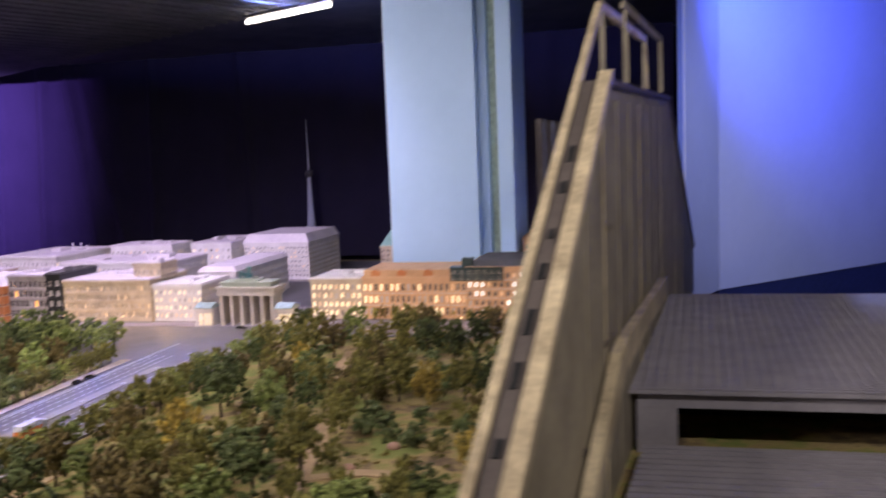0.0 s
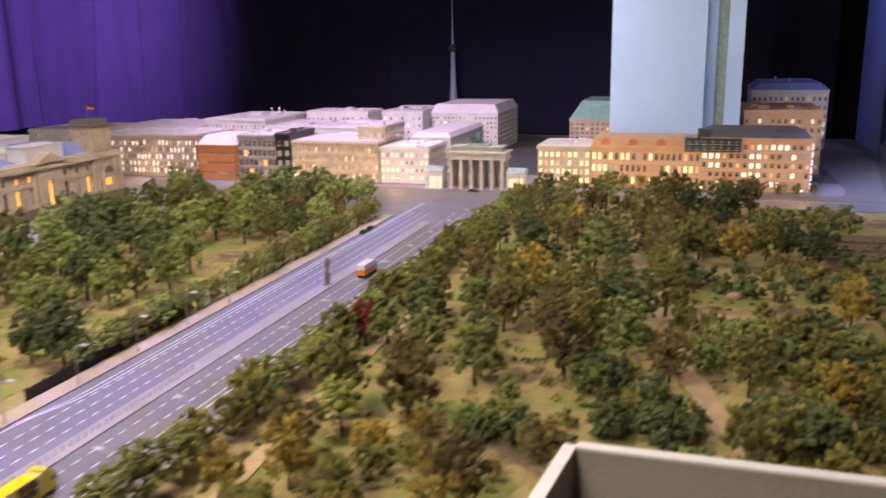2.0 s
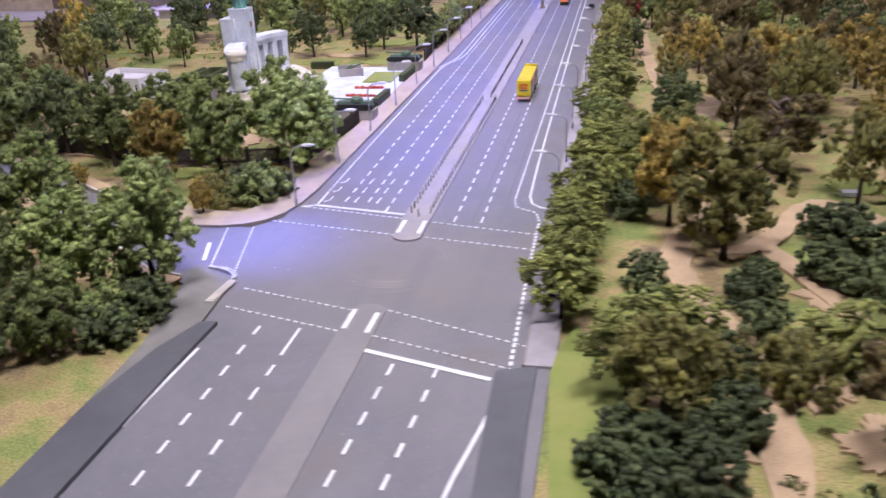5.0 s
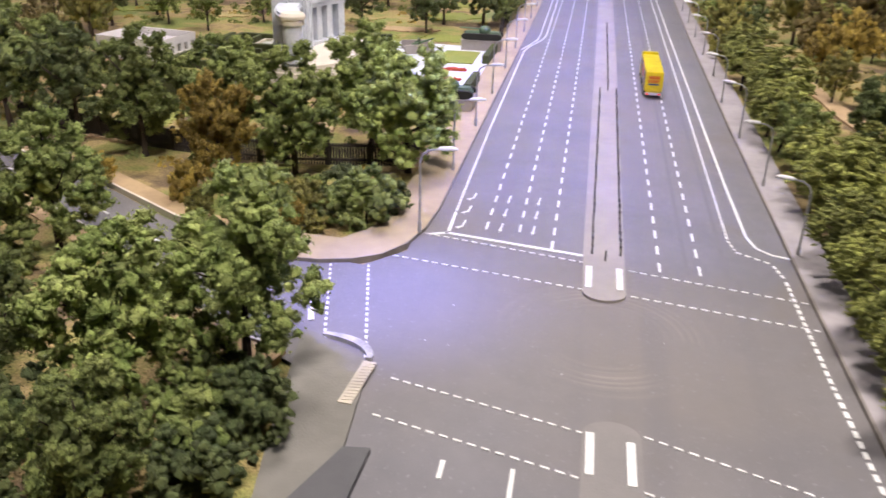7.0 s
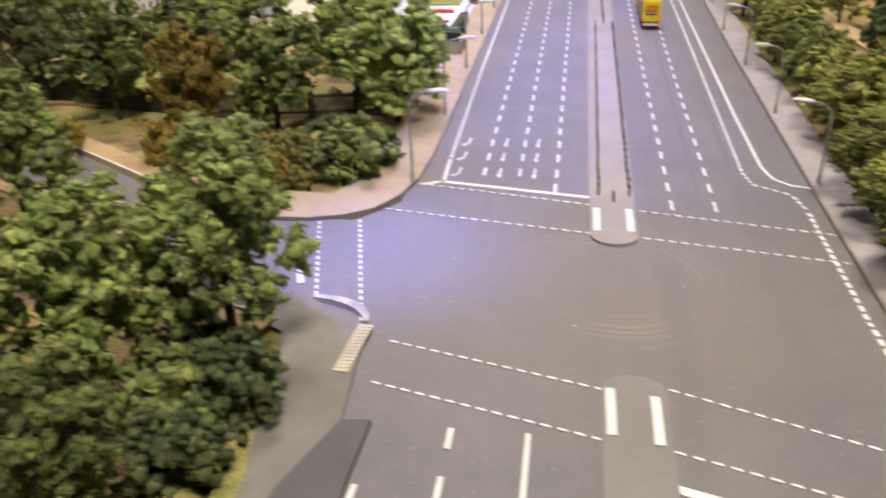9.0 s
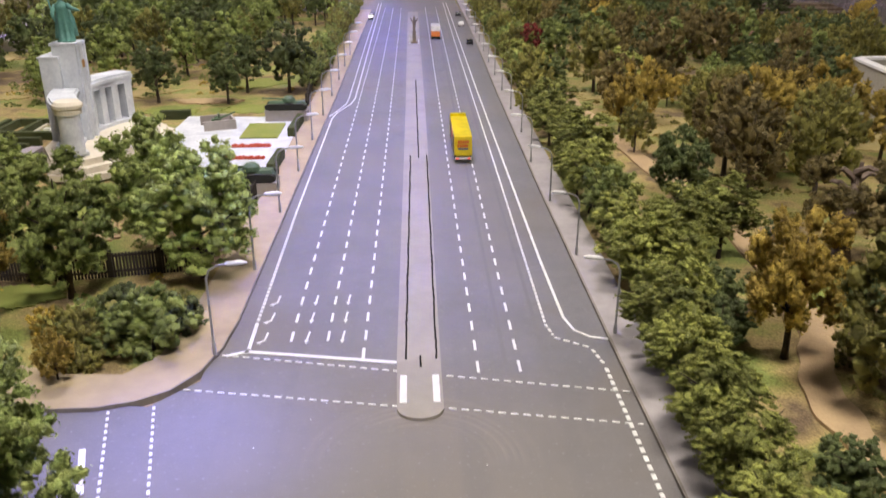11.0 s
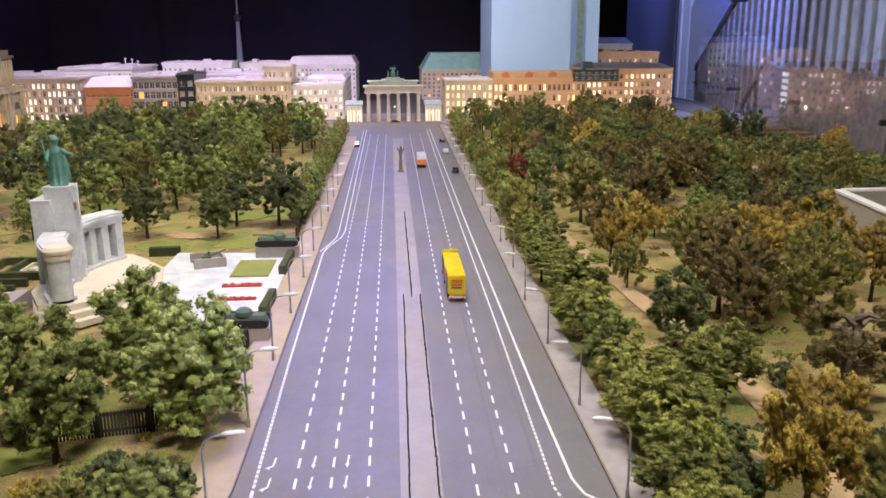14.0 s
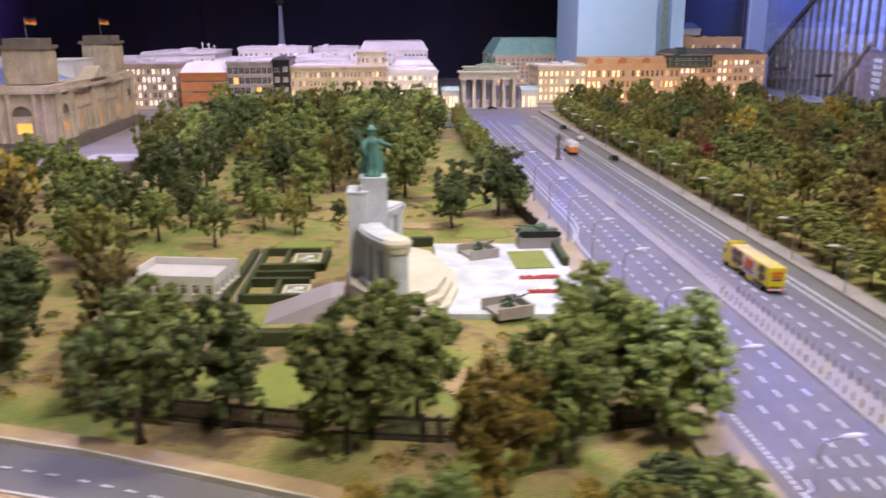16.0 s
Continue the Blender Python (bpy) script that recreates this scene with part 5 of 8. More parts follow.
    for o, ux, width, cols, wide, lit in (((-L + W, 0, 0), (1, 0, 0), cx - 0.15 + L - W, 5, 0.5, 1.0), ((cx - 0.15, 0, 0), (1, 0, 0), 0.30, 3, 0.4, 0.6), ((cx + 0.15, 0, 0), (1, 0, 0), -W - cx - 0.15, 5, 0.5, 1.0),
                                          ((0, W, 0), (0, 1, 0), D / 2 - 0.07 - W, 3, 0.36, 0.55), ((0, D / 2 + 0.07, 0), (0, 1, 0), D / 2 - 0.07 - W, 3, 0.36, 0.5)):
        wall = bmesh.new()
        storeys(o, ux, width, cols, wide, lit)
        part("wall", wall, M["stone"], b)
    wall = bmesh.new()
    vs = [wall.verts.new(q) for q in ((-L, D, 0.045), (0, D, 0.045), (0, D, H), (-L, D, H))]
    wall.faces.new(vs[::-1])
    part("wall", wall, M["stone"], b)
    # corner pavilions stand proud of the walls, each face with one great arch
    for x0, x1 in ((-L, -L + W), (-W, 0)):
        for y0, y1 in ((0, W), (D - W, D)):
            wall = bmesh.new()
            p = 0.014
            facade(wall, b, (x0 - p, y0 - p, 0), (1, 0, 0), W + 2 * p, 0.045, H - 0.045, 1, 1, (0.26, 0.42), 0.7, ("pane", "lit_orange"), 0.012, rng, 0.03, 0.45)
            facade(wall, b, (x1 + p, y0 - p, 0), (0, 1, 0), W + 2 * p, 0.045, H - 0.045, 1, 1, (0.26, 0.42), 0.7, ("pane", "lit_orange"), 0.012, rng, 0.03, 0.45)
            q = [wall.verts.new(v) for v in ((x0 - p, y1 + p, 0.045), (x1 + p, y1 + p, 0.045), (x1 + p, y1 + p, H), (x0 - p, y1 + p, H))]
            wall.faces.new(q[::-1])
            q = [wall.verts.new(v) for v in ((x0 - p, y0 - p, 0.045), (x0 - p, y1 + p, 0.045), (x0 - p, y1 + p, H), (x0 - p, y0 - p, H))]
            wall.faces.new(q[::-1])
            part("pavilion_wall", wall, M["stone"], b, "corner pavilion of weathered sandstone")
            arch(((x0 + x1) / 2, y0 - p, 0), (1, 0, 0), 0.034, 0.135)
            arch((x1 + p, (y0 + y1) / 2, 0), (0, 1, 0), 0.034, 0.135)
            for q in (0.014, 0.045, W - 0.045, W - 0.014):
                bm = bmesh.new()
                tube(bm, [((x0 + q, y0 - p - 0.004, 0.045), 0.008), ((x0 + q, y0 - p - 0.004, H - 0.02), 0.007), ((x0 + q, y0 - p - 0.004, H - 0.001), 0.010)], 10)
                part("pilaster", bm, M["stone"], b)
                bm = bmesh.new()
                tube(bm, [((x1 + p + 0.004, y0 + q, 0.045), 0.008), ((x1 + p + 0.004, y0 + q, H - 0.02), 0.007), ((x1 + p + 0.004, y0 + q, H - 0.001), 0.010)], 10)
                part("pilaster", bm, M["stone"], b)
    # middle bay of the flank, with its tall lit arch and pediment
    wall = bmesh.new()
    facade(wall, b, (0.012, D / 2 - 0.07, 0), (0, 1, 0), 0.14, 0.02, H - 0.02, 1, 1, (0.22, 0.86), 1.0, ("pane", "lit_orange"), 0.010, rng, 0.02, 0.25)
    for s in (-0.07, 0.07):
        q = [wall.verts.new(v) for v in ((0, D / 2 + s, 0.02), (0.012, D / 2 + s, 0.02), (0.012, D / 2 + s, H), (0, D / 2 + s, H))]
        wall.faces.new(q if s < 0 else q[::-1])
    part("middle_bay", wall, M["stone"], b)
    bm = bmesh.new()
    gable(bm, -0.03, 0.03, D / 2 - 0.09, D / 2 + 0.09, H + 0.0265, H + 0.07, "x")
    part("pediment", bm, M["stone"], b)
    for x in [-L + W + 0.02 + k * (cx - 0.15 + L - W - 0.04) / 5 for k in range(6)] + [cx + 0.17 + k * (-W - cx - 0.19) / 5 for k in range(6)]:
        bm = bmesh.new()
        tube(bm, [((x, -0.005, 0.045), 0.006), ((x, -0.005, H - 0.02), 0.0052), ((x, -0.005, H - 0.001), 0.0078)], 8)
        part("pilaster", bm, M["stone"], b)
    bm = bmesh.new()
    box(bm, -L - 0.026, 0.026, -0.026, D + 0.026, H, H + 0.012)
    box(bm, -L - 0.016, 0.016, -0.016, D + 0.016, H + 0.012, H + 0.026)
    part("cornice", bm, M["stone"], b)
    bm = bmesh.new()
    box(bm, -L - 0.004, 0.004, -0.004, D + 0.004, 0.1400, 0.1455)
    part("string_course", bm, M["stone"], b)
    bm = bmesh.new()
    box(bm, -L + 0.03, -0.03, 0.03, D - 0.03, H + 0.026, H + 0.030)
    part("roof", bm, M["light_roof"], b, "pale flat roof deck")
    # blue hipped roofs over the four wings, and pale spines between them
    for x0, x1 in ((-L + 0.19, cx - 0.17), (cx + 0.17, -0.05)):
        for y0, y1 in ((0.035, D / 2 - 0.11), (D / 2 + 0.11, D - 0.05)):
            bm = bmesh.new()
            frustum(bm, x0, x1, y0, y1, H + 0.0302, H + 0.075, 0.075)
            part("wing_roof", bm, M["blue_roof"], b, "blue-lit hipped metal roof")
    for x0, x1, y0, y1, z in ((cx - 0.15, cx + 0.15, 0.05, D - 0.05, 0.088), (cx + 0.152, -0.16, D / 2 - 0.09, D / 2 + 0.09, 0.066), (-L + 0.10, cx - 0.152, D / 2 - 0.09, D / 2 + 0.09, 0.066), (-0.155, -0.05, D / 2 - 0.06, D / 2 + 0.16, 0.09)):
        bm = bmesh.new()
        box(bm, x0, x1, y0, y1, H + 0.0302, H + z)
        box(bm, x0 - 0.004, x1 + 0.004, y0 - 0.004, y1 + 0.004, H + z, H + z + 0.005)
        part("attic", bm, M["white"], b, "pale raised attic block")
    S = 0.128
    for x in (-S - 0.014, -L + 0.014):
        for y in (0.014, D - S - 0.014):
            bm = bmesh.new()
            box(bm, x, x + S, y, y + S, H + 0.0305, H + 0.145)
            part("tower", bm, M["stone"], b, "square corner tower of brown-grey stone")
            bm = bmesh.new()
            box(bm, x - 0.009, x + S + 0.009, y - 0.009, y + S + 0.009, H + 0.145, H + 0.157)
            box(bm, x + 0.006, x + S - 0.006, y + 0.006, y + S - 0.006, H + 0.157, H + 0.18)
            part("tower_cap", bm, M["dark_stone"], b, "dark weathered tower cornice")
            for k in range(5):
                q = x + 0.012 + k * (S - 0.024) / 4
                bm = bmesh.new()
                box(bm, q - 0.005, q + 0.005, y - 0.005, y - 0.0002, H + 0.04, H + 0.134)
                part("rib", bm, M["stone"], b)
                q = y + 0.012 + k * (S - 0.024) / 4
                bm = bmesh.new()
                box(bm, x + S + 0.0002, x + S + 0.005, q - 0.005, q + 0.005, H + 0.04, H + 0.134)
                part("rib", bm, M["stone"], b)
            bm = bmesh.new()
            tube(bm, [((x + S / 2, y + S / 2, H + 0.18), 0.0012), ((x + S / 2, y + S / 2, H + 0.25), 0.0008)], 6)
            part("flagpole", bm, M["metal"], b)
            for k, c in enumerate(((0.02, 0.02, 0.02), (0.5, 0.02, 0.02), (0.7, 0.45, 0.03))):
                bm = bmesh.new()
                z = H + 0.242 - k * 0.008
                prev = None
                for i in range(7):
                    q = [bm.verts.new((x + S / 2 + 0.001 + i * 0.006, y + S / 2 + 0.003 * math.sin(i * 1.2), zz - i * 0.0006)) for zz in (z, z + 0.008)]
                    if prev:
                        bm.faces.new((prev[0], q[0], q[1], prev[1]))
                    prev = q
                nm = "flag_cloth_" + "abc"[k]
                part("flag_stripe", bm, bpy.data.materials.get(nm) or mat(nm, c, 0.8), b)
    # portico
    bm = bmesh.new()
    cx = -L / 2
    box(bm, cx - 0.15, cx + 0.15, -0.09, -0.0145, 0, 0.045)
    box(bm, cx - 0.15, cx + 0.15, -0.09, -0.0145, H - 0.025, H + 0.012)
    gable(bm, cx - 0.16, cx + 0.16, -0.10, -0.0145, H + 0.0125, H + 0.065, "y")
    part("portico", bm, M["stone"], b)
    for i in range(6):
        bm = bmesh.new()
        x = cx - 0.135 + i * 0.054
        tube(bm, [((x, -0.08, 0.045), 0.011), ((x, -0.08, H - 0.03), 0.009), ((x, -0.08, H - 0.0255), 0.012)], 12)
        part("column", bm, M["stone"], b)
    # dome
    bm = bmesh.new()
    box(bm, cx - 0.158, cx + 0.158, D / 2 - 0.16, D / 2 + 0.16, H + 0.0305, H + 0.095)
    part("dome_base", bm, M["light_roof"], b)
    bm = bmesh.new()
    cy, r = D / 2, 0.165
    rings = [((cx, cy, H + 0.095 + 0.205 * math.sin(a)), max(r * math.cos(a), 0.03)) for a in [k * 0.16 for k in range(10)]]
    tube(bm, rings, 28)
    part("dome", bm, M["dome"], b, "frosted glass dome", True)
    bm = bmesh.new()
    for k, (c, rr) in enumerate(rings):
        tube(bm, [((cx + rr * 1.01 * math.cos(a), cy + rr * 1.01 * math.sin(a), c[2]), 0.0014) for a in [2 * math.pi * i / 28 for i in range(29)]], 4, False)
    for i in range(14):
        a = 2 * math.pi * i / 14
        tube(bm, [((cx + rr * 1.01 * math.cos(a), cy + rr * 1.01 * math.sin(a), c[2]), 0.0016) for c, rr in rings], 4, False)
    part("dome_ribs", bm, M["metal"], b)
    return b


M["dome"] = mat("frosted_glass", (0.55, 0.55, 0.6), 0.25, 0.1, (0.45, 0.45, 0.5), 20, 0.8)
parliament()

# television tower far behind
tv = thing("television_tower", "slim pale television tower against the black curtain", "tower", (-1.66, 8.9, -0.05))
bm = bmesh.new()
tube(bm, [((0, 0, 0), 0.06), ((0, 0, 0.1), 0.05), ((0, 0, 0.35), 0.032), ((0, 0, 0.68), 0.02)], 16)
part("shaft", bm, M["wall"], tv, smooth=True)
bm = bmesh.new()
bmesh.ops.create_uvsphere(bm, u_segments=16, v_segments=10, radius=0.045, matrix=Matrix.Translation((0, 0, 0.72)))
part("sphere", bm, M["dark_roof"], tv, "dark round cabin", True)
bm = bmesh.new()
tube(bm, [((0, 0, 0.76), 0.012), ((0, 0, 1.0), 0.008), ((0, 0, 1.32), 0.003)], 8)
part("antenna", bm, M["wall"], tv)

# ---------------------------------------------------------------- soldiers' memorial
def memorial():
    m = thing("war_memorial", "pale granite curved colonnade with central plinth", "memorial", (0, 0, 0))
    ctr, r = Vector((-0.322, 0.757)), 0.238

    def at(a, rr=r):
        return (ctr.x - rr * math.cos(a), ctr.y + rr * math.sin(a))

    bm = bmesh.new()
    a0, a1 = radians(-35.5), radians(35.5)
    steps = [a0 + (a1 - a0) * i / 20 for i in range(21)]
    for z0, z1, w in ((0.030, 0.036, 0.042), (0.100, 0.109, 0.036), (0.109, 0.115, 0.044), (0.115, 0.119, 0.038)):
        band(bm, [at(a) for a in steps], w, z0 + 0.0002, z1)
        bmesh.ops.remove_doubles(bm, verts=bm.verts, dist=2e-5)
        part("entablature", bm, M["white_stone"], m)
        bm = bmesh.new()
    bm.free()
    bm = bmesh.new()
    for z0, z1 in ((0.0362, 0.1),):
        band(bm, [at(a, r + 0.011) for a in steps], 0.003, z0, z1)
    bmesh.ops.remove_doubles(bm, verts=bm.verts, dist=2e-5)
    part("recess_wall", bm, M["recess"], m, "blue-grey recessed back wall")
    for s in (-1, 1):
        for k in range(4):
            a = s * radians(9.5 + 8.1 * k)
            bm = bmesh.new()
            x, y = at(a)
            box(bm, -0.015, 0.015, -0.0075, 0.0075, 0.0362, 0.1, Matrix.Translation((x, y, 0)) @ Matrix.Rotation(-a, 4, "Z"))
            part("pier", bm, M["white_stone"], m)
    x, y = at(a0)
    for name, rows in (("drum", [(0.0362, 0.0165), (0.1, 0.016)]), ("drum_cap", [(0.1002, 0.020), (0.109, 0.020), (0.110, 0.0225), (0.115, 0.0225), (0.120, 0.018)])):
        bm = bmesh.new()
        tube(bm, [((x, y, z), q) for z, q in rows], 28)
        part(name, bm, M["white_stone"] if name == "drum" else M["cream_stone"], m, "rounded pale stone end of the colonnade")
    bm = bmesh.new()
    box(bm, -0.592, -0.5605, 0.722, 0.780, 0.030, 0.168)
    box(bm, -0.594, -0.5603, 0.720, 0.782, 0.168, 0.171)
    part("plinth_shoulder", bm, M["white_stone"], m)
    bm = bmesh.new()
    box(bm, -0.572, -0.533, 0.730, 0.768, 0.028, 0.187)
    box(bm, -0.574, -0.531, 0.728, 0.770, 0.187, 0.192)
    box(bm, -0.5328, -0.529, 0.733, 0.739, 0.0302, 0.187)
    box(bm, -0.5328, -0.529, 0.759, 0.765, 0.0302, 0.187)
    part("plinth", bm, M["white_stone"], m, "tall pale granite plinth")
    bm = bmesh.new()
    box(bm, -0.5328, -0.5305, 0.743, 0.755, 0.150, 0.162)
    part("emblem", bm, M["gold_print"], m, "small gilt emblem")
    return m


memorial()
bm = bmesh.new()
for z, e in ((0.010, 0.02), (0.020, 0.01), (0.0300, 0.0)):
    prism(bm, [(-0.55, 0.605 - e), (-0.50 + e, 0.600 - e), (-0.455 + e, 0.65 - e), (-0.435 + e, 0.72), (-0.435 + e, 0.80), (-0.455 + e, 0.87 + e), (-0.50 + e, 0.918 + e), (-0.55, 0.912 + e), (-0.59, 0.83), (-0.60, 0.757), (-0.59, 0.68)], z - 0.0098, z)
structure("memorial_terrace", bm, M["cream_stone"], "pale stepped stone terrace of the memorial", "terrace")
bm = bmesh.new()
prism(bm, [(-0.44, 0.60), (-0.205, 0.58), (-0.205, 1.0), (-0.44, 1.02)], -0.01, 0.004)
structure("pavement_memorial", bm, M["white_stone"], "white stone court before the memorial", "pavement")


def statue(at):
    bm = bmesh.new()
    rows = []
    for z, r, fold, ox in ((0.0, 0.0145, 0.0, 0.0), (0.003, 0.0145, 0.0, 0.0), (0.0031, 0.0115, 0.22, 0.001), (0.02, 0.0118, 0.2, 0.001), (0.036, 0.0098, 0.14, 0.0), (0.044, 0.0088, 0.06, 0.0), (0.054, 0.0108, 0.05, 0.0), (0.060, 0.0100, 0.0, 0.0), (0.0645, 0.0042, 0.0, 0.0), (0.0665, 0.0034, 0.0, 0.0), (0.069, 0.0052, 0.0, 0.0), (0.074, 0.0056, 0.0, 0.0), (0.0755, 0.0078, 0.0, 0.0), (0.0768, 0.0066, 0.0, 0.0), (0.081, 0.0048, 0.0, 0.0), (0.083, 0.0015, 0.0, 0.0)):
        rows.append([bm.verts.new((ox + r * (1 + fold * math.sin(7 * a + z * 60)) * math.cos(a), 0.85 * r * (1 + fold * math.sin(5 * a)) * math.sin(a), z)) for a in [2 * math.pi * i / 28 for i in range(28)]])
    for p, q in zip(rows, rows[1:]):
        for i in range(28):
            bm.faces.new((p[i], p[(i + 1) % 28], q[(i + 1) % 28], q[i]))
    bm.faces.new(rows[0][::-1])
    bm.faces.new(rows[-1])
    tube(bm, [((0.009, 0, 0.0585), 0.0042), ((0.018, -0.003, 0.0535), 0.0036), ((0.027, -0.006, 0.0515), 0.0026), ((0.031, -0.007, 0.051), 0.0014)], 8)
    tube(bm, [((-0.009, 0, 0.0585), 0.0042), ((-0.0145, -0.003, 0.047), 0.0036), ((-0.011, -0.010, 0.04), 0.0028)], 8)
    tube(bm, [((-0.010, -0.010, 0.034), 0.0016), ((-0.020, 0.002, 0.066), 0.0012), ((-0.023, 0.006, 0.077), 0.0007)], 6)
    tube(bm, [((-0.005, 0.006, 0.058), 0.004), ((-0.010, 0.010, 0.035), 0.007), ((-0.012, 0.010, 0.012), 0.0085), ((-0.012, 0.009, 0.004), 0.009)], 10)
    tube(bm, [((0.006, 0.006, 0.056), 0.003), ((0.011, 0.008, 0.035), 0.0048), ((0.013, 0.007, 0.008), 0.006)], 10)
    ob = part("statue", bm, M["patina"], None, "green bronze cloaked statue on a plinth", True)
    ob.location = at
    return tagged(ob, category="statue")


bm = bmesh.new()
v = [bm.verts.new(q) for q in ((-0.72, 0.60, -0.004), (-0.60, 0.60, -0.004), (-0.60, 0.70, -0.004), (-0.72, 0.70, -0.004), (-0.62, 0.62, 0.028), (-0.60, 0.62, 0.028), (-0.60, 0.70, 0.028), (-0.62, 0.70, 0.028))]
for f in ((3, 2, 1, 0), (4, 5, 6, 7), (0, 1, 5, 4), (1, 2, 6, 5), (2, 3, 7, 6), (3, 0, 4, 7)):
    bm.faces.new([v[i] for i in f])
structure("ramp", bm, M["plaza"], "lavender-lit paved ramp beside the colonnade", "ramp")
statue((-0.552, 0.749, 0.1915))
for y, x0, x1 in ((0.772, -0.304, -0.235), (0.694, -0.300, -0.234)):
    bm = bmesh.new()
    for i in range(40):
        x, yy = random.uniform(x0, x1), y + random.uniform(-0.006, 0.006)
        bmesh.ops.create_icosphere(bm, subdivisions=1, radius=random.uniform(0.002, 0.0035), matrix=Matrix.Translation((x, yy, 0.006)))
    box(bm, x0, x1, y - 0.007, y + 0.007, 0.0035, 0.006)
    tagged(part("flower_bed", bm, M["red_flowers"], None, "long bed of red flowers on white stone"), category="flower bed", group="memorial flower beds")
bm = bmesh.new()
box(bm, -0.302, -0.232, 0.828, 0.942, 0.003, 0.0062)
structure("lawn_memorial", bm, M["lawn"], "bright green lawn of the memorial court", "lawn")


def tank(at, turn):
    t = thing("tank", "green model battle tank on a stone base", "tank", at, turn, "memorial tanks")
    t.scale = (1.15, 1.15, 1.15)
    bm = bmesh.new()
    box(bm, -0.036, 0.036, -0.018, 0.018, -0.004, 0.0165)
    box(bm, -0.037, 0.037, -0.019, 0.019, 0.0165, 0.0185)
    part("base", bm, M["grey"], t, "grey stone base")
    bm = bmesh.new()
    frustum(bm, -0.034, 0.034, -0.011, 0.011, 0.0225, 0.032, 0.004)
    part("hull", bm, M["olive_paint"], t)
    for s in (-1, 1):
        bm = bmesh.new()
        c = [(-0.036, 0.022), (-0.03, 0.0187), (0.03, 0.0187), (0.036, 0.022), (0.036, 0.027), (0.03, 0.0295), (-0.03, 0.0295), (-0.036, 0.027)]
        y0, y1 = sorted((s * 0.0115, s * 0.0185))
        a = [bm.verts.new((x, y0, z)) for x, z in c]
        b = [bm.verts.new((x, y1, z)) for x, z in c]
        bm.faces.new(a)
        bm.faces.new(b[::-1])
        for i in range(8):
            bm.faces.new((a[i], b[i], b[(i + 1) % 8], a[(i + 1) % 8]))
        part("track", bm, M["tyre"], t, "dark running track")
    bm = bmesh.new()
    tube(bm, [((-0.004, 0, 0.0318), 0.0115), ((-0.004, 0, 0.037), 0.0105), ((-0.004, 0, 0.0405), 0.006)], 14)
    part("turret", bm, M["olive_paint"], t)
    bm = bmesh.new()
    tube(bm, [((0.004, 0, 0.0355), 0.0016), ((0.042, 0, 0.037), 0.0012)], 8)
    part("barrel", bm, M["olive_paint"], t)
    return t


tank((-0.234, 0.985, 0.004), 180)
tank((-0.226, 0.515, 0.0), 180)


def howitzer(at, turn):
    t = thing("howitzer", "green field gun behind a low stone wall", "gun", at, turn, "memorial guns")
    bm = bmesh.new()
    box(bm, -0.03, 0.03, -0.03, -0.026, 0, 0.018)
    box(bm, -0.03, 0.03, 0.026, 0.03, 0, 0.018)
    box(bm, 0.026, 0.03, -0.026, 0.026, 0, 0.018)
    box(bm, -0.026, 0.026, -0.026, 0.026, 0, 0.006)
    part("parapet", bm, M["grey"], t, "grey stone parapet")
    bm = bmesh.new()
    tube(bm, [((-0.012, 0, 0.014), 0.0026), ((0.008, 0, 0.018), 0.0022), ((0.034, 0, 0.026), 0.0014)], 8)
    box(bm, 0.002, 0.004, -0.009, 0.009, 0.010, 0.026)
    part("barrel", bm, M["olive_paint"], t)
    for s in (-1, 1):
        bm = bmesh.new()
        tube(bm, [((0, s * 0.010, 0.0125), 0.0065), ((0, s * 0.0125, 0.0125), 0.0065)], 14)
        part("wheel", bm, M["olive_paint"], t)
    return t


howitzer((-0.36, 0.925, 0.004), 20)
howitzer((-0.35, 0.60, 0.004), 20)

pavilion = thing("pavilion", "low white pavilion with a parapet roof", "building", (-0.872, 0.765, 0), -10)
bm = bmesh.new()
facade(bm, pavilion, (-0.075, -0.055, 0), (1, 0, 0), 0.15, 0, 0.042, 7, 1, (0.5, 0.55), 0, ("pane", "lit"), 0.003, random.Random(1), 0.15, 0.2)
facade(bm, pavilion, (0.075, -0.055, 0), (0, 1, 0), 0.11, 0, 0.042, 5, 1, (0.5, 0.55), 0, ("pane", "lit"), 0.003, random.Random(1), 0.15, 0.2)
box(bm, -0.075, -0.071, -0.055, 0.055, 0, 0.042)
box(bm, -0.075, 0.075, 0.051, 0.055, 0, 0.042)
part("wall", bm, M["white"], pavilion)
bm = bmesh.new()
box(bm, -0.070, 0.070, -0.050, 0.050, 0.028, 0.030)
part("roof", bm, M["light_roof"], pavilion, "sunken lavender-grey roof deck")


def run(name, label, category, points, width, z0, z1, material):
    bm = bmesh.new()
    band(bm, points, width, z0, z1)
    bmesh.ops.remove_doubles(bm, verts=bm.verts, dist=2e-5)
    return tagged(part(name, bm, material, None, label), category=category)


def fence(label, points):
    """Close-set upright bars between two rails, with a post every few centimetres."""
    t = thing("fence", label, "fence", (0, 0, 0))
    for z in (0.002, 0.021):
        bm = bmesh.new()
        band(bm, points, 0.0022, z, z + 0.0026)
        bmesh.ops.remove_doubles(bm, verts=bm.verts, dist=2e-5)
        part("rail", bm, M["fence"], t)
    shapes = {}
    for name, w, h in (("bar", 0.0011, 0.0255), ("post", 0.0022, 0.029)):
        bm = bmesh.new()
        box(bm, -w, w, -0.0009 if name == "bar" else -0.0022, 0.0009 if name == "bar" else 0.0022, -0.006, h)
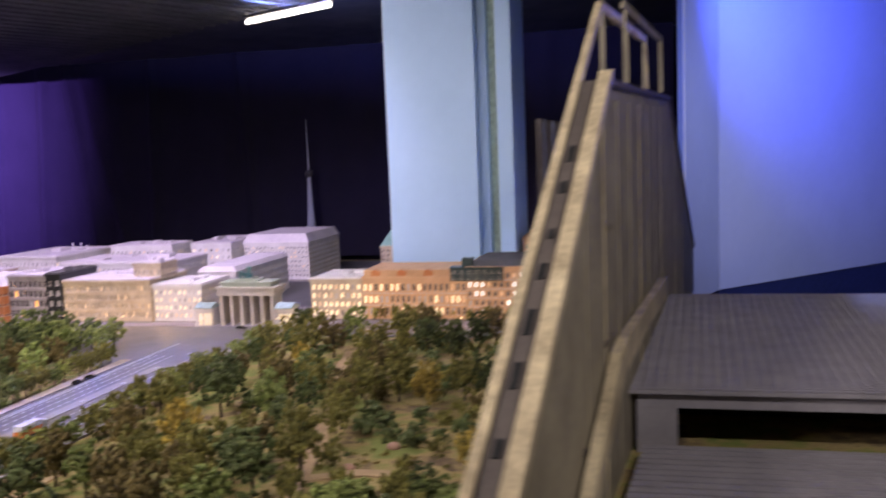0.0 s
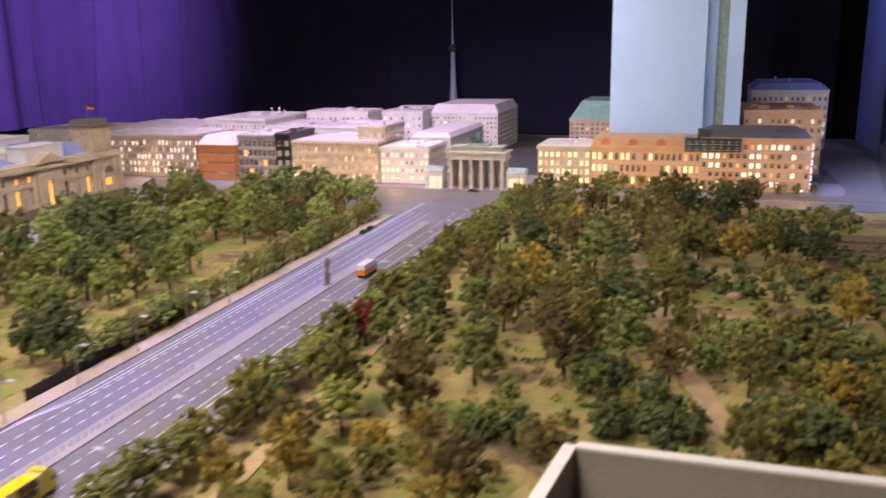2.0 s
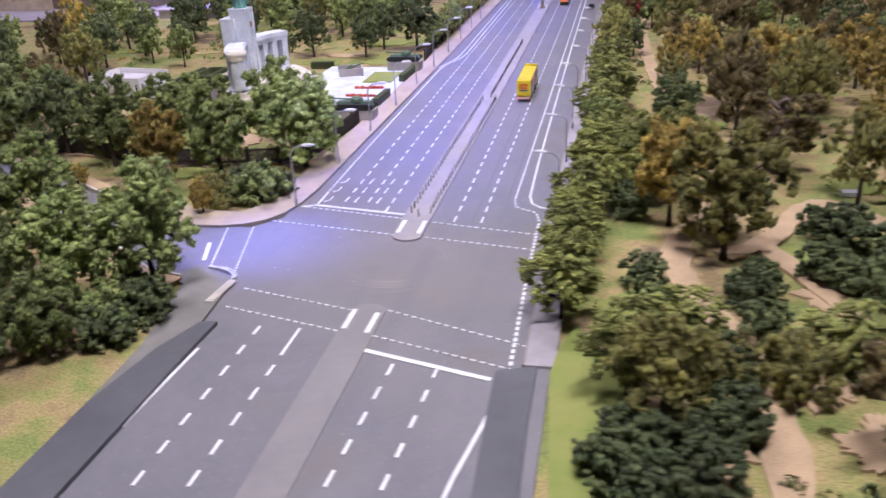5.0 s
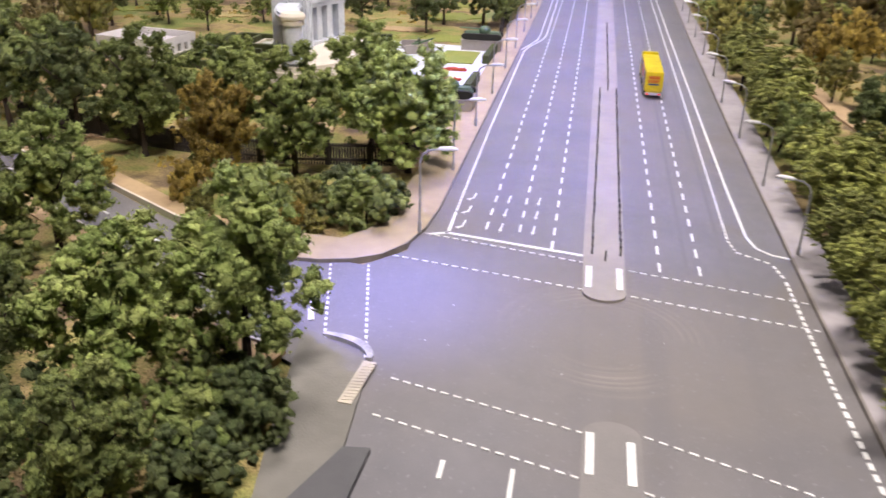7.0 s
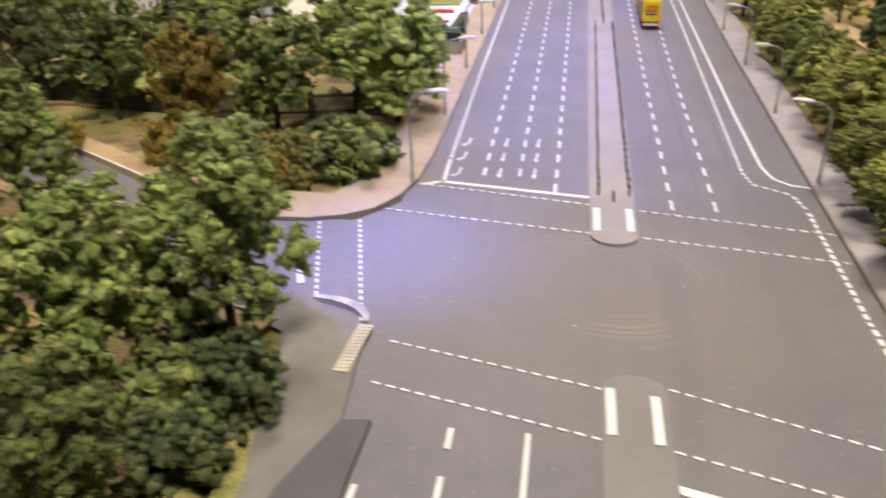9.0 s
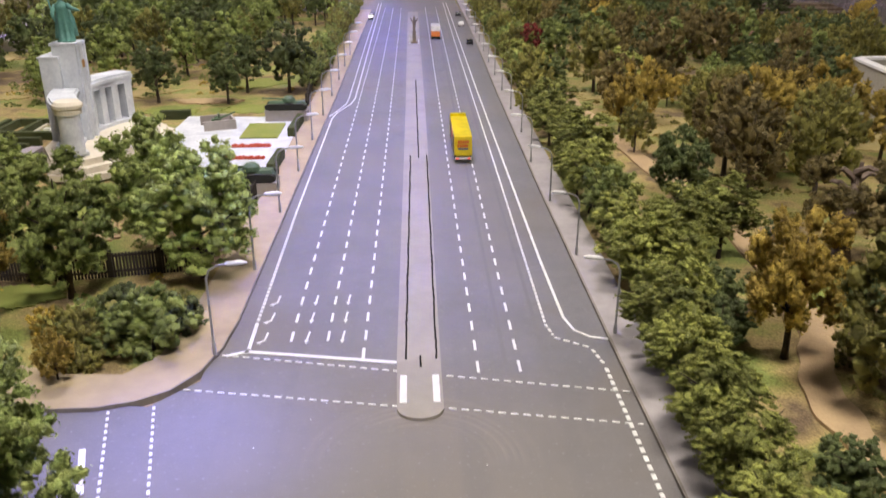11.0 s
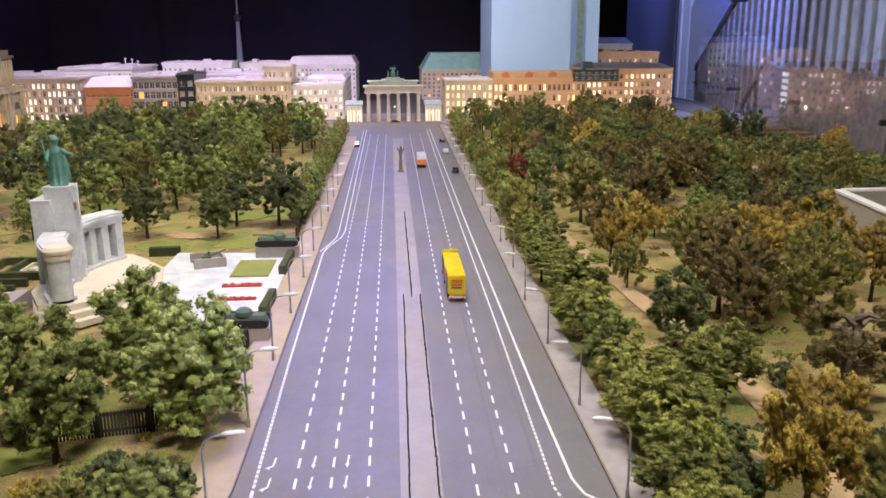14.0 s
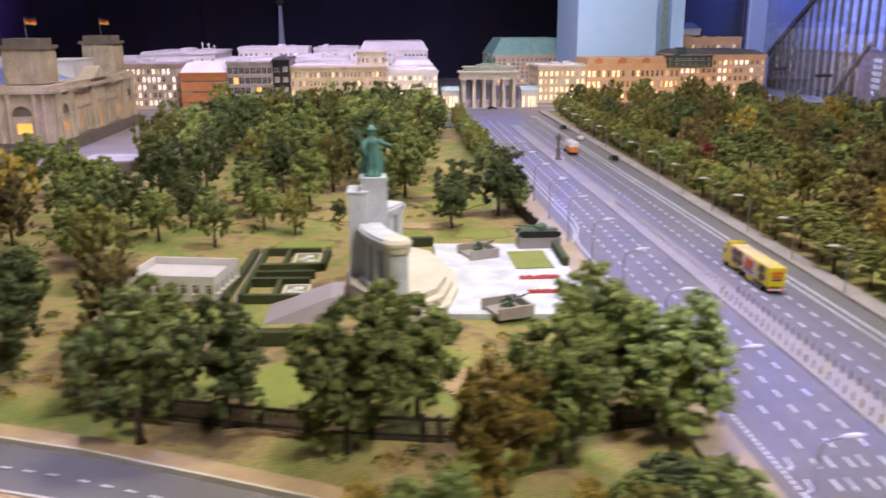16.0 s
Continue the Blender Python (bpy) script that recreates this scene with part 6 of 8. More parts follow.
        shapes[name] = bpy.data.meshes.new(name)
        bm.to_mesh(shapes[name])
        bm.free()
        shapes[name].materials.append(M["fence"])
    for a, b in zip(points, points[1:]):
        d = Vector(b) - Vector(a)
        count = max(1, int(d.length / 0.0036))
        for k in range(count):
            name = "post" if k % 15 == 0 else "bar"
            ob = new(name, shapes[name])
            ob.parent = t
            ob.matrix_basis = Matrix.Translation((a[0] + d.x * k / count, a[1] + d.y * k / count, 0)) @ Matrix.Rotation(math.atan2(d.y, d.x), 4, "Z")


fence("dark brown timber fence beside the pavement", [(-0.2365, 0.241), (-0.209, 0.54)])
fence("dark brown timber fence beside the pavement", [(-0.212, 1.12), (-0.236, 1.5), (-0.24, 1.75)])
fence("dark brown timber fence across the lawn", [(-0.83, 0.305), (-0.604, 0.238), (-0.478, 0.216), (-0.386, 0.21), (-0.24, 0.236)])
run("hedge", "clipped dark green hedge", "hedge", [(-0.72, 0.52), (-0.60, 0.515)], 0.02, -0.004, 0.016, M["hedge"])
run("hedge", "clipped dark green hedge", "hedge", [(-0.50, 1.03), (-0.44, 1.035)], 0.016, -0.004, 0.014, M["hedge"])
run("hedge", "clipped dark green hedge", "hedge", [(-0.209, 0.84), (-0.205, 0.97)], 0.012, -0.004, 0.02, M["hedge"])
run("hedge", "clipped dark green hedge", "hedge", [(-0.209, 0.60), (-0.206, 0.70)], 0.012, -0.004, 0.02, M["hedge"])
for x0, y0, x1, y1, w in ((-0.765, 0.70, -0.66, 0.695, 0.010), (-0.765, 0.79, -0.665, 0.785, 0.012), (-0.762, 0.83, -0.66, 0.828, 0.010), (-0.762, 0.875, -0.655, 0.873, 0.012), (-0.765, 0.985, -0.66, 0.98, 0.010),
                          (-0.77, 0.70, -0.765, 0.985, 0.008), (-0.795, 0.70, -0.785, 0.985, 0.010), (-0.65, 0.87, -0.645, 0.98, 0.010), (-0.72, 0.88, -0.72, 0.975, 0.008), (-0.715, 0.70, -0.715, 0.78, 0.008)):
    run("hedge", "clipped garden hedge behind the colonnade", "hedge", [(x0, y0), (x1, y1)], w, -0.004, 0.011, M["hedge"])
for x0, x1, y0, y1 in ((-0.708, -0.658, 0.90, 0.97), (-0.706, -0.662, 0.708, 0.77)):
    bed = thing("sunken_bed", "small stone-edged garden bed with white plates", "garden bed", ((x0 + x1) / 2, (y0 + y1) / 2, -0.004))
    w, d = (x1 - x0) / 2, (y1 - y0) / 2
    for q in ((-w, w, -d, -d + 0.004), (-w, w, d - 0.004, d), (-w, -w + 0.004, -d + 0.0041, d - 0.0041), (w - 0.004, w, -d + 0.0041, d - 0.0041)):
        bm = bmesh.new()
        box(bm, *q, 0, 0.008)
        part("kerb", bm, M["cream_stone"], bed)
    bm = bmesh.new()
    box(bm, -w + 0.0041, w - 0.0041, -d + 0.0041, d - 0.0041, 0, 0.003)
    part("lawn", bm, M["lawn"], bed)
    for k, (px, py) in enumerate(((-0.3, 0.1), (0.35, -0.3), (0.1, 0.5))):
        bm = bmesh.new()
        box(bm, px * w - 0.008, px * w + 0.008, py * d - 0.009, py * d + 0.009, 0.0032, 0.006)
        part("plate", bm, M["white_gloss"], bed, "glossy white plate")
run("gravel_walk", "pale lavender garden walk between hedges", "path", [(-0.778, 0.69), (-0.776, 0.99)], 0.008, -0.004, -0.001, M["plaza"])


def lawn_patch(x, y, rx, ry, seed, material="lawn", label="yellow-green lawn patch on the park ground"):
    """A thin sheet of scatter with a ragged outline."""
    bm = bmesh.new()
    ring = []
    for k in range(140):
        a = 2 * math.pi * k / 140
        r = 1 + 0.45 * noise.noise(Vector((2 * math.cos(a), 2 * math.sin(a), seed))) + 0.25 * noise.noise(Vector((9 * math.cos(a), 9 * math.sin(a), seed))) + 0.12 * noise.noise(Vector((40 * math.cos(a), 40 * math.sin(a), seed)))
        ring.append((x + rx * r * math.cos(a), y + ry * r * math.sin(a)))
    prism(bm, ring, -0.006, -0.0036 + 0.00005 * seed)
    structure("lawn_patch", bm, M[material], label, "lawn")


for k, (x, y, rx, ry) in enumerate(((-0.66, 0.38, 0.05, 0.08), (-0.55, 0.40, 0.05, 0.07), (-0.50, 1.10, 0.06, 0.03), (-0.33, 1.12, 0.06, 0.04), (-0.42, 0.17, 0.05, 0.03), (-0.85, 0.62, 0.06, 0.04), (-0.70, 1.06, 0.06, 0.04), (-0.47, 0.45, 0.04, 0.05),
                                    (0.47, 0.12, 0.03, 0.05), (0.50, -0.09, 0.03, 0.03), (0.65, 0.18, 0.05, 0.04), (0.55, -0.28, 0.03, 0.04), (0.70, 0.12, 0.04, 0.05), (0.30, -0.25, 0.03, 0.04), (0.45, 0.50, 0.04, 0.05), (0.66, -0.14, 0.03, 0.02))):
    lawn_patch(x, y, rx, ry, 10.0 + k)
for k, (x, y, rx, ry) in enumerate(((-0.44, 1.2, 0.07, 0.03), (-0.42, 0.36, 0.05, 0.05), (-0.62, 0.26, 0.08, 0.02), (-0.80, 0.52, 0.07, 0.04), (-0.95, 0.75, 0.06, 0.06), (0.52, -0.20, 0.03, 0.03), (0.43, -0.34, 0.03, 0.03), (0.62, 0.04, 0.03, 0.02), (0.47, -0.37, 0.03, 0.05), (0.36, -0.47, 0.04, 0.06), (0.52, -0.47, 0.05, 0.05), (0.60, -0.48, 0.05, 0.04), (0.28, -0.39, 0.02, 0.05))):
    lawn_patch(x, y, rx, ry, 50.0 + k, "sand", "ochre earth patch on the park ground")

patch_rng = random.Random(91)
for k in range(80):
    lawn_patch(patch_rng.uniform(0.42, 1.6), patch_rng.uniform(0.5, 3.2), patch_rng.uniform(0.04, 0.11), patch_rng.uniform(0.03, 0.08), 4.0 + 0.37 * k, "straw", "straw-coloured scatter patch on the park ground")
for k in range(22):
    lawn_patch(patch_rng.uniform(-1.3, -0.34), patch_rng.uniform(1.2, 3.0), patch_rng.uniform(0.04, 0.10), patch_rng.uniform(0.03, 0.07), 25.2 + 0.37 * k, ("straw", "lawn")[k % 2], "pale scatter patch on the park ground")

# flat-roofed garage by the forecourt, picnic stones and a small card on the grass
garage = thing("garage", "low grey flat-roofed garage by the forecourt", "building", (-1.31, 2.05, 0))
bm = bmesh.new()
box(bm, -0.16, 0.16, -0.07, 0.07, 0.026, 0.032)
part("roof", bm, M["light_roof"], garage)
bm = bmesh.new()
box(bm, -0.15, 0.15, -0.06, 0.06, -0.004, 0.0258)
part("wall", bm, M["grey"], garage)
for x, y, r in ((1.195, 2.225, 0.016), (1.124, 2.06, 0.015)):
    bm = bmesh.new()
    bmesh.ops.create_icosphere(bm, subdivisions=3, radius=r, matrix=Matrix.Translation((x, y, 0.002)) @ Matrix.Diagonal((1.2, 0.9, 0.75, 1)))
    tagged(part("boulder", bm, M["pink_stone"], None, "rounded pinkish boulder on the grass", True), category="boulder", group="picnic boulders")
bm = bmesh.new()
box(bm, 0.607, 0.633, 0.128, 0.143, -0.003, 0.003)
tagged(part("card", bm, M["white_gloss"], None, "small white card lying on the grass"), category="card")

# sand paths of the east park
for row, (pts, w) in enumerate((([(0.365, 1.55), (0.365, 1.25), (0.38, 0.95), (0.40, 0.69), (0.437, 0.343), (0.432, 0.161), (0.415, 0.03), (0.37, -0.04), (0.363, -0.132), (0.376, -0.212), (0.404, -0.278), (0.424, -0.345), (0.43, -0.391), (0.427, -0.485), (0.41, -0.75)], 0.034),
               ([(0.365, 1.55), (0.37, 1.8), (0.40, 2.1)], 0.03),
               ([(0.42, -0.10), (0.475, -0.06), (0.516, 0.017), (0.548, 0.078), (0.575, 0.096), (0.602, 0.066), (0.633, 0.016), (0.68, -0.045), (0.74, -0.101), (0.80, -0.145)], 0.03),
               ([(0.475, -0.07), (0.522, -0.203), (0.544, -0.265), (0.578, -0.361), (0.60, -0.45)], 0.026),
               ([(0.70, 0.29), (0.79, 0.305), (0.85, 0.303)], 0.024),
               ([(1.26, 1.19), (1.217, 1.239), (1.162, 1.36), (1.122, 1.513), (1.062, 1.697), (1.031, 1.939), (0.982, 2.202), (0.893, 2.591), (0.794, 2.9), (0.71, 3.3)], 0.05),
               ([(1.03, 1.98), (1.2, 2.06), (1.40, 1.96), (1.503, 1.87), (1.66, 1.77)], 0.04))):
    bm = bmesh.new()
    fine = pts
    for _ in range(3):
        cut = [fine[0]]
        for p, q in zip(fine, fine[1:]):
            cut += [(0.75 * p[0] + 0.25 * q[0], 0.75 * p[1] + 0.25 * q[1]), (0.25 * p[0] + 0.75 * q[0], 0.25 * p[1] + 0.75 * q[1])]
        fine = cut + [fine[-1]]
    band(bm, fine, [w * (1 + 0.22 * math.sin(i * 0.9) * math.sin(i * 0.31 + row)) for i in range(len(fine))], -0.008, -0.0004 + 0.0004 * row)
    structure("path", bm, M["sand"], "ochre sand path through the model park", "path")


# ---------------------------------------------------------------- trees
def unit_ball(level):
    """Vertices and triangles of a ball of the given fineness."""
    bm = bmesh.new()
    bmesh.ops.create_icosphere(bm, subdivisions=level, radius=1.0)
    v = np.array([q.co[:] for q in bm.verts])
    f = np.array([[q.index for q in p.verts] for p in bm.faces])
    bm.free()
    return v, f


BALLS = {1: unit_ball(1), 2: unit_ball(2)}
STRETCH = {"puff": (1.0, 1.0, 0.9), "finger": (0.85, 0.85, 1.3), "layer": (1.5, 0.95, 0.55)}
TEXTURE = {"puff": 1.0, "finger": 0.95, "layer": 0.85}


def foliage(seed, h, spread, leaf, clumps, per, low=0.2, shape="puff", fine=1):
    """Vertices and faces of a crown: small crumbly foam clumps gathered on boughs, with dark gaps between, and loose flakes round them."""
    rng = np.random.default_rng(seed)
    verts, faces, count = [], [], 0
    ball, skin = BALLS[fine]
    boughs = 22 if clumps > 100 else 9
    mid, half = np.array([0, 0, h * (low + 1) / 2]), np.array([spread, spread, h * (1 - low) / 2])
    centres = []
    for k in range(boughs):
        u = (k + 0.5) / boughs
        z = 1 - 1.9 * u
        a = 2.4 * k + rng.uniform(-0.5, 0.5)
        q = math.sqrt(max(0.0, 1 - z * z))
        centres.append((np.array([q * math.cos(a), q * math.sin(a), z]) * rng.uniform(0.60, 0.84), rng.uniform(0.24, 0.40)))
    grain = (60 / clumps) ** 0.33
    for c in range(clumps):
        b, reach = centres[c % boughs]
        d = rng.normal(size=3) + 0.9 * b / np.linalg.norm(b) + np.array([0, 0, 0.45])
        d /= np.linalg.norm(d)
        rel = b + d * reach * rng.uniform(0.25, 1.0)
        size = spread * rng.uniform(0.14, 0.25) * grain * TEXTURE[shape]
        if c % 5 == 0:
            rel, size = d * rng.uniform(0.1, 0.55), size * 1.6
        p = mid + rel * half
        st = np.array(STRETCH[shape]) * rng.uniform(0.75, 1.25, 3)
        v = ball * rng.uniform(0.45, 1.15, (len(ball), 1)) * st
        out = np.array([rel[0], rel[1], 0.0]) / (1e-6 + math.hypot(rel[0], rel[1]))
        side = np.array([-out[1], out[0], 0.0])
        if shape == "finger":
            axis = out * rng.uniform(0.2, 1.0) + np.array([0, 0, 1.0])
            axis /= np.linalg.norm(axis)
            frame3 = (np.cross(side, axis), side, axis)
        elif shape == "layer":
            axis = out + 0.5 * side * rng.uniform(-1, 1) - np.array([0, 0, rng.uniform(-0.25, 0.5)])
            axis /= np.linalg.norm(axis)
            frame3 = (axis, side, np.cross(axis, side))
        else:
            frame3 = (out, side, np.array([0, 0, 1.0]))
        v = v[:, :1] * frame3[0] + v[:, 1:2] * frame3[1] + v[:, 2:] * frame3[2]
        verts.append(p + v * size)
        faces.append(skin + count)
        count += len(ball)
        if per:
            e = rng.normal(size=(per, 3))
            e /= np.linalg.norm(e, axis=1)[:, None]
            w = e * st
            w = w[:, :1] * frame3[0] + w[:, 1:2] * frame3[1] + w[:, 2:] * frame3[2]
            f = p + w * size * rng.uniform(0.75, 1.35, (per, 1))
            t = np.cross(e, rng.normal(size=(per, 3)))
            t /= np.linalg.norm(t, axis=1)[:, None]
            n = e + 0.6 * rng.normal(size=(per, 3))
            u = np.cross(n / np.linalg.norm(n, axis=1)[:, None], t)
            s = leaf * rng.uniform(0.6, 1.4, (per, 1))
            verts.append(np.stack([f - t * s, f + t * s * 0.9 - u * s * 0.3, f + u * s * 1.4], 1).reshape(-1, 3))
            faces.append(np.arange(3 * per).reshape(-1, 3) + count)
            count += 3 * per
    return np.concatenate(verts), np.concatenate(faces)


def crown_mesh(name, material, *args, **kw):
    verts, faces = foliage(*args, **kw)
    mesh = bpy.data.meshes.new(name)
    mesh.from_pydata(verts.tolist(), [], faces.tolist())
    mesh.materials.append(material)
    return mesh


SHAPE = {"gold": "finger", "brown": "finger", "olive": "finger", "linden": "layer"}


def make_tree(seed, h, spread, kind, near, label, low=0.13):
    rng = random.Random(seed)
    sort = "bush" if label.startswith("low") else "tree"
    t = thing(sort, label, sort)
    bm = bmesh.new()
    lean = rng.uniform(-0.04, 0.04) * h
    tube(bm, [((0, 0, -0.004), h * 0.034), ((0, 0, h * 0.04), h * 0.024), ((lean * 0.4, 0, h * 0.3), h * 0.019), ((lean, lean * 0.5, h * 0.6), h * 0.012), ((lean, lean, h * 0.85), h * 0.004)], 7)
    for k in range(7):
        a, z = k * 2.4 + rng.random(), h * rng.uniform(0.26, 0.6)
        r = spread * rng.uniform(0.5, 0.85)
        tube(bm, [((lean * 0.5, 0, z), h * 0.010), ((r * 0.5 * math.cos(a), r * 0.5 * math.sin(a), z + h * 0.1), h * 0.007), ((r * math.cos(a), r * math.sin(a), z + h * rng.uniform(0.14, 0.28)), h * 0.003)], 5)
    part("trunk", bm, M["bark"], t)
    leaf, clumps, per, fine = ((0.0024, 170, 9, 1), (0.0018, 290, 16, 1), (0.0014, 640, 28, 1))[near]
    part("crown", crown_mesh("crown", LEAVES[kind], seed, h, spread, leaf, clumps, per, low, SHAPE.get(kind, "puff"), fine), None, t)
    return t


WORDS = {"green": "leafy mid-green model tree", "bright": "fresh bright green model tree", "dark": "dark green model tree", "olive": "olive-brown model tree in early autumn",
         "brown": "brown autumn model tree", "gold": "golden-brown autumn model tree", "linden": "yellow-green lime tree beside the pavement", "red": "dark red model tree in the park"}
MASTER = {}


def tree(kind, x, y, h, near=0, variant=None, wide=0.35):
    """Plants a tree; the first of each sort is built, the others are copies."""
    v = variant if variant is not None else random.randrange(3)
    key = (kind, near, v, wide)
    turn = Matrix.Rotation(random.uniform(0, 6.28), 4, "Z")
    m = Matrix.Translation((x, y, -0.003)) @ turn
    s = h / 0.15
    size = Matrix.Diagonal((s * random.uniform(0.92, 1.08), s * random.uniform(0.92, 1.08), s, 1))
    if key not in MASTER:
        low = -0.12 if wide > 0.5 else (0.16 if kind in ("linden", "gold") else 0.09)
        words = ("low " + WORDS[kind].replace("tree", "bush") if wide > 0.5 else WORDS[kind]) + (" on the park ground" if kind != "linden" else "")
        MASTER[key] = make_tree(hash_seed(key), 0.15, 0.15 * wide, kind, near, words, low)
        ob = MASTER[key]
        ob.matrix_basis = m @ size
        ob["group"] = "park bushes" if wide > 0.5 else "park trees"
        return ob
    ob = copy_thing(MASTER[key], Matrix.Identity(4))
    ob.matrix_basis = m @ size
    return ob


def hash_seed(key):
    return sum(ord(c) * (i + 1) for i, c in enumerate(str(key))) % 9973


PLANTED = []


def free(x, y, d):
    return all((x - a) ** 2 + (y - b) ** 2 > d * d for a, b in PLANTED)


def plant(kind, x, y, h, near=0, wide=0.35):
    PLANTED.append((x, y))
    return tree(kind, x, y, h, near, None, wide)


def pick(rng, table):
    r, s = rng.random(), 0.0
    for kind, share in table:
        s += share
        if r < s:
            return kind
    return table[0][0]


# single trees that stand out, west of the boulevard
for kind, x, y, h in (("bright", -0.307, -0.325, 0.150), ("green", -0.409, -0.338, 0.138), ("bright", -0.245, -0.265, 0.166), ("bright", -0.505, -0.102, 0.145), ("green", -0.37, -0.425, 0.125), ("green", -0.275, -0.425, 0.10), ("dark", -0.325, -0.47, 0.10), ("green", -0.42, -0.47, 0.12), ("dark", -0.577, -0.138, 0.095),
                      ("green", -0.576, 0.198, 0.165), ("gold", -0.430, 0.108, 0.132), ("green", -0.358, 0.165, 0.16), ("bright", -0.226, 0.214, 0.160), ("green", -0.292, 0.285, 0.165),
                      ("green", -0.82, 0.385, 0.145), ("gold", -0.555, 0.06, 0.05), ("gold", -0.30, -0.022, 0.052), ("olive", -0.40, -0.012, 0.045)):
    plant(kind, x, y, h, 2 if y < 0.3 and x > -0.6 else 1, 0.40 if x > -0.3 and y > 0.2 else 0.35)
for kind, x, y, h in (("green", -0.799, 0.24, 0.174), ("dark", -0.711, 0.262, 0.157), ("green", -0.50, 0.27, 0.15), ("green", -0.537, 0.44, 0.118), ("olive", -0.89, 0.358, 0.094), ("dark", -0.55, 1.194, 0.14),
                      ("dark", -0.272, 1.294, 0.165), ("green", -0.484, 1.524, 0.147), ("green", -0.565, 1.52, 0.147), ("green", -0.717, 1.396, 0.16), ("green", -0.843, 1.339, 0.134), ("dark", -0.372, 1.302, 0.133),
                      ("olive", -0.727, 1.15, 0.096), ("green", -0.80, 1.2, 0.115), ("dark", -0.64, 1.26, 0.052), ("green", -0.88, 1.06, 0.114), ("green", -1.086, 0.654, 0.125)):
    plant(kind, x, y, h, int(y < 0.6))
# and east of it
for kind, x, y, h in (("olive", 0.42, -0.104, 0.175), ("olive", 0.622, 0.102, 0.138), ("olive", 0.609, 0.475, 0.165),
                      ("gold", 0.696, 0.323, 0.105), ("olive", 0.668, 0.597, 0.124), ("gold", 0.779, 0.613, 0.136), ("brown", 0.517, -0.514, 0.155), ("olive", 0.33, -0.466, 0.115),
                      ("brown", 0.511, 0.582, 0.165), ("olive", 0.362, -0.43, 0.08), ("gold", 0.804, 0.40, 0.08)):
    plant(kind, x, y, h, 1)
for kind, x, y, h in (("dark", 0.335, 1.184, 0.10), ("olive", 0.402, 0.719, 0.09), ("gold", 0.412, 0.873, 0.11), ("gold", 0.48, 0.958, 0.127), ("dark", 0.954, 1.875, 0.165),
                      ("red", 0.338, 1.615, 0.118), ("dark", 1.223, 3.4, 0.15), ("brown", 1.28, 3.46, 0.16), ("green", 0.558, 1.811, 0.146), ("brown", 0.523, 1.386, 0.134), ("brown", 0.83, 1.55, 0.17)):
    plant(kind, x, y, h)
for kind, x, y, h in (("green", 0.659, 1.444, 0.155), ("brown", 0.787, 1.678, 0.156), ("green", 0.947, 1.682, 0.146), ("olive", 1.02, 2.002, 0.185), ("gold", 1.207, 2.571, 0.15), ("dark", 1.457, 2.642, 0.15), ("gold", 1.459, 2.003, 0.14),
                      ("dark", 1.366, 1.861, 0.10), ("brown", 0.433, 1.868, 0.145), ("brown", 0.638, 1.795, 0.14), ("olive", 0.851, 1.787, 0.14), ("dark", 1.039, 3.278, 0.16), ("dark", 1.157, 3.197, 0.17), ("dark", 0.418, 3.515, 0.15),
                      ("olive", 0.923, 3.366, 0.18), ("olive", 1.093, 2.647, 0.16), ("olive", 1.301, 2.679, 0.155), ("dark", 1.368, 2.69, 0.14), ("green", 0.397, 1.611, 0.14), ("brown", 0.584, 1.239, 0.17), ("olive", 0.442, 1.258, 0.165),
                      ("olive", 1.069, 1.816, 0.105), ("gold", 1.365, 1.472, 0.116), ("green", 0.753, 1.351, 0.076), ("olive", 0.794, 2.153, 0.096), ("brown", 0.481, 2.096, 0.15), ("green", -0.425, 1.905, 0.155), ("olive", -0.699, 1.987, 0.125),
                      ("green", -0.468, 1.691, 0.155), ("green", -0.66, 2.525, 0.19), ("green", -0.467, 2.633, 0.165), ("brown", -0.467, 2.806, 0.155), ("green", -0.897, 2.572, 0.11), ("dark", -1.054, 2.466, 0.18), ("green", -1.312, 2.512, 0.17)):
    plant(kind, x, y, h)
# thickets beside the sand path and low yellow shrubs on the straw lawn
thicket_rng = random.Random(23)
for x0, x1, y0, y1, count in ((1.10, 1.24, 1.66, 1.84, 8), (1.19, 1.46, 1.28, 1.66, 26), (1.30, 1.52, 1.66, 1.90, 14), (0.94, 1.10, 1.26, 1.36, 9), (0.97, 1.04, 1.36, 1.44, 4), (0.68, 0.81, 1.20, 1.25, 6), (0.86, 0.95, 1.47, 1.53, 5)):
    for _ in range(count):
        x, y = thicket_rng.uniform(x0, x1), thicket_rng.uniform(y0, y1)
        if 1.10 < x < 1.30 and abs((x - 1.122) + (y - 1.513) * 0.42) < 0.045:
            continue
        plant(thicket_rng.choice(("dark", "olive", "green", "olive", "dark")), x, y, thicket_rng.uniform(0.05, 0.085), 0, 0.62)
for kind, x, y, h in (("gold", 0.694, 1.046, 0.06), ("olive", 0.737, 1.058, 0.06), ("gold", 0.628, 1.193, 0.055), ("brown", 0.858, 1.154, 0.085), ("gold", 0.79, 1.08, 0.035), ("olive", 0.65, 1.08, 0.06), ("gold", 0.57, 1.10, 0.07), ("olive", 0.60, 1.02, 0.065)):
    plant(kind, x, y, h, 0, 0.5)
plant("gold", 0.362, 0.0, 0.145, 2, 0.36)
plant("dark", 0.395, 0.445, 0.108, 2, 0.42)
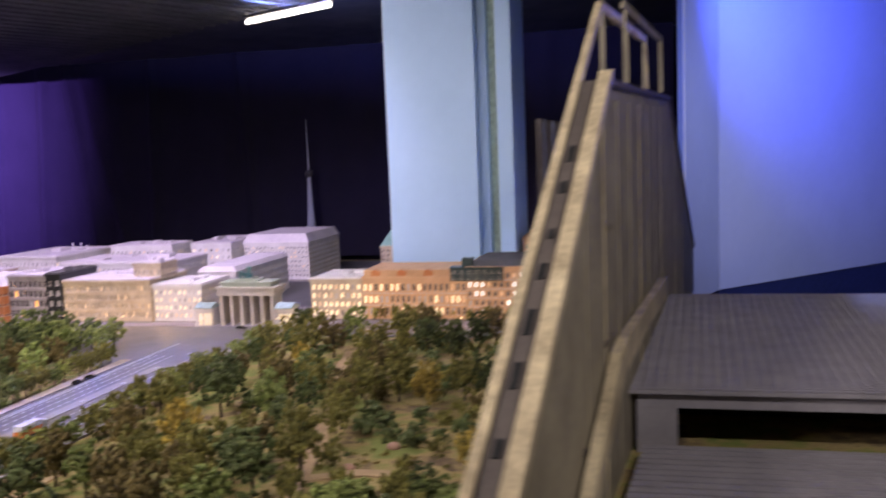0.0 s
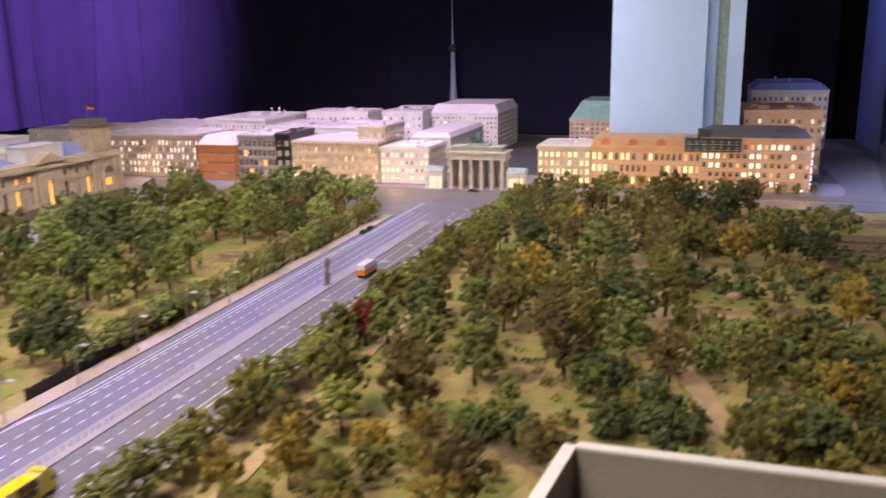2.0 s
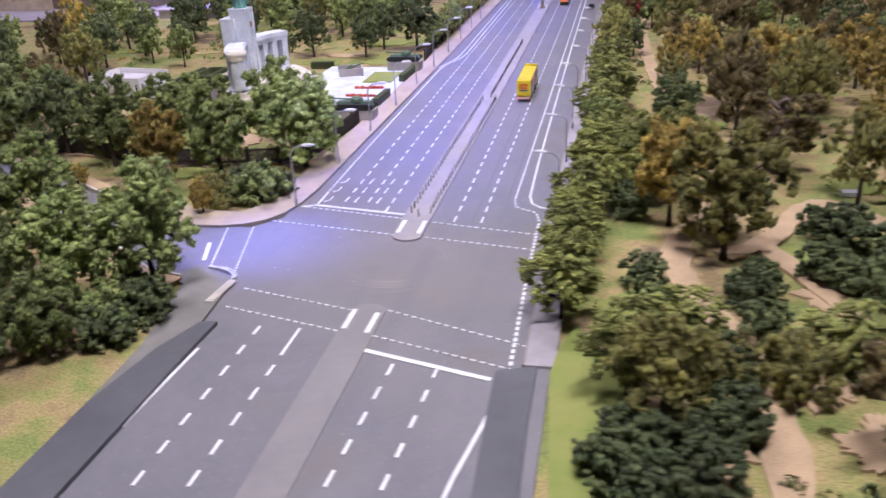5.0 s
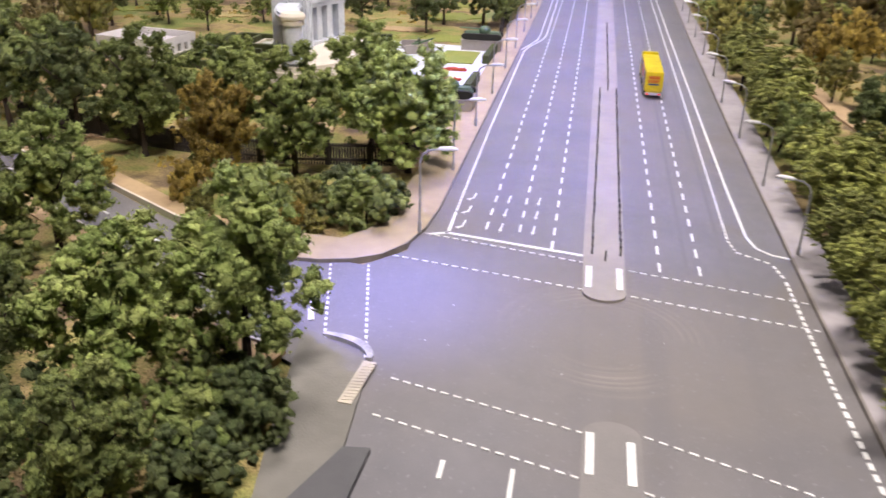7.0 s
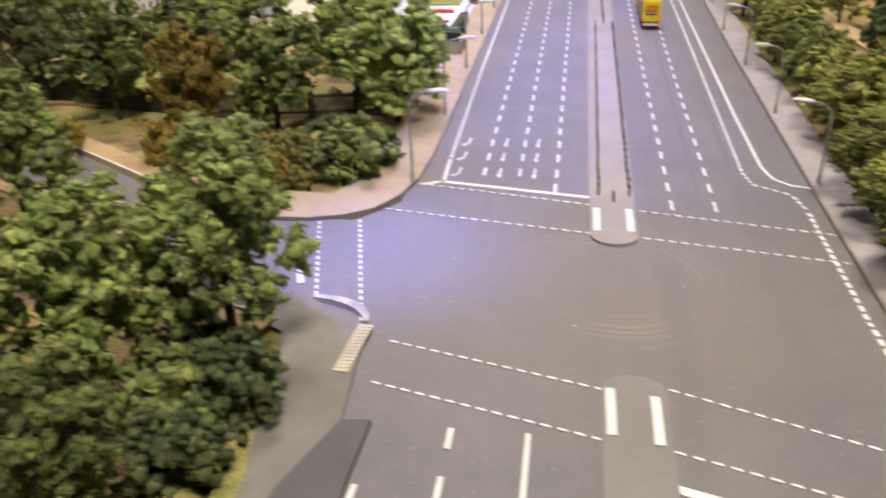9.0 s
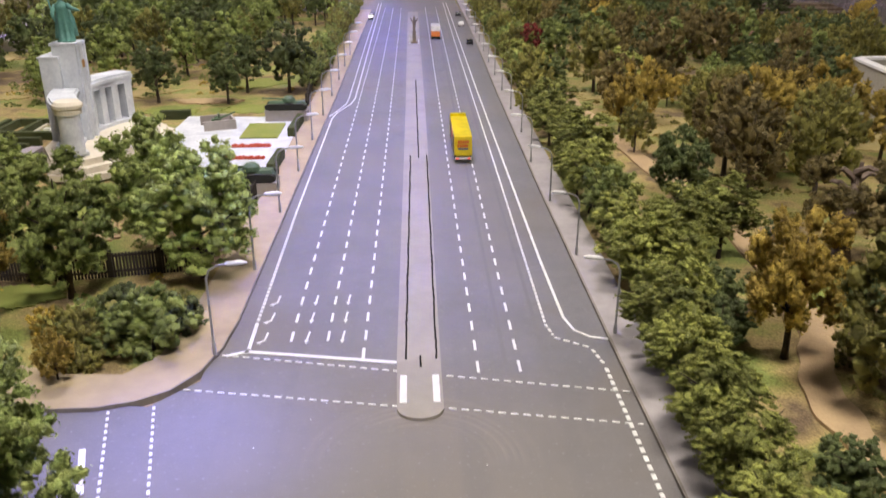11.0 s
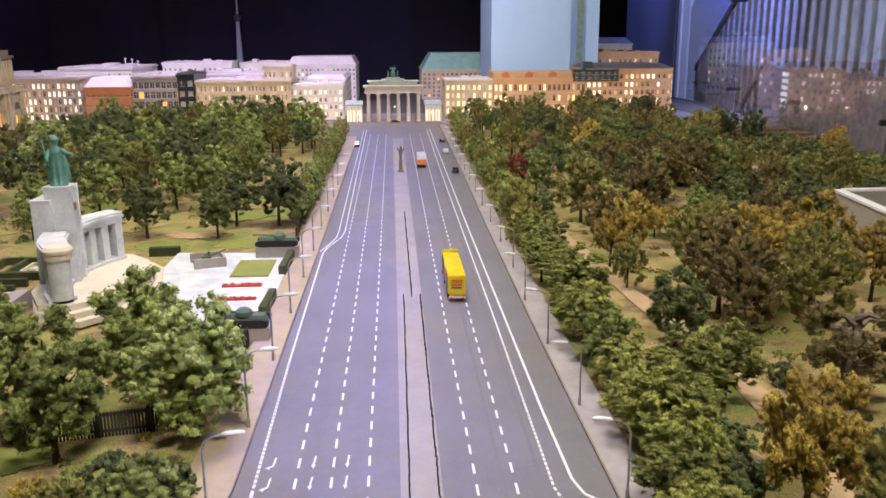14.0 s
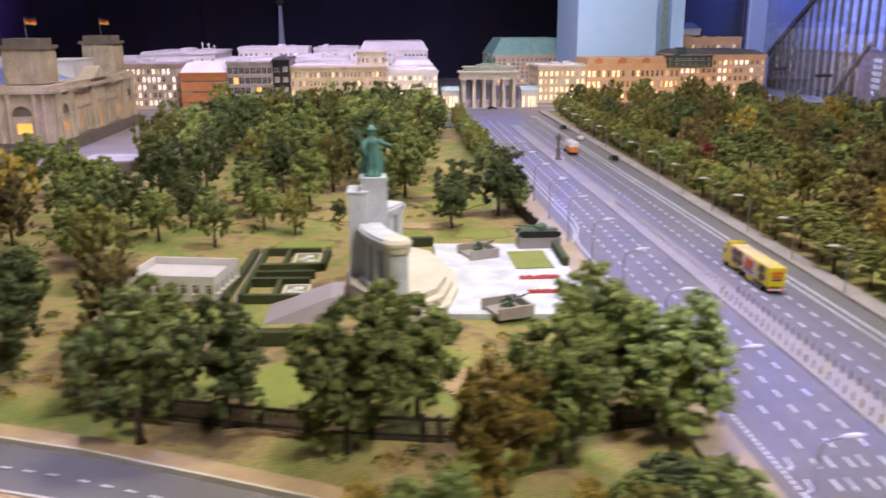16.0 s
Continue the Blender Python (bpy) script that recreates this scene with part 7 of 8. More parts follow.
# low bushes of the east park, in groups
for x, y, h in ((0.566, -0.055, 0.058), (0.545, -0.035, 0.05), (0.523, -0.158, 0.052), (0.572, -0.212, 0.055), (0.545, -0.19, 0.045), (0.641, -0.118, 0.058), (0.61, -0.09, 0.05), (0.648, -0.266, 0.052), (0.62, -0.25, 0.045), (0.69, -0.24, 0.045),
                (0.723, -0.238, 0.054), (0.75, -0.25, 0.05), (0.588, -0.316, 0.04), (0.658, -0.349, 0.048), (0.62, -0.36, 0.05), (0.70, -0.36, 0.045), (0.431, -0.224, 0.044), (0.45, -0.20, 0.04), (0.437, -0.293, 0.042), (0.323, -0.198, 0.045),
                (0.734, 0.03, 0.048), (0.70, 0.01, 0.035), (0.481, 0.296, 0.032), (0.472, 0.088, 0.042), (0.49, 0.11, 0.034), (0.454, -0.143, 0.024), (0.60, -0.15, 0.045)):
    plant("dark", x, y, h, 1, 0.62)
for x, y, h, kind in ((0.514, -0.35, 0.075, "linden"), (0.49, -0.32, 0.05, "linden"), (0.357, -0.321, 0.066, "linden"), (0.34, -0.29, 0.05, "green"), (0.33, -0.34, 0.05, "linden"), (0.728, -0.091, 0.055, "linden"), (0.75, -0.07, 0.045, "linden"), (0.69, -0.075, 0.04, "linden"),
                      (0.797, 0.385, 0.044, "green"), (0.77, 0.37, 0.03, "olive"), (0.45, -0.40, 0.065, "olive"), (0.40, -0.38, 0.05, "olive"), (0.77, 0.33, 0.022, "linden"), (0.33, 0.10, 0.05, "dark"), (0.31, 0.03, 0.05, "dark"), (0.42, -0.02, 0.04, "olive")):
    plant(kind, x, y, h, 1, 0.62)
for x, y, h in ((0.385, -0.387, 0.05), (0.372, -0.36, 0.04), (0.392, -0.466, 0.05), (0.37, -0.49, 0.045), (0.303, -0.503, 0.05), (0.339, -0.513, 0.05), (0.29, -0.54, 0.05), (0.36, -0.55, 0.05), (0.32, -0.57, 0.05), (0.629, -0.41, 0.05), (0.66, -0.43, 0.05), (0.56, -0.44, 0.04), (0.69, -0.41, 0.05)):
    plant("dark", x, y, h, 1, 0.62)
for kind, x, y, h in (("green", -0.235, 0.042, 0.062), ("dark", -0.272, 0.085, 0.05), ("green", -0.262, 0.035, 0.045), ("olive", -0.301, 0.033, 0.05), ("gold", -0.349, 0.076, 0.03), ("gold", -0.447, 0.062, 0.046),
                      ("olive", -0.225, 0.10, 0.036), ("green", -0.31, 0.075, 0.036), ("dark", -0.215, 0.075, 0.04), ("olive", -0.285, 0.0, 0.026), ("dark", -0.213, -0.336, 0.05), ("dark", -0.232, -0.305, 0.045), ("green", -0.24, -0.365, 0.055), ("dark", -0.225, -0.395, 0.05), ("dark", -0.26, -0.29, 0.04),
                      ("green", -0.30, -0.40, 0.05), ("dark", -0.34, -0.37, 0.055), ("green", -0.26, -0.33, 0.05), ("olive", -0.245, -0.30, 0.035), ("green", -0.42, -0.38, 0.06), ("dark", -0.47, -0.27, 0.06), ("green", -0.53, -0.16, 0.06)):
    plant(kind, x, y, h, 1, 0.62)
# gnarled old pine of the east park
pine = thing("tree", "gnarled old pine with bare twisted boughs on the park ground", "tree", (0.53, 0.235, -0.003))
bm = bmesh.new()
pine_rng = random.Random(4)
tube(bm, [((0, 0, 0), 0.014), ((0.001, 0, 0.012), 0.0098), ((-0.003, 0.002, 0.05), 0.0080), ((0.002, 0.0, 0.085), 0.0055), ((0.006, 0, 0.12), 0.002)], 8)
TIPS = []
for k in range(11):
    a, z, r = k * 2.4, 0.038 + 0.007 * k, pine_rng.uniform(0.03, 0.062)
    c, d = math.cos(a), math.sin(a)
    tube(bm, [((0, 0, z), 0.0048), ((r * 0.35 * c, r * 0.35 * d, z + 0.010), 0.0034), ((r * 0.7 * c + 0.004, r * 0.7 * d, z + 0.006), 0.0024), ((r * c, r * d, z + 0.018), 0.0008)], 5)
    TIPS.append((r * c, r * d, z + 0.016))
part("trunk", bm, mat("grey_pine_bark", (0.2, 0.15, 0.12), 0.9, 0, (0.12, 0.085, 0.07), 90, 0.9, 0.6, 500), pine, "thick grey-brown trunk and twisted boughs")
parts_v, parts_f, base = [], [], 0
for k, tip in enumerate(TIPS):
    v, fc = foliage(300 + k, 0.036, 0.021, 0.0016, 34, 34, 0.2)
    parts_v.append(v + np.array(tip) - np.array([0, 0, 0.03]))
    parts_f.append(fc + base)
    base += len(v)
mesh = bpy.data.meshes.new("crown")
mesh.from_pydata(np.concatenate(parts_v).tolist(), [], np.concatenate(parts_f).tolist())
mesh.materials.append(LEAVES["brown"])
part("crown", mesh, None, pine)
PLANTED.append((0.53, 0.235))

# lime trees along the east pavement and young trees along the west one
row_rng = random.Random(31)
for x, y, h in ((0.236, -0.288, 0.09), (0.240, -0.205, 0.085), (0.240, -0.148, 0.095), (0.246, -0.07, 0.088), (0.247, 0.0, 0.085), (0.302, -0.425, 0.10), (0.385, 0.245, 0.105), (0.33, 0.22, 0.10), (0.30, 0.14, 0.09)):
    plant("linden", x, y, h, 2, 0.42)
y = 0.055
while y < 3.45:
    far = y > 0.9
    plant(row_rng.choice(("linden", "linden", "olive", "green")) if far or row_rng.random() < 0.15 else "linden", 0.256 + row_rng.uniform(-0.006, 0.022) + 0.014 * y, y, row_rng.uniform(0.085, 0.118), int(y < 0.9) + int(y < 0.15), 0.42)
    y += row_rng.uniform(0.062, 0.098)
y = 1.3
while y < 3.1:
    plant(row_rng.choice(("linden", "olive", "green")), -0.224 + row_rng.uniform(-0.006, 0.006), y, row_rng.uniform(0.078, 0.105), 0, 0.38)
    y += row_rng.uniform(0.055, 0.08)


def lawn_free(x, y):
    """Kept clear: memorial court, lawns, streets and forecourt."""
    if -1.0 < x < -0.19 and 0.53 < y < 1.16:
        return False
    if -0.76 < x < -0.4 and 0.27 < y < 0.53:
        return False
    if y < 0.06 + max(0.0, -x - 0.3) * 0.42 and y > -0.27 + max(0.0, -x - 0.2) * 0.45:
        return False
    if x < -1.25 and y > 1.85:
        return False
    return True


PATHS = [(0.365, 1.55, 0.40, 0.69), (0.40, 0.69, 0.437, 0.343), (0.437, 0.343, 0.432, 0.161), (0.432, 0.161, 0.363, -0.1), (0.363, -0.1, 0.4, -0.278), (0.4, -0.278, 0.43, -0.45), (0.475, -0.06, 0.57, 0.108), (0.57, 0.108, 0.79, -0.14), (0.475, -0.07, 0.578, -0.361), (1.26, 1.19, 1.162, 1.36), (1.162, 1.36, 1.031, 1.939), (1.031, 1.939, 0.893, 2.591), (0.893, 2.591, 0.71, 3.3), (1.03, 1.98, 1.2, 2.06), (1.2, 2.06, 1.66, 1.77)]


def off_path(x, y, d):
    for x0, y0, x1, y1 in PATHS:
        u = max(0, min(1, ((x - x0) * (x1 - x0) + (y - y0) * (y1 - y0)) / ((x1 - x0) ** 2 + (y1 - y0) ** 2)))
        if (x - x0 - u * (x1 - x0)) ** 2 + (y - y0 - u * (y1 - y0)) ** 2 < d * d:
            return False
    return True


CLEARINGS = ((0.76, 1.36, 0.13, 0.12), (0.86, 1.56, 0.07, 0.08), (0.66, 2.3, 0.14, 0.16), (1.25, 2.08, 0.20, 0.20), (1.22, 1.75, 0.12, 0.12), (0.72, 1.12, 0.14, 0.13), (0.66, 1.38, 0.07, 0.07), (-0.34, 0.56, 0.2, 0.14), (0.47, 0.78, 0.05, 0.06), (0.72, 0.50, 0.05, 0.05), (0.52, 1.02, 0.07, 0.05),
             (-0.36, 2.15, 0.10, 0.40), (-0.62, 2.2, 0.22, 0.13), (-0.55, 1.36, 0.10, 0.08), (-0.36, 1.5, 0.06, 0.10), (-1.05, 1.85, 0.2, 0.1), (-1.22, 1.76, 0.24, 0.14))


def in_clearing(x, y):
    return any(((x - a) / p) ** 2 + ((y - b) / q) ** 2 < 1 for a, b, p, q in CLEARINGS)


rng = random.Random(77)
west = [("green", 0.36), ("dark", 0.44), ("bright", 0.05), ("olive", 0.10), ("brown", 0.03), ("gold", 0.02)]
east = [("olive", 0.38), ("brown", 0.2), ("dark", 0.21), ("gold", 0.09), ("green", 0.08), ("linden", 0.04)]
FAR_Y = 1.75
for _ in range(2500):
    x, y = rng.uniform(-1.5, -0.30), rng.uniform(-0.55, FAR_Y)
    if (x > -0.62 and y < 0.5) or (x > -0.85 and y < 0.0) or in_clearing(x, y):
        continue
    if lawn_free(x, y) and free(x, y, 0.125):
        plant(pick(rng, west), x, y, rng.uniform(0.115, 0.17), int(y < 0.5 and x > -0.9))
for _ in range(2500):
    x, y = rng.uniform(0.34, 1.62), rng.uniform(0.42, FAR_Y)
    thick = y < 1.3 and x < 0.85
    if (x > 0.72 + 0.11 * y and y < 1.1) or in_clearing(x, y):
        continue
    if off_path(x, y, 0.05 if thick else 0.06) and free(x, y, 0.098 if thick else 0.118):
        if (x > 0.98 and rng.random() < 0.7) or x > 1.4:
            plant("dark", x, y, rng.uniform(0.035, 0.06), 0, 0.62)
        else:
            plant(pick(rng, east), x, y, rng.uniform(0.12, 0.17), int(y < 0.9), 0.38 if thick else 0.35)


def woods(name, table, x0, x1, y0, y1, gap, h0, h1, seed, clumps=130, low=0.12, wide=0.05):
    """The dense far wood: crowns and trunks of many trees, one object for each colour of foliage."""
    rng = random.Random(seed)
    stock = {k: [foliage(900 + i, 0.15, wide, 0.0028, clumps, 8, low, k) for i in range(4)] for k in ("puff", "finger", "layer")}
    heap = {}
    for _ in range(6000):
        x, y = rng.uniform(x0, x1), rng.uniform(y0, y1)
        if not (free(x, y, gap) and lawn_free(x, y) and off_path(x, y, 0.05)) or (h1 > 0.1 and in_clearing(x, y)) or noise.noise(Vector((x * 3.1, y * 3.1, 2.0))) < -0.22:
            continue
        PLANTED.append((x, y))
        kind, s, a = pick(rng, table), rng.uniform(h0, h1) / 0.15, rng.uniform(0, 6.28)
        v, skin = stock[SHAPE.get(kind, "puff")][rng.randrange(4)]
        c, d = math.cos(a), math.sin(a)
        p = np.stack([(v[:, 0] * c - v[:, 1] * d) * s + x, (v[:, 0] * d + v[:, 1] * c) * s + y, v[:, 2] * s], 1)
        heap.setdefault(kind, []).append((p, x, y, s, skin))
    for kind, rows in heap.items():
        verts = np.concatenate([r[0] for r in rows])
        mesh = bpy.data.meshes.new(name)
        first = np.cumsum([0] + [len(r[0]) for r in rows[:-1]])
        mesh.from_pydata(verts.tolist(), [], np.concatenate([r[4] + k for r, k in zip(rows, first)]).tolist())
        mesh.materials.append(LEAVES[kind])
        ob = tagged(part(name, mesh, None), WORDS[kind].replace("model tree", "model trees") + " massed in the far park", "trees", kind="stuff")
        bm = bmesh.new()
        for _, x, y, s, _ in rows:
            tube(bm, [((x, y, -0.004), 0.004 * s), ((x, y, 0.08 * s), 0.002 * s)], 5)
        part("trunks", bm, M["bark"], ob)


woods("woods_west", west, -1.5, -0.30, FAR_Y, 3.3, 0.10, 0.13, 0.19, 5)
woods("woods_east", east, 0.35, 1.02, FAR_Y, 3.45, 0.104, 0.11, 0.18, 6)
woods("woods_edge", [("dark", 0.5), ("olive", 0.5)], 0.6, 1.58, FAR_Y, 3.5, 0.075, 0.03, 0.055, 7, 40, -0.2, 0.12)


woods("shrubs_bank", [("dark", 0.35), ("olive", 0.35), ("brown", 0.2), ("green", 0.1)], 0.85, 1.66, 1.1, 3.55, 0.064, 0.02, 0.045, 8, 36, -0.2, 0.13)

# brown earth terraces on the bank, and young trees before the brick row
for k, (y, z) in enumerate(((2.60, 0.010), (2.69, 0.018), (2.79, 0.026), (2.88, 0.034))):
    bm = bmesh.new()
    prism(bm, [(1.42, y - 0.02), (1.80, y), (1.81, y + 0.10), (1.44, y + 0.08)], -0.01, z)
    structure("terrace", bm, M["earth"], "brown earth terrace on the bank", "terrace")
for k in range(18):
    tree(("olive", "brown", "olive", "gold")[k % 4], 0.62 + 0.056 * k + 0.02 * math.sin(k * 5), 3.93 + 0.012 * math.sin(k * 3), 0.075 + 0.015 * math.sin(k * 7), 0, None, 0.3)

# low undergrowth and tufts under the trees
def tufts(name, label, kind, x0, x1, y0, y1, count, seed, tall):
    rng = np.random.default_rng(seed)
    verts = []
    for _ in range(count):
        x, y = rng.uniform(x0, x1), rng.uniform(y0, y1)
        if not (lawn_free(x, y) and off_path(x, y, 0.03)) or (x > 0.72 + 0.11 * y and y < 1.1) or noise.noise(Vector((x * 5, y * 5, seed))) < -0.05:
            continue
        r, n = rng.uniform(0.006, 0.016), 34
        d = rng.normal(size=(n, 3))
        d /= np.linalg.norm(d, axis=1)[:, None]
        d[:, 2] = np.abs(d[:, 2])
        p = np.array([x, y, -0.004]) + d * r * np.array([1, 1, tall]) * rng.uniform(0.5, 1, (n, 1))
        t = np.cross(d, rng.normal(size=(n, 3)))
        t /= np.linalg.norm(t, axis=1)[:, None]
        u = np.cross(d, t)
        s = rng.uniform(0.0018, 0.0038, (n, 1))
        verts.append(np.stack([p - t * s, p + t * s, p + u * s + d * s], 1).reshape(-1, 3))
    verts = np.concatenate(verts)
    mesh = bpy.data.meshes.new(name)
    mesh.from_pydata(verts.tolist(), [], np.arange(len(verts)).reshape(-1, 3).tolist())
    mesh.materials.append(LEAVES[kind])
    tagged(part(name, mesh, None), label, "undergrowth", kind="stuff")


tufts("undergrowth", "low green undergrowth under the park trees", "green", -1.4, -0.25, -0.5, 1.9, 700, 1, 0.8)
tufts("undergrowth", "straw-coloured tufts on the park ground", "gold", -1.3, -0.25, -0.4, 1.7, 350, 2, 0.6)
tufts("undergrowth", "olive undergrowth under the park trees", "olive", 0.33, 1.5, -0.7, 2.4, 900, 3, 0.7)
tufts("undergrowth", "dark green undergrowth under the park trees", "dark", 0.33, 1.5, -0.7, 2.4, 500, 4, 0.9)
tufts("undergrowth", "straw-coloured tufts on the park ground", "gold", 0.33, 1.5, -0.7, 2.4, 350, 5, 0.5)


# ---------------------------------------------------------------- street lamps
def street_lamp():
    t = thing("street_lamp", "grey steel street lamp with a curved arm", "street lamp", group="street lamps")
    bm = bmesh.new()
    tube(bm, [((0, 0, 0), 0.0022), ((0, 0, 0.012), 0.0020), ((0, 0, 0.013), 0.0013), ((0, 0, 0.078), 0.0011)], 8)
    tube(bm, [((0, 0, 0.078), 0.0011), ((0.003, 0, 0.086), 0.001), ((0.010, 0, 0.0905), 0.001), ((0.020, 0, 0.092), 0.001)], 8)
    part("post", bm, M["metal"], t)
    bm = bmesh.new()
    tube(bm, [((0.018, 0, 0.0922), 0.0012), ((0.021, 0, 0.0926), 0.0024), ((0.032, 0, 0.0934), 0.0026), ((0.038, 0, 0.0934), 0.0012)], 8)
    part("lamp_head", bm, M["white_gloss"], t, "white lamp head")
    return t


lamp = street_lamp()
lamp.matrix_basis = pose(-0.171, 0.018, 0.002)
for i in range(1, 10):
    copy_thing(lamp, pose(-0.169 + 0.0005 * i, 0.018 + 0.2 * i, 0.002))
for i in range(0, 15):
    copy_thing(lamp, pose(0.212 + (0.0025 * i if i > 3 else 0), 0.044 + 0.203 * i, 0.002, 0, 0, 172 + 9 * math.sin(i * 2.1)) @ Matrix.Diagonal((0.92, 0.92, 0.86, 1)))


# ---------------------------------------------------------------- vehicles
def wheel(parent, x, y, z, r, w):
    bm = bmesh.new()
    tube(bm, [((x, y - w / 2, z), r * 0.9), ((x, y - w / 2 + w * 0.15, z), r), ((x, y + w / 2 - w * 0.15, z), r), ((x, y + w / 2, z), r * 0.9)], 18)
    t = part("wheel", bm, M["tyre"], parent)
    bm = bmesh.new()
    s = 1 if y > 0 else -1
    tube(bm, [((x, y + s * w * 0.48, z), r * 0.62), ((x, y + s * w * 0.54, z), r * 0.5)], 14)
    part("rim", bm, M["rim"], t)


def lorry(at, turn):
    """Local: drives along +x, rear at 0, ground at 0."""
    t = thing("lorry", "yellow articulated lorry with printed chocolate advert", "lorry", at, turn)
    L, W, H, Z = 0.152, 0.0146, 0.0455, 0.0135
    bm = bmesh.new()
    box(bm, 0, L, -W, W, Z, H)
    bmesh.ops.bevel(bm, geom=bm.edges[:], offset=0.0007, segments=2, affect="EDGES")
    part("trailer", bm, M["yellow"], t)
    bm = bmesh.new()
    box(bm, 0.004, L - 0.004, -W + 0.003, W - 0.003, 0.010, Z - 0.0002)
    for s in (-1, 1):
        y0, y1 = sorted((s * (W - 0.003), s * (W - 0.001)))
        box(bm, 0.056, 0.088, y0, y1, 0.0045, Z - 0.0003)
    part("skirt", bm, M["yellow"], t)
    for x in (0.028, 0.040, 0.052, 0.112):
        for s in (-1, 1):
            wheel(t, x, s * (W - 0.003), 0.0058, 0.0058, 0.005)
    # printed sides
    for s in (-1, 1):
        y0, y1 = sorted((s * (W + 0.0001), s * (W + 0.0005)))

        def print_part(name, outline, m, lift=0.0):
            bm = bmesh.new()
            a = [bm.verts.new((x, s * (W + 0.0001), z)) for x, z in outline]
            b = [bm.verts.new((x, s * (W + 0.0004 + lift), z)) for x, z in outline]
            bm.faces.new(a)
            bm.faces.new(b[::-1])
            for i in range(len(a)):
                bm.faces.new((a[i], a[(i + 1) % len(a)], b[(i + 1) % len(a)], b[i]))
            part(name, bm, M[m], t)

        print_part("cream_patch", [(0.044, 0.0145), (0.108, 0.0145), (0.098, 0.03), (0.096, 0.0445), (0.050, 0.0445), (0.046, 0.03)], "cream")
        for ox in (0.0, 0.088, 0.109):
            print_part("biscuit_print", [(ox + 0.012, 0.024), (ox + 0.018, 0.018), (ox + 0.03, 0.0155), (ox + 0.036, 0.02), (ox + 0.036, 0.026), (ox + 0.016, 0.030)], "chocolate", 0.0002)
            print_part("chocolate_print", [(ox + 0.015, 0.040), (ox + 0.021, 0.026), (ox + 0.039, 0.033), (ox + 0.033, 0.0435), (ox + 0.019, 0.0435)], "chocolate", 0.0004)
        for k in range(7):
            print_part("logo_print", [(0.057 + 0.0045 * k, 0.031 - 0.0015 * (k % 2)), (0.0608 + 0.0045 * k, 0.031), (0.0612 + 0.0045 * k, 0.0405), (0.057 + 0.0045 * k, 0.0395)], "red_print", 0.0003)
            print_part("logo_print", [(0.062 + 0.0042 * k, 0.0225), (0.0655 + 0.0042 * k, 0.0225), (0.066 + 0.0042 * k, 0.0315), (0.062 + 0.0042 * k, 0.0308)], "red_print", 0.0005)
        print_part("logo_bar", [(0.058, 0.0175), (0.094, 0.0185), (0.096, 0.0225), (0.060, 0.0212)], "blue_print", 0.0006)
    bm = bmesh.new()
    for k in range(5):
        box(bm, -0.0006, -0.0001, -0.009 + k * 0.0037, -0.006 + k * 0.0037, 0.0335, 0.039)
        box(bm, -0.0006, -0.0001, -0.008 + k * 0.0037, -0.005 + k * 0.0037, 0.0275, 0.0325)
    part("rear_print", bm, M["red_print"], t)
    bm = bmesh.new()
    box(bm, -0.0006, -0.0001, -0.008, 0.009, 0.0235, 0.0262)
    part("rear_print_bar", bm, M["blue_print"], t)
    bm = bmesh.new()
    box(bm, -0.001, 0.002, -W + 0.001, W - 0.001, 0.007, 0.0105)
    part("rear_bumper", bm, M["white_gloss"], t)
    for s in (-1, 1):
        bm = bmesh.new()
        box(bm, -0.0014, -0.001, s * 0.0095 - 0.002, s * 0.0095 + 0.002, 0.0075, 0.0098)
        part("tail_light", bm, M["tail"], t, "red tail light")
    # tractor
    bm = bmesh.new()
    outline = [(0.158, 0.008), (0.186, 0.006), (0.1885, 0.012), (0.1885, 0.021), (0.1865, 0.033), (0.182, 0.0395), (0.172, 0.0475), (0.1585, 0.0485)]
    a = [bm.verts.new((x, -0.0143, z)) for x, z in outline]
    b = [bm.verts.new((x, 0.0143, z)) for x, z in outline]
    bm.faces.new(a)
    bm.faces.new(b[::-1])
    for i in range(len(a)):
        bm.faces.new((a[i], b[i], b[(i + 1) % len(a)], a[(i + 1) % len(a)]))
    bmesh.ops.bevel(bm, geom=bm.edges[:], offset=0.0012, segments=2, affect="EDGES")
    part("cab", bm, M["yellow"], t)
    bm = bmesh.new()
    box(bm, 0.128, 0.17, -0.009, 0.009, 0.007, 0.0115)
    for s in (-1, 1):
        y0, y1 = sorted((s * 0.0092, s * 0.0138))
        box(bm, 0.134, 0.157, y0, y1, 0.006, 0.0112)
    part("chassis", bm, M["yellow"], t)
    bm = bmesh.new()
    box(bm, 0.1548, 0.157, -0.0135, 0.0135, 0.013, 0.044)
    part("air_dam", bm, M["white_gloss"], t)
    bm = bmesh.new()
    v = [bm.verts.new(q) for q in ((0.1890, -0.0125, 0.0225), (0.1890, 0.0125, 0.0225), (0.1872, 0.0125, 0.0325), (0.1872, -0.0125, 0.0325), (0.1880, -0.0125, 0.0225), (0.1880, 0.0125, 0.0225), (0.1862, 0.0125, 0.0325), (0.1862, -0.0125, 0.0325))]
    for f in ((0, 1, 2, 3), (7, 6, 5, 4), (0, 4, 5, 1), (1, 5, 6, 2), (2, 6, 7, 3), (3, 7, 4, 0)):
        bm.faces.new([v[i] for i in f])
    part("windscreen", bm, M["glass"], t)
    for s in (-1, 1):
        bm = bmesh.new()
        y0, y1 = sorted((s * 0.0142, s * 0.0146))
        box(bm, 0.176, 0.185, y0, y1, 0.023, 0.031)
        part("side_window", bm, M["glass"], t)
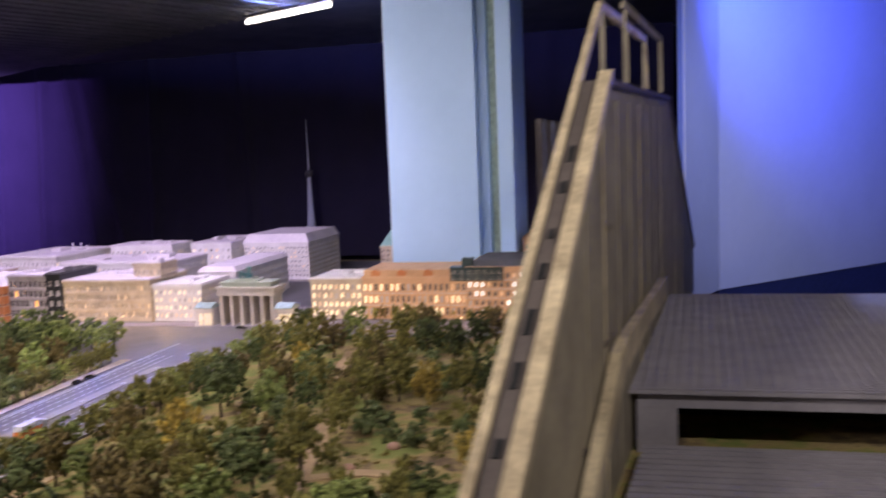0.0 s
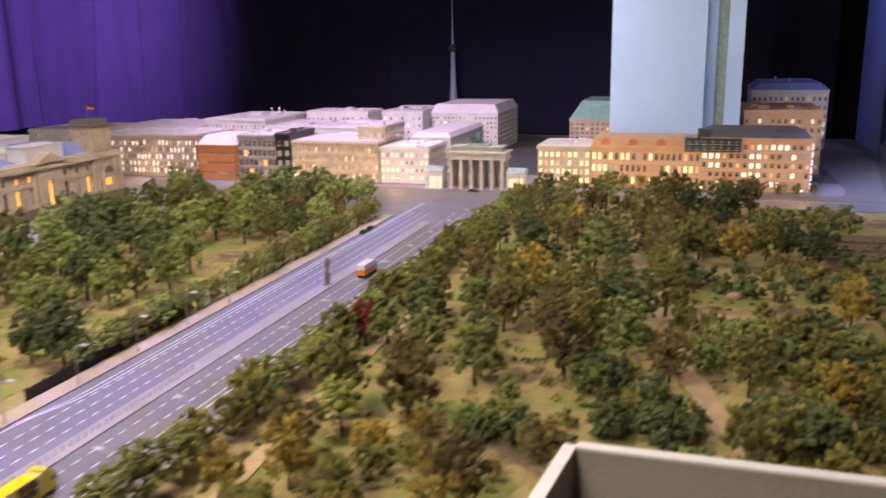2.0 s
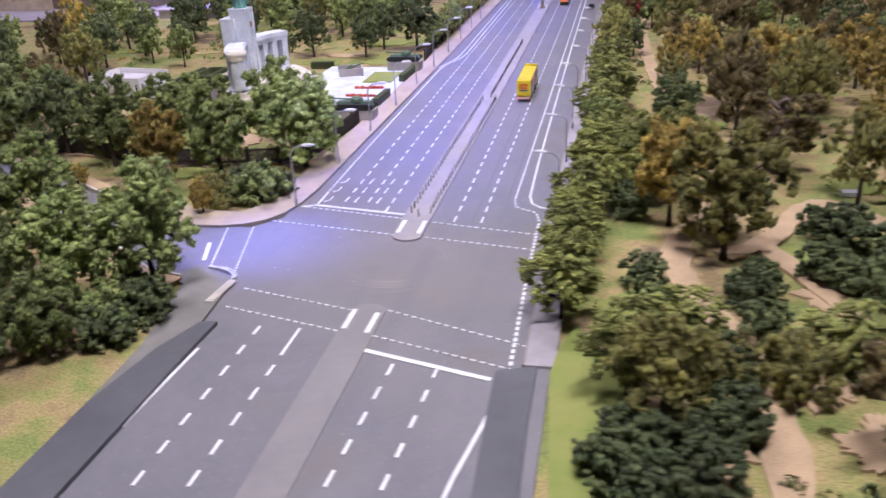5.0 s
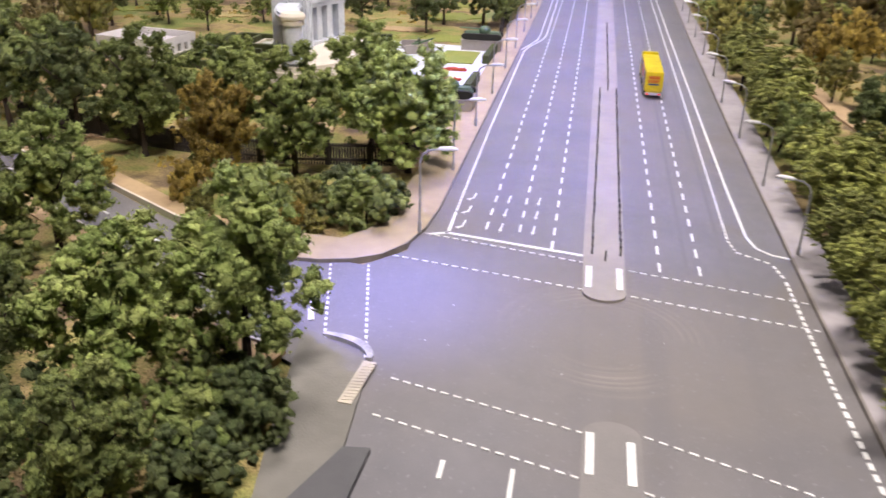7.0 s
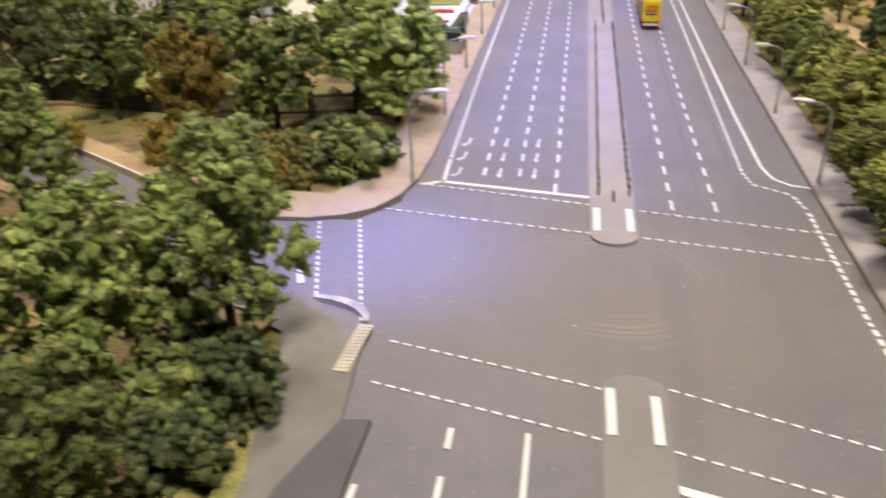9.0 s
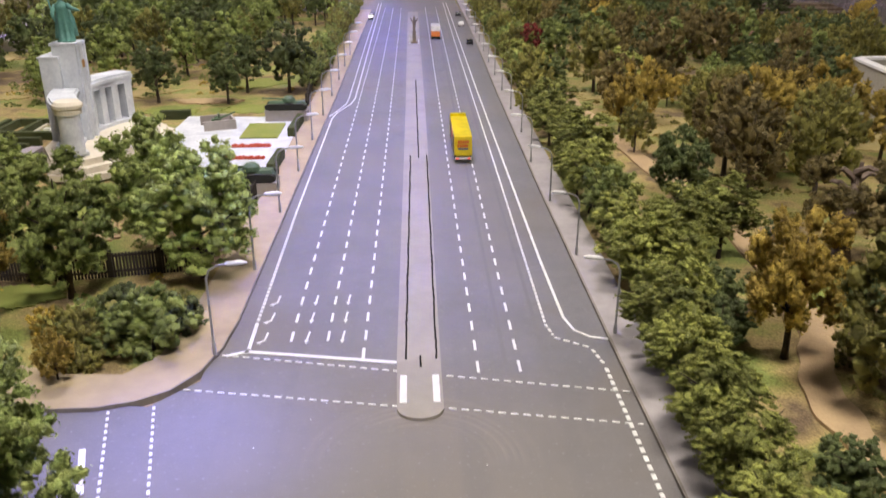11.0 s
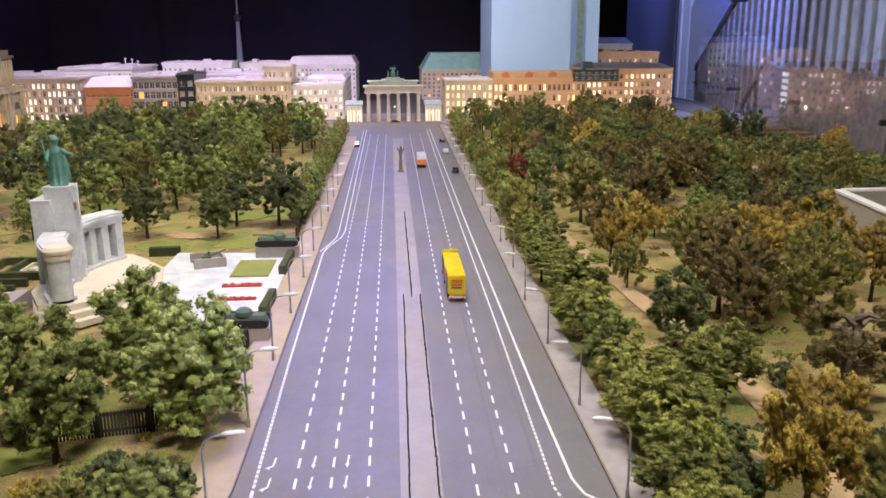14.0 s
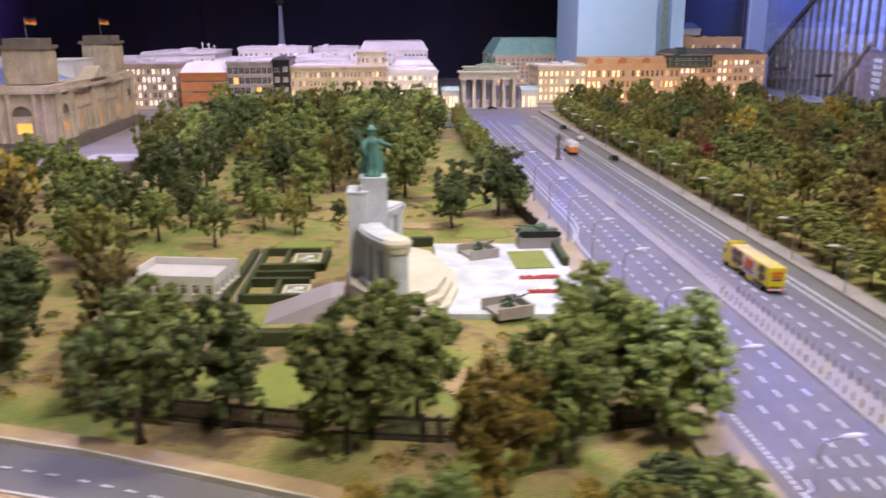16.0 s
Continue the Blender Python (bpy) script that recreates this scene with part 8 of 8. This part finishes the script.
        wheel(t, 0.178, s * 0.0118, 0.0058, 0.0058, 0.005)
    return t


M["tail"] = mat("tail_lamp", (0.5, 0.02, 0.02), 0.3, emit=(1, 0.05, 0.03), strength=1.2)
lorry((0.1, 0.66, 0.0), 90)


def delivery_truck(at, turn):
    t = thing("delivery_truck", "white and orange delivery lorry", "lorry", at, turn)
    bm = bmesh.new()
    box(bm, 0, 0.085, -0.0145, 0.0145, 0.0285, 0.044)
    part("box_top", bm, M["white_gloss"], t)
    bm = bmesh.new()
    box(bm, 0, 0.085, -0.0145, 0.0145, 0.011, 0.0284)
    part("box_side", bm, mat("orange_print", (0.8, 0.24, 0.05), 0.4), t, "orange lower half of the box body")
    bm = bmesh.new()
    box(bm, 0.002, 0.108, -0.010, 0.010, 0.006, 0.0108)
    part("chassis", bm, M["tyre"], t)
    bm = bmesh.new()
    box(bm, 0.088, 0.108, -0.014, 0.014, 0.011, 0.036)
    bmesh.ops.bevel(bm, geom=bm.edges[:], offset=0.002, segments=2, affect="EDGES")
    part("cab", bm, M["white_gloss"], t)
    bm = bmesh.new()
    box(bm, 0.1082, 0.1086, -0.012, 0.012, 0.022, 0.033)
    part("windscreen", bm, M["glass"], t)
    for x in (0.02, 0.034, 0.098):
        for s in (-1, 1):
            wheel(t, x, s * 0.0118, 0.0058, 0.0058, 0.005)
    return t


delivery_truck((0.098, 2.145, 0.0), 90)


def car(at, turn, paint, label):
    t = thing("car", label, "car", at, turn, "cars along the boulevard")
    bm = bmesh.new()
    outline = [(-0.025, 0.004), (0.025, 0.004), (0.0255, 0.009), (0.013, 0.0108), (0.006, 0.0165), (-0.014, 0.0168), (-0.021, 0.0115), (-0.0255, 0.010)]
    a = [bm.verts.new((x, -0.0098, z)) for x, z in outline]
    b = [bm.verts.new((x, 0.0098, z)) for x, z in outline]
    bm.faces.new(a)
    bm.faces.new(b[::-1])
    for i in range(len(a)):
        bm.faces.new((a[i], b[i], b[(i + 1) % len(a)], a[(i + 1) % len(a)]))
    bmesh.ops.bevel(bm, geom=bm.edges[:], offset=0.0008, segments=2, affect="EDGES")
    part("body", bm, paint, t)
    for s in (-1, 1):
        bm = bmesh.new()
        y0, y1 = sorted((s * 0.0097, s * 0.01))
        box(bm, -0.017, 0.006, y0, y1, 0.0112, 0.0155)
        part("side_window", bm, M["glass"], t)
    for x in (-0.016, 0.0165):
        for s in (-1, 1):
            wheel(t, x, s * 0.0085, 0.0036, 0.0036, 0.003)
    return t


dark_paint, silver = mat("black_car_paint", (0.02, 0.02, 0.025), 0.25, coat=0.5), mat("silver_car_paint", (0.5, 0.5, 0.52), 0.3, 0.5)
car((-0.143, 2.74, 0), 90, dark_paint, "black model car parked at the kerb")
car((-0.143, 2.81, 0), 90, dark_paint, "black model car parked at the kerb")
car((0.203, 2.52, 0), 90, M["white_gloss"], "white model car parked at the kerb")
car((0.21, 2.86, 0), 90, dark_paint, "black model car parked at the kerb")
car((0.203, 2.035, 0), 90, dark_paint, "black model car parked at the kerb")
car((0.02, 3.72, 0), 0, dark_paint, "black model car before the stone gate")

# sandstone marker on the median
marker = thing("median_marker", "slim brown sandstone figure on a railed base on the median", "monument", (0.026, 2.06, 0.0025))
bm = bmesh.new()
box(bm, -0.010, 0.010, -0.010, 0.010, 0, 0.004)
box(bm, -0.0055, 0.0055, -0.0055, 0.0055, 0.004, 0.034)
box(bm, -0.0065, 0.0065, -0.0065, 0.0065, 0.034, 0.037)
part("shaft", bm, M["dark_stone"], marker)
bm = bmesh.new()
tube(bm, [((0, 0, 0.037), 0.0042), ((0, 0, 0.052), 0.0046), ((0.001, 0, 0.066), 0.006), ((0.001, 0, 0.074), 0.0036), ((0.001, 0, 0.080), 0.0038), ((0.001, 0, 0.084), 0.0015)], 10)
tube(bm, [((-0.004, 0, 0.066), 0.0026), ((-0.009, 0, 0.073), 0.002), ((-0.010, 0, 0.080), 0.001)], 6)
tube(bm, [((0.005, 0, 0.066), 0.0026), ((0.010, 0, 0.073), 0.002), ((0.011, 0, 0.080), 0.001)], 6)
part("finial", bm, M["dark_stone"], marker, "bronze-brown carved top with raised ends")
for sx in (-1, 1):
    for sy in (-1, 1):
        bm = bmesh.new()
        tube(bm, [((sx * 0.0145, sy * 0.0145, 0), 0.0012), ((sx * 0.0145, sy * 0.0145, 0.012), 0.001)], 6)
        part("rail_post", bm, M["white_gloss"], marker, "pale corner post")

# ---------------------------------------------------------------- the walled opening in the table
bm = bmesh.new()
W0, W1, W2 = (0.765, -0.42), (0.93, 1.015), (2.0, 1.03)
band(bm, [W0, W1], 0.014, -0.3, 0.107)
band(bm, [(0.937, 1.015), W2], 0.014, -0.3, 0.1068)
opening = structure("parapet_wall", bm, M["tray_grey"], "grey panel parapet with a white rim in the table", "parapet")
bm = bmesh.new()
band(bm, [W0, W1], 0.02, 0.1072, 0.112)
band(bm, [(0.94, 1.017), W2], 0.02, 0.107, 0.1118)
part("rim", bm, M["rim_white"], opening, "white rim board")
bm = bmesh.new()
prism(bm, [(0.78, -0.42), (2.0, -0.42), (2.0, 1.02), (0.94, 1.01)], -0.003, 0.02)
structure("floor_opening", bm, mat("dark_tray_floor", (0.13, 0.12, 0.105), 0.8, 0, (0.10, 0.092, 0.08), 60, 0.9, 0.2, 900), "grey floor of the walled opening", "floor")


# ---------------------------------------------------------------- station hall and its bow-shaped office slab in the east
def plane_x(y):
    return 1.475 + 0.1275 * y


def slab():
    """A long thin slab whose two ends slope, with fins on its west side and weathered card on its east side."""
    t = thing("office_slab", "tall grey office slab with sloping cream-edged ends", "building", (0, 0, 0))
    outline = [(0.66, 0.0), (1.93, 0.90), (3.52, 0.955), (5.15, 0.2), (5.15, -0.05), (0.66, -0.05)]

    def top_at(y):
        for (y0, z0), (y1, z1) in zip(outline[:3], outline[1:4]):
            if y <= y1:
                return z0 + (z1 - z0) * (y - y0) / (y1 - y0)
        return 0.0

    bm = bmesh.new()
    a = [bm.verts.new((plane_x(y) + 0.012, y, z)) for y, z in outline]
    b = [bm.verts.new((plane_x(y) + 0.05, y, z)) for y, z in outline]
    bm.faces.new(a[::-1])
    bm.faces.new(b)
    for i in range(len(a)):
        bm.faces.new((a[i], a[(i + 1) % 6], b[(i + 1) % 6], b[i]))
    part("wall", bm, M["slab_grey"], t)
    # pale panels between the fins of the west face, over a weathered base
    for i in range(37):
        y0, y1 = 0.957 + i * 0.112, 1.055 + i * 0.112
        tops = [top_at(y) - 0.03 for y in (y0, y1)]
        if min(tops) < 0.3:
            continue
        bm = bmesh.new()
        q = [bm.verts.new((plane_x(y) + dx, y, z)) for dx in (0.004, 0.0118) for y, z in ((y0, 0.27), (y1, 0.27), (y1, tops[1]), (y0, tops[0]))]
        for f in ((0, 3, 2, 1), (4, 5, 6, 7), (0, 1, 5, 4), (1, 2, 6, 5), (2, 3, 7, 6), (3, 0, 4, 7)):
            bm.faces.new([q[k] for k in f])
        part("panel", bm, M["slab_panel"], t)
    def board(bm, x_off, wide, line, tall):
        """A flat edge board of the given width and height along a line of (y, z)."""
        for (y0, z0), (y1, z1) in zip(line, line[1:]):
            q = [bm.verts.new((plane_x(y) + x_off + dx, y, z + dz)) for y, z in ((y0, z0), (y1, z1)) for dx, dz in ((0, 0), (wide, 0), (wide, tall), (0, tall))]
            for f in ((3, 2, 1, 0), (4, 5, 6, 7), (0, 1, 5, 4), (1, 2, 6, 5), (2, 3, 7, 6), (3, 0, 4, 7)):
                bm.faces.new([q[k] for k in f])

    west_line = [(0.66, 0.0), (2.22, 1.10), (3.2, 1.14), (3.25, 0.97)]
    bm = bmesh.new()
    board(bm, -0.012, 0.016, west_line, 0.02)
    part("edge_rail", bm, M["slab_cream"], t, "worn cream edge rail")
    bm = bmesh.new()
    board(bm, 0.040, 0.026, [(0.66, 0.008), (1.93, 0.908), (1.95, 0.909)], 0.022)
    part("edge_rail", bm, M["slab_cream"], t, "worn cream edge rail")
    # this rail takes a darker material for the shade it lies in
    bm = bmesh.new()
    board(bm, -0.012, 0.020, outline[2:4], 0.03)
    board(bm, 0.045, 0.014, outline[1:4], 0.014)
    part("edge_rail", bm, M["slab_brown"], t, "edge rail of the far slope, coloured dark for its shade")
    # stained strip between the two rails, with dark slots
    bm = bmesh.new()
    board(bm, 0.005, 0.034, [(0.66, 0.002), (1.93, 0.902)], 0.008)
    part("edge_strip", bm, M["slab_brown"], t, "brown stained strip between the rails")
    for k in range(9):
        bm = bmesh.new()
        y = 1.0 + 0.088 * k + 0.02 * math.sin(k * 3.1)
        board(bm, 0.0155, 0.011, [(y, 0.7087 * (y - 0.66) + 0.0105), (y + 0.03 + 0.012 * math.sin(k * 5), 0.7087 * (y - 0.63 + 0.012 * math.sin(k * 5)) + 0.0105)], 0.003)
        part("slot", bm, M["black"], t, "dark slot in the edge")
    # open frame on top
    for y in (2.25, 2.7, 3.15):
        bm = bmesh.new()
        box(bm, plane_x(y) - 0.008, plane_x(y) + 0.004, y - 0.01, y + 0.01, top_at(y), 1.101 + 0.04 * (y - 2.22))
        part("frame_post", bm, M["slab_grey"], t)
    bm = bmesh.new()
    board(bm, 0.046, 0.010, [(2.22, 1.10), (3.2, 1.138), (3.24, 0.97)], 0.016)
    part("roof_frame", bm, M["slab_grey"], t, "open grey frame along the roof")
    for y in (2.25, 3.15):
        bm = bmesh.new()
        box(bm, plane_x(y) + 0.047, plane_x(y) + 0.056, y - 0.01, y + 0.01, top_at(y) + 0.014, 1.101 + 0.04 * (y - 2.22))
        part("frame_post", bm, M["slab_grey"], t)
    # seams and small marks on the weathered east face
    for k in range(13):
        y = 1.68 + 0.21 * k
        bm = bmesh.new()
        box(bm, plane_x(y) + 0.0485, plane_x(y) + 0.0525, y - 0.004, y + 0.004, 0.0, top_at(y) - 0.03)
        part("seam", bm, M["slab_cream"] if k % 3 == 1 else M["slab_grey"], t)
    for y, z in ((1.92, 0.60), (1.97, 0.595), (1.88, 0.36), (1.92, 0.355), (1.96, 0.36), (1.62, 0.22), (1.66, 0.205)):
        bm = bmesh.new()
        box(bm, plane_x(y) + 0.0495, plane_x(y) + 0.0535, y - 0.009, y + 0.009, z, z + 0.012)
        part("slot", bm, M["slab_brown"], t, "small dark slot in the face")
    # fins on the west face
    for i in range(38):
        y = 0.95 + i * 0.112
        top = top_at(y) - 0.02
        if top < 0.1:
            continue
        bm = bmesh.new()
        x = plane_x(y)
        box(bm, x - 0.012, x + 0.0118, y - 0.006, y + 0.006, 0, top)
        part("fin", bm, M["slab_brown"], t)
    # stained solid base on the west side, with a ragged top, and a dark brace
    bm = bmesh.new()
    ys = [1.5 + 0.1 * k for k in range(22)]
    tops = [0.29 + 0.02 * math.sin(k * 2.3) for k in range(22)]
    ring = [[bm.verts.new((plane_x(y) + dx, y, z)) for dx, z in ((-0.034, -0.03), (-0.034, h), (-0.014, h), (-0.014, -0.03))] for y, h in zip(ys, tops)]
    for a, b in zip(ring, ring[1:]):
        for i in range(4):
            bm.faces.new((a[i], b[i], b[(i + 1) % 4], a[(i + 1) % 4]))
    bm.faces.new(ring[0])
    bm.faces.new(ring[-1][::-1])
    part("base_panel", bm, M["base_brown"], t, "stained brown-violet base panel")
    bm = bmesh.new()
    tube(bm, [((plane_x(3.95) - 0.03, 3.95, 0.02), 0.016), ((plane_x(3.5) - 0.03, 3.5, 0.32), 0.016)], 6)
    part("brace", bm, M["slab_brown"], t)
    return t


slab()
# clear sheet that guards the slab, held off by black rods with steel caps
guard = thing("acrylic_sheet", "clear acrylic guard sheet on black stand-off rods", "guard", (0, 0, 0))
bm = bmesh.new()
q = [bm.verts.new((plane_x(y) + dx, y, z)) for dx in (-0.107, -0.102) for y, z in ((2.0, -0.004), (4.95, -0.004), (4.95, 0.62), (4.5, 0.84), (2.0, 0.84))]
for f in ((4, 3, 2, 1, 0), (5, 6, 7, 8, 9), (0, 1, 6, 5), (1, 2, 7, 6), (2, 3, 8, 7), (3, 4, 9, 8), (4, 0, 5, 9)):
    bm.faces.new([q[k] for k in f])
sheet = part("sheet", bm, M["acrylic"], guard)
sheet.visible_shadow = False
bm = bmesh.new()
box(bm, plane_x(2.0) - 0.1075, plane_x(2.0) - 0.1015, 1.9965, 1.9995, -0.004, 0.84)
part("edge", bm, M["slab_brown"], guard, "dark cut edge")
for y in (2.06, 3.0, 4.0, 4.75):
    for z in (0.14, 0.62):
        if z > 0.5 and y > 4.5:
            continue
        x = plane_x(y)
        bm = bmesh.new()
        tube(bm, [((x - 0.101, y, z), 0.0105), ((x - 0.012, y, z), 0.0105)], 12)
        rod = part("rod", bm, M["rod"], guard)
        bm = bmesh.new()
        tube(bm, [((x - 0.1072, y, z), 0.0065), ((x - 0.110, y, z), 0.006), ((x - 0.113, y, z), 0.002)], 12)
        part("cap", bm, M["slab_brown"], rod, "dark domed cap")

station = thing("station_hall", "grey gridded station hall roof over dark louvres", "building", (0, 0, 0))
bm = bmesh.new()
v = [bm.verts.new(q) for q in ((1.80, 2.25, 0.165), (3.6, 2.25, 0.165), (3.6, 3.5, 0.20), (1.93, 3.5, 0.20), (1.80, 2.25, 0.155), (3.6, 2.25, 0.155), (3.6, 3.5, 0.19), (1.93, 3.5, 0.19))]
for f in ((0, 1, 2, 3), (7, 6, 5, 4), (0, 4, 5, 1), (1, 5, 6, 2), (2, 6, 7, 3), (3, 7, 4, 0)):
    bm.faces.new([v[i] for i in f])
part("roof", bm, M["station_grey"], station)
bm = bmesh.new()
for i in range(64):
    y = 2.27 + i * 0.0193
    z = 0.1655 + 0.035 * (y - 2.25) / 1.25
    box(bm, plane_x(y) + 0.04, 3.58, y - 0.002, y + 0.002, z - 0.001, z + 0.003)
part("roof_ribs", bm, M["station_grey"], station)
for i in range(60):
    bm = bmesh.new()
    x = 1.84 + i * 0.029
    q = [bm.verts.new(p) for p in ((x, 2.255, 0.168), (x + 0.004, 2.255, 0.168), (x + 0.004 + 0.1, 3.48, 0.203), (x + 0.1, 3.48, 0.203), (x, 2.255, 0.165), (x + 0.004, 2.255, 0.165), (x + 0.104, 3.48, 0.2), (x + 0.1, 3.48, 0.2))]
    for f in ((0, 1, 2, 3), (7, 6, 5, 4), (0, 4, 5, 1), (1, 5, 6, 2), (2, 6, 7, 3), (3, 7, 4, 0)):
        bm.faces.new([q[k] for k in f])
    part("roof_bar", bm, M["station_grey"], station)
bm = bmesh.new()
box(bm, 1.83, 3.6, 2.27, 2.29, 0.115, 0.1548)
box(bm, 1.83, 1.93, 2.2705, 2.2895, -0.02, 0.1148)
part("fascia", bm, M["station_grey"], station)
# black sheet: the shade inside the hall is put into its colour
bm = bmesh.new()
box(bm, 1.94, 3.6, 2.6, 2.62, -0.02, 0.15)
part("dark_hall", bm, M["black"], station, "black sheet in place of the shade under the hall roof")
for i in range(12):
    bm = bmesh.new()
    y = 2.18 - i * 0.034
    box(bm, plane_x(y) + 0.09, 3.6, y - 0.011, y + 0.011, 0.03, 0.045)
    part("louvre", bm, M["station_grey"], station)
bm = bmesh.new()
low = []
for y, z in ((1.40, 0.12), (1.53, 0.18), (1.65, 0.245), (1.774, 0.288), (1.90, 0.335), (1.996, 0.352), (2.4, 0.36), (2.993, 0.344)):
    x, ragged = plane_x(y) + 0.058, 0.012 * math.sin(y * 41)
    low.append([bm.verts.new(q) for q in ((x, y, z - 0.07), (x, y, z + ragged), (x + 0.024, y, z + ragged), (x + 0.024, y, z - 0.07))])
for a, b in zip(low, low[1:]):
    for i in range(4):
        bm.faces.new((a[i], b[i], b[(i + 1) % 4], a[(i + 1) % 4]))
bm.faces.new(low[0])
bm.faces.new(low[-1][::-1])
part("side_parapet", bm, M["slab_cream"], station, "worn cream side parapet")
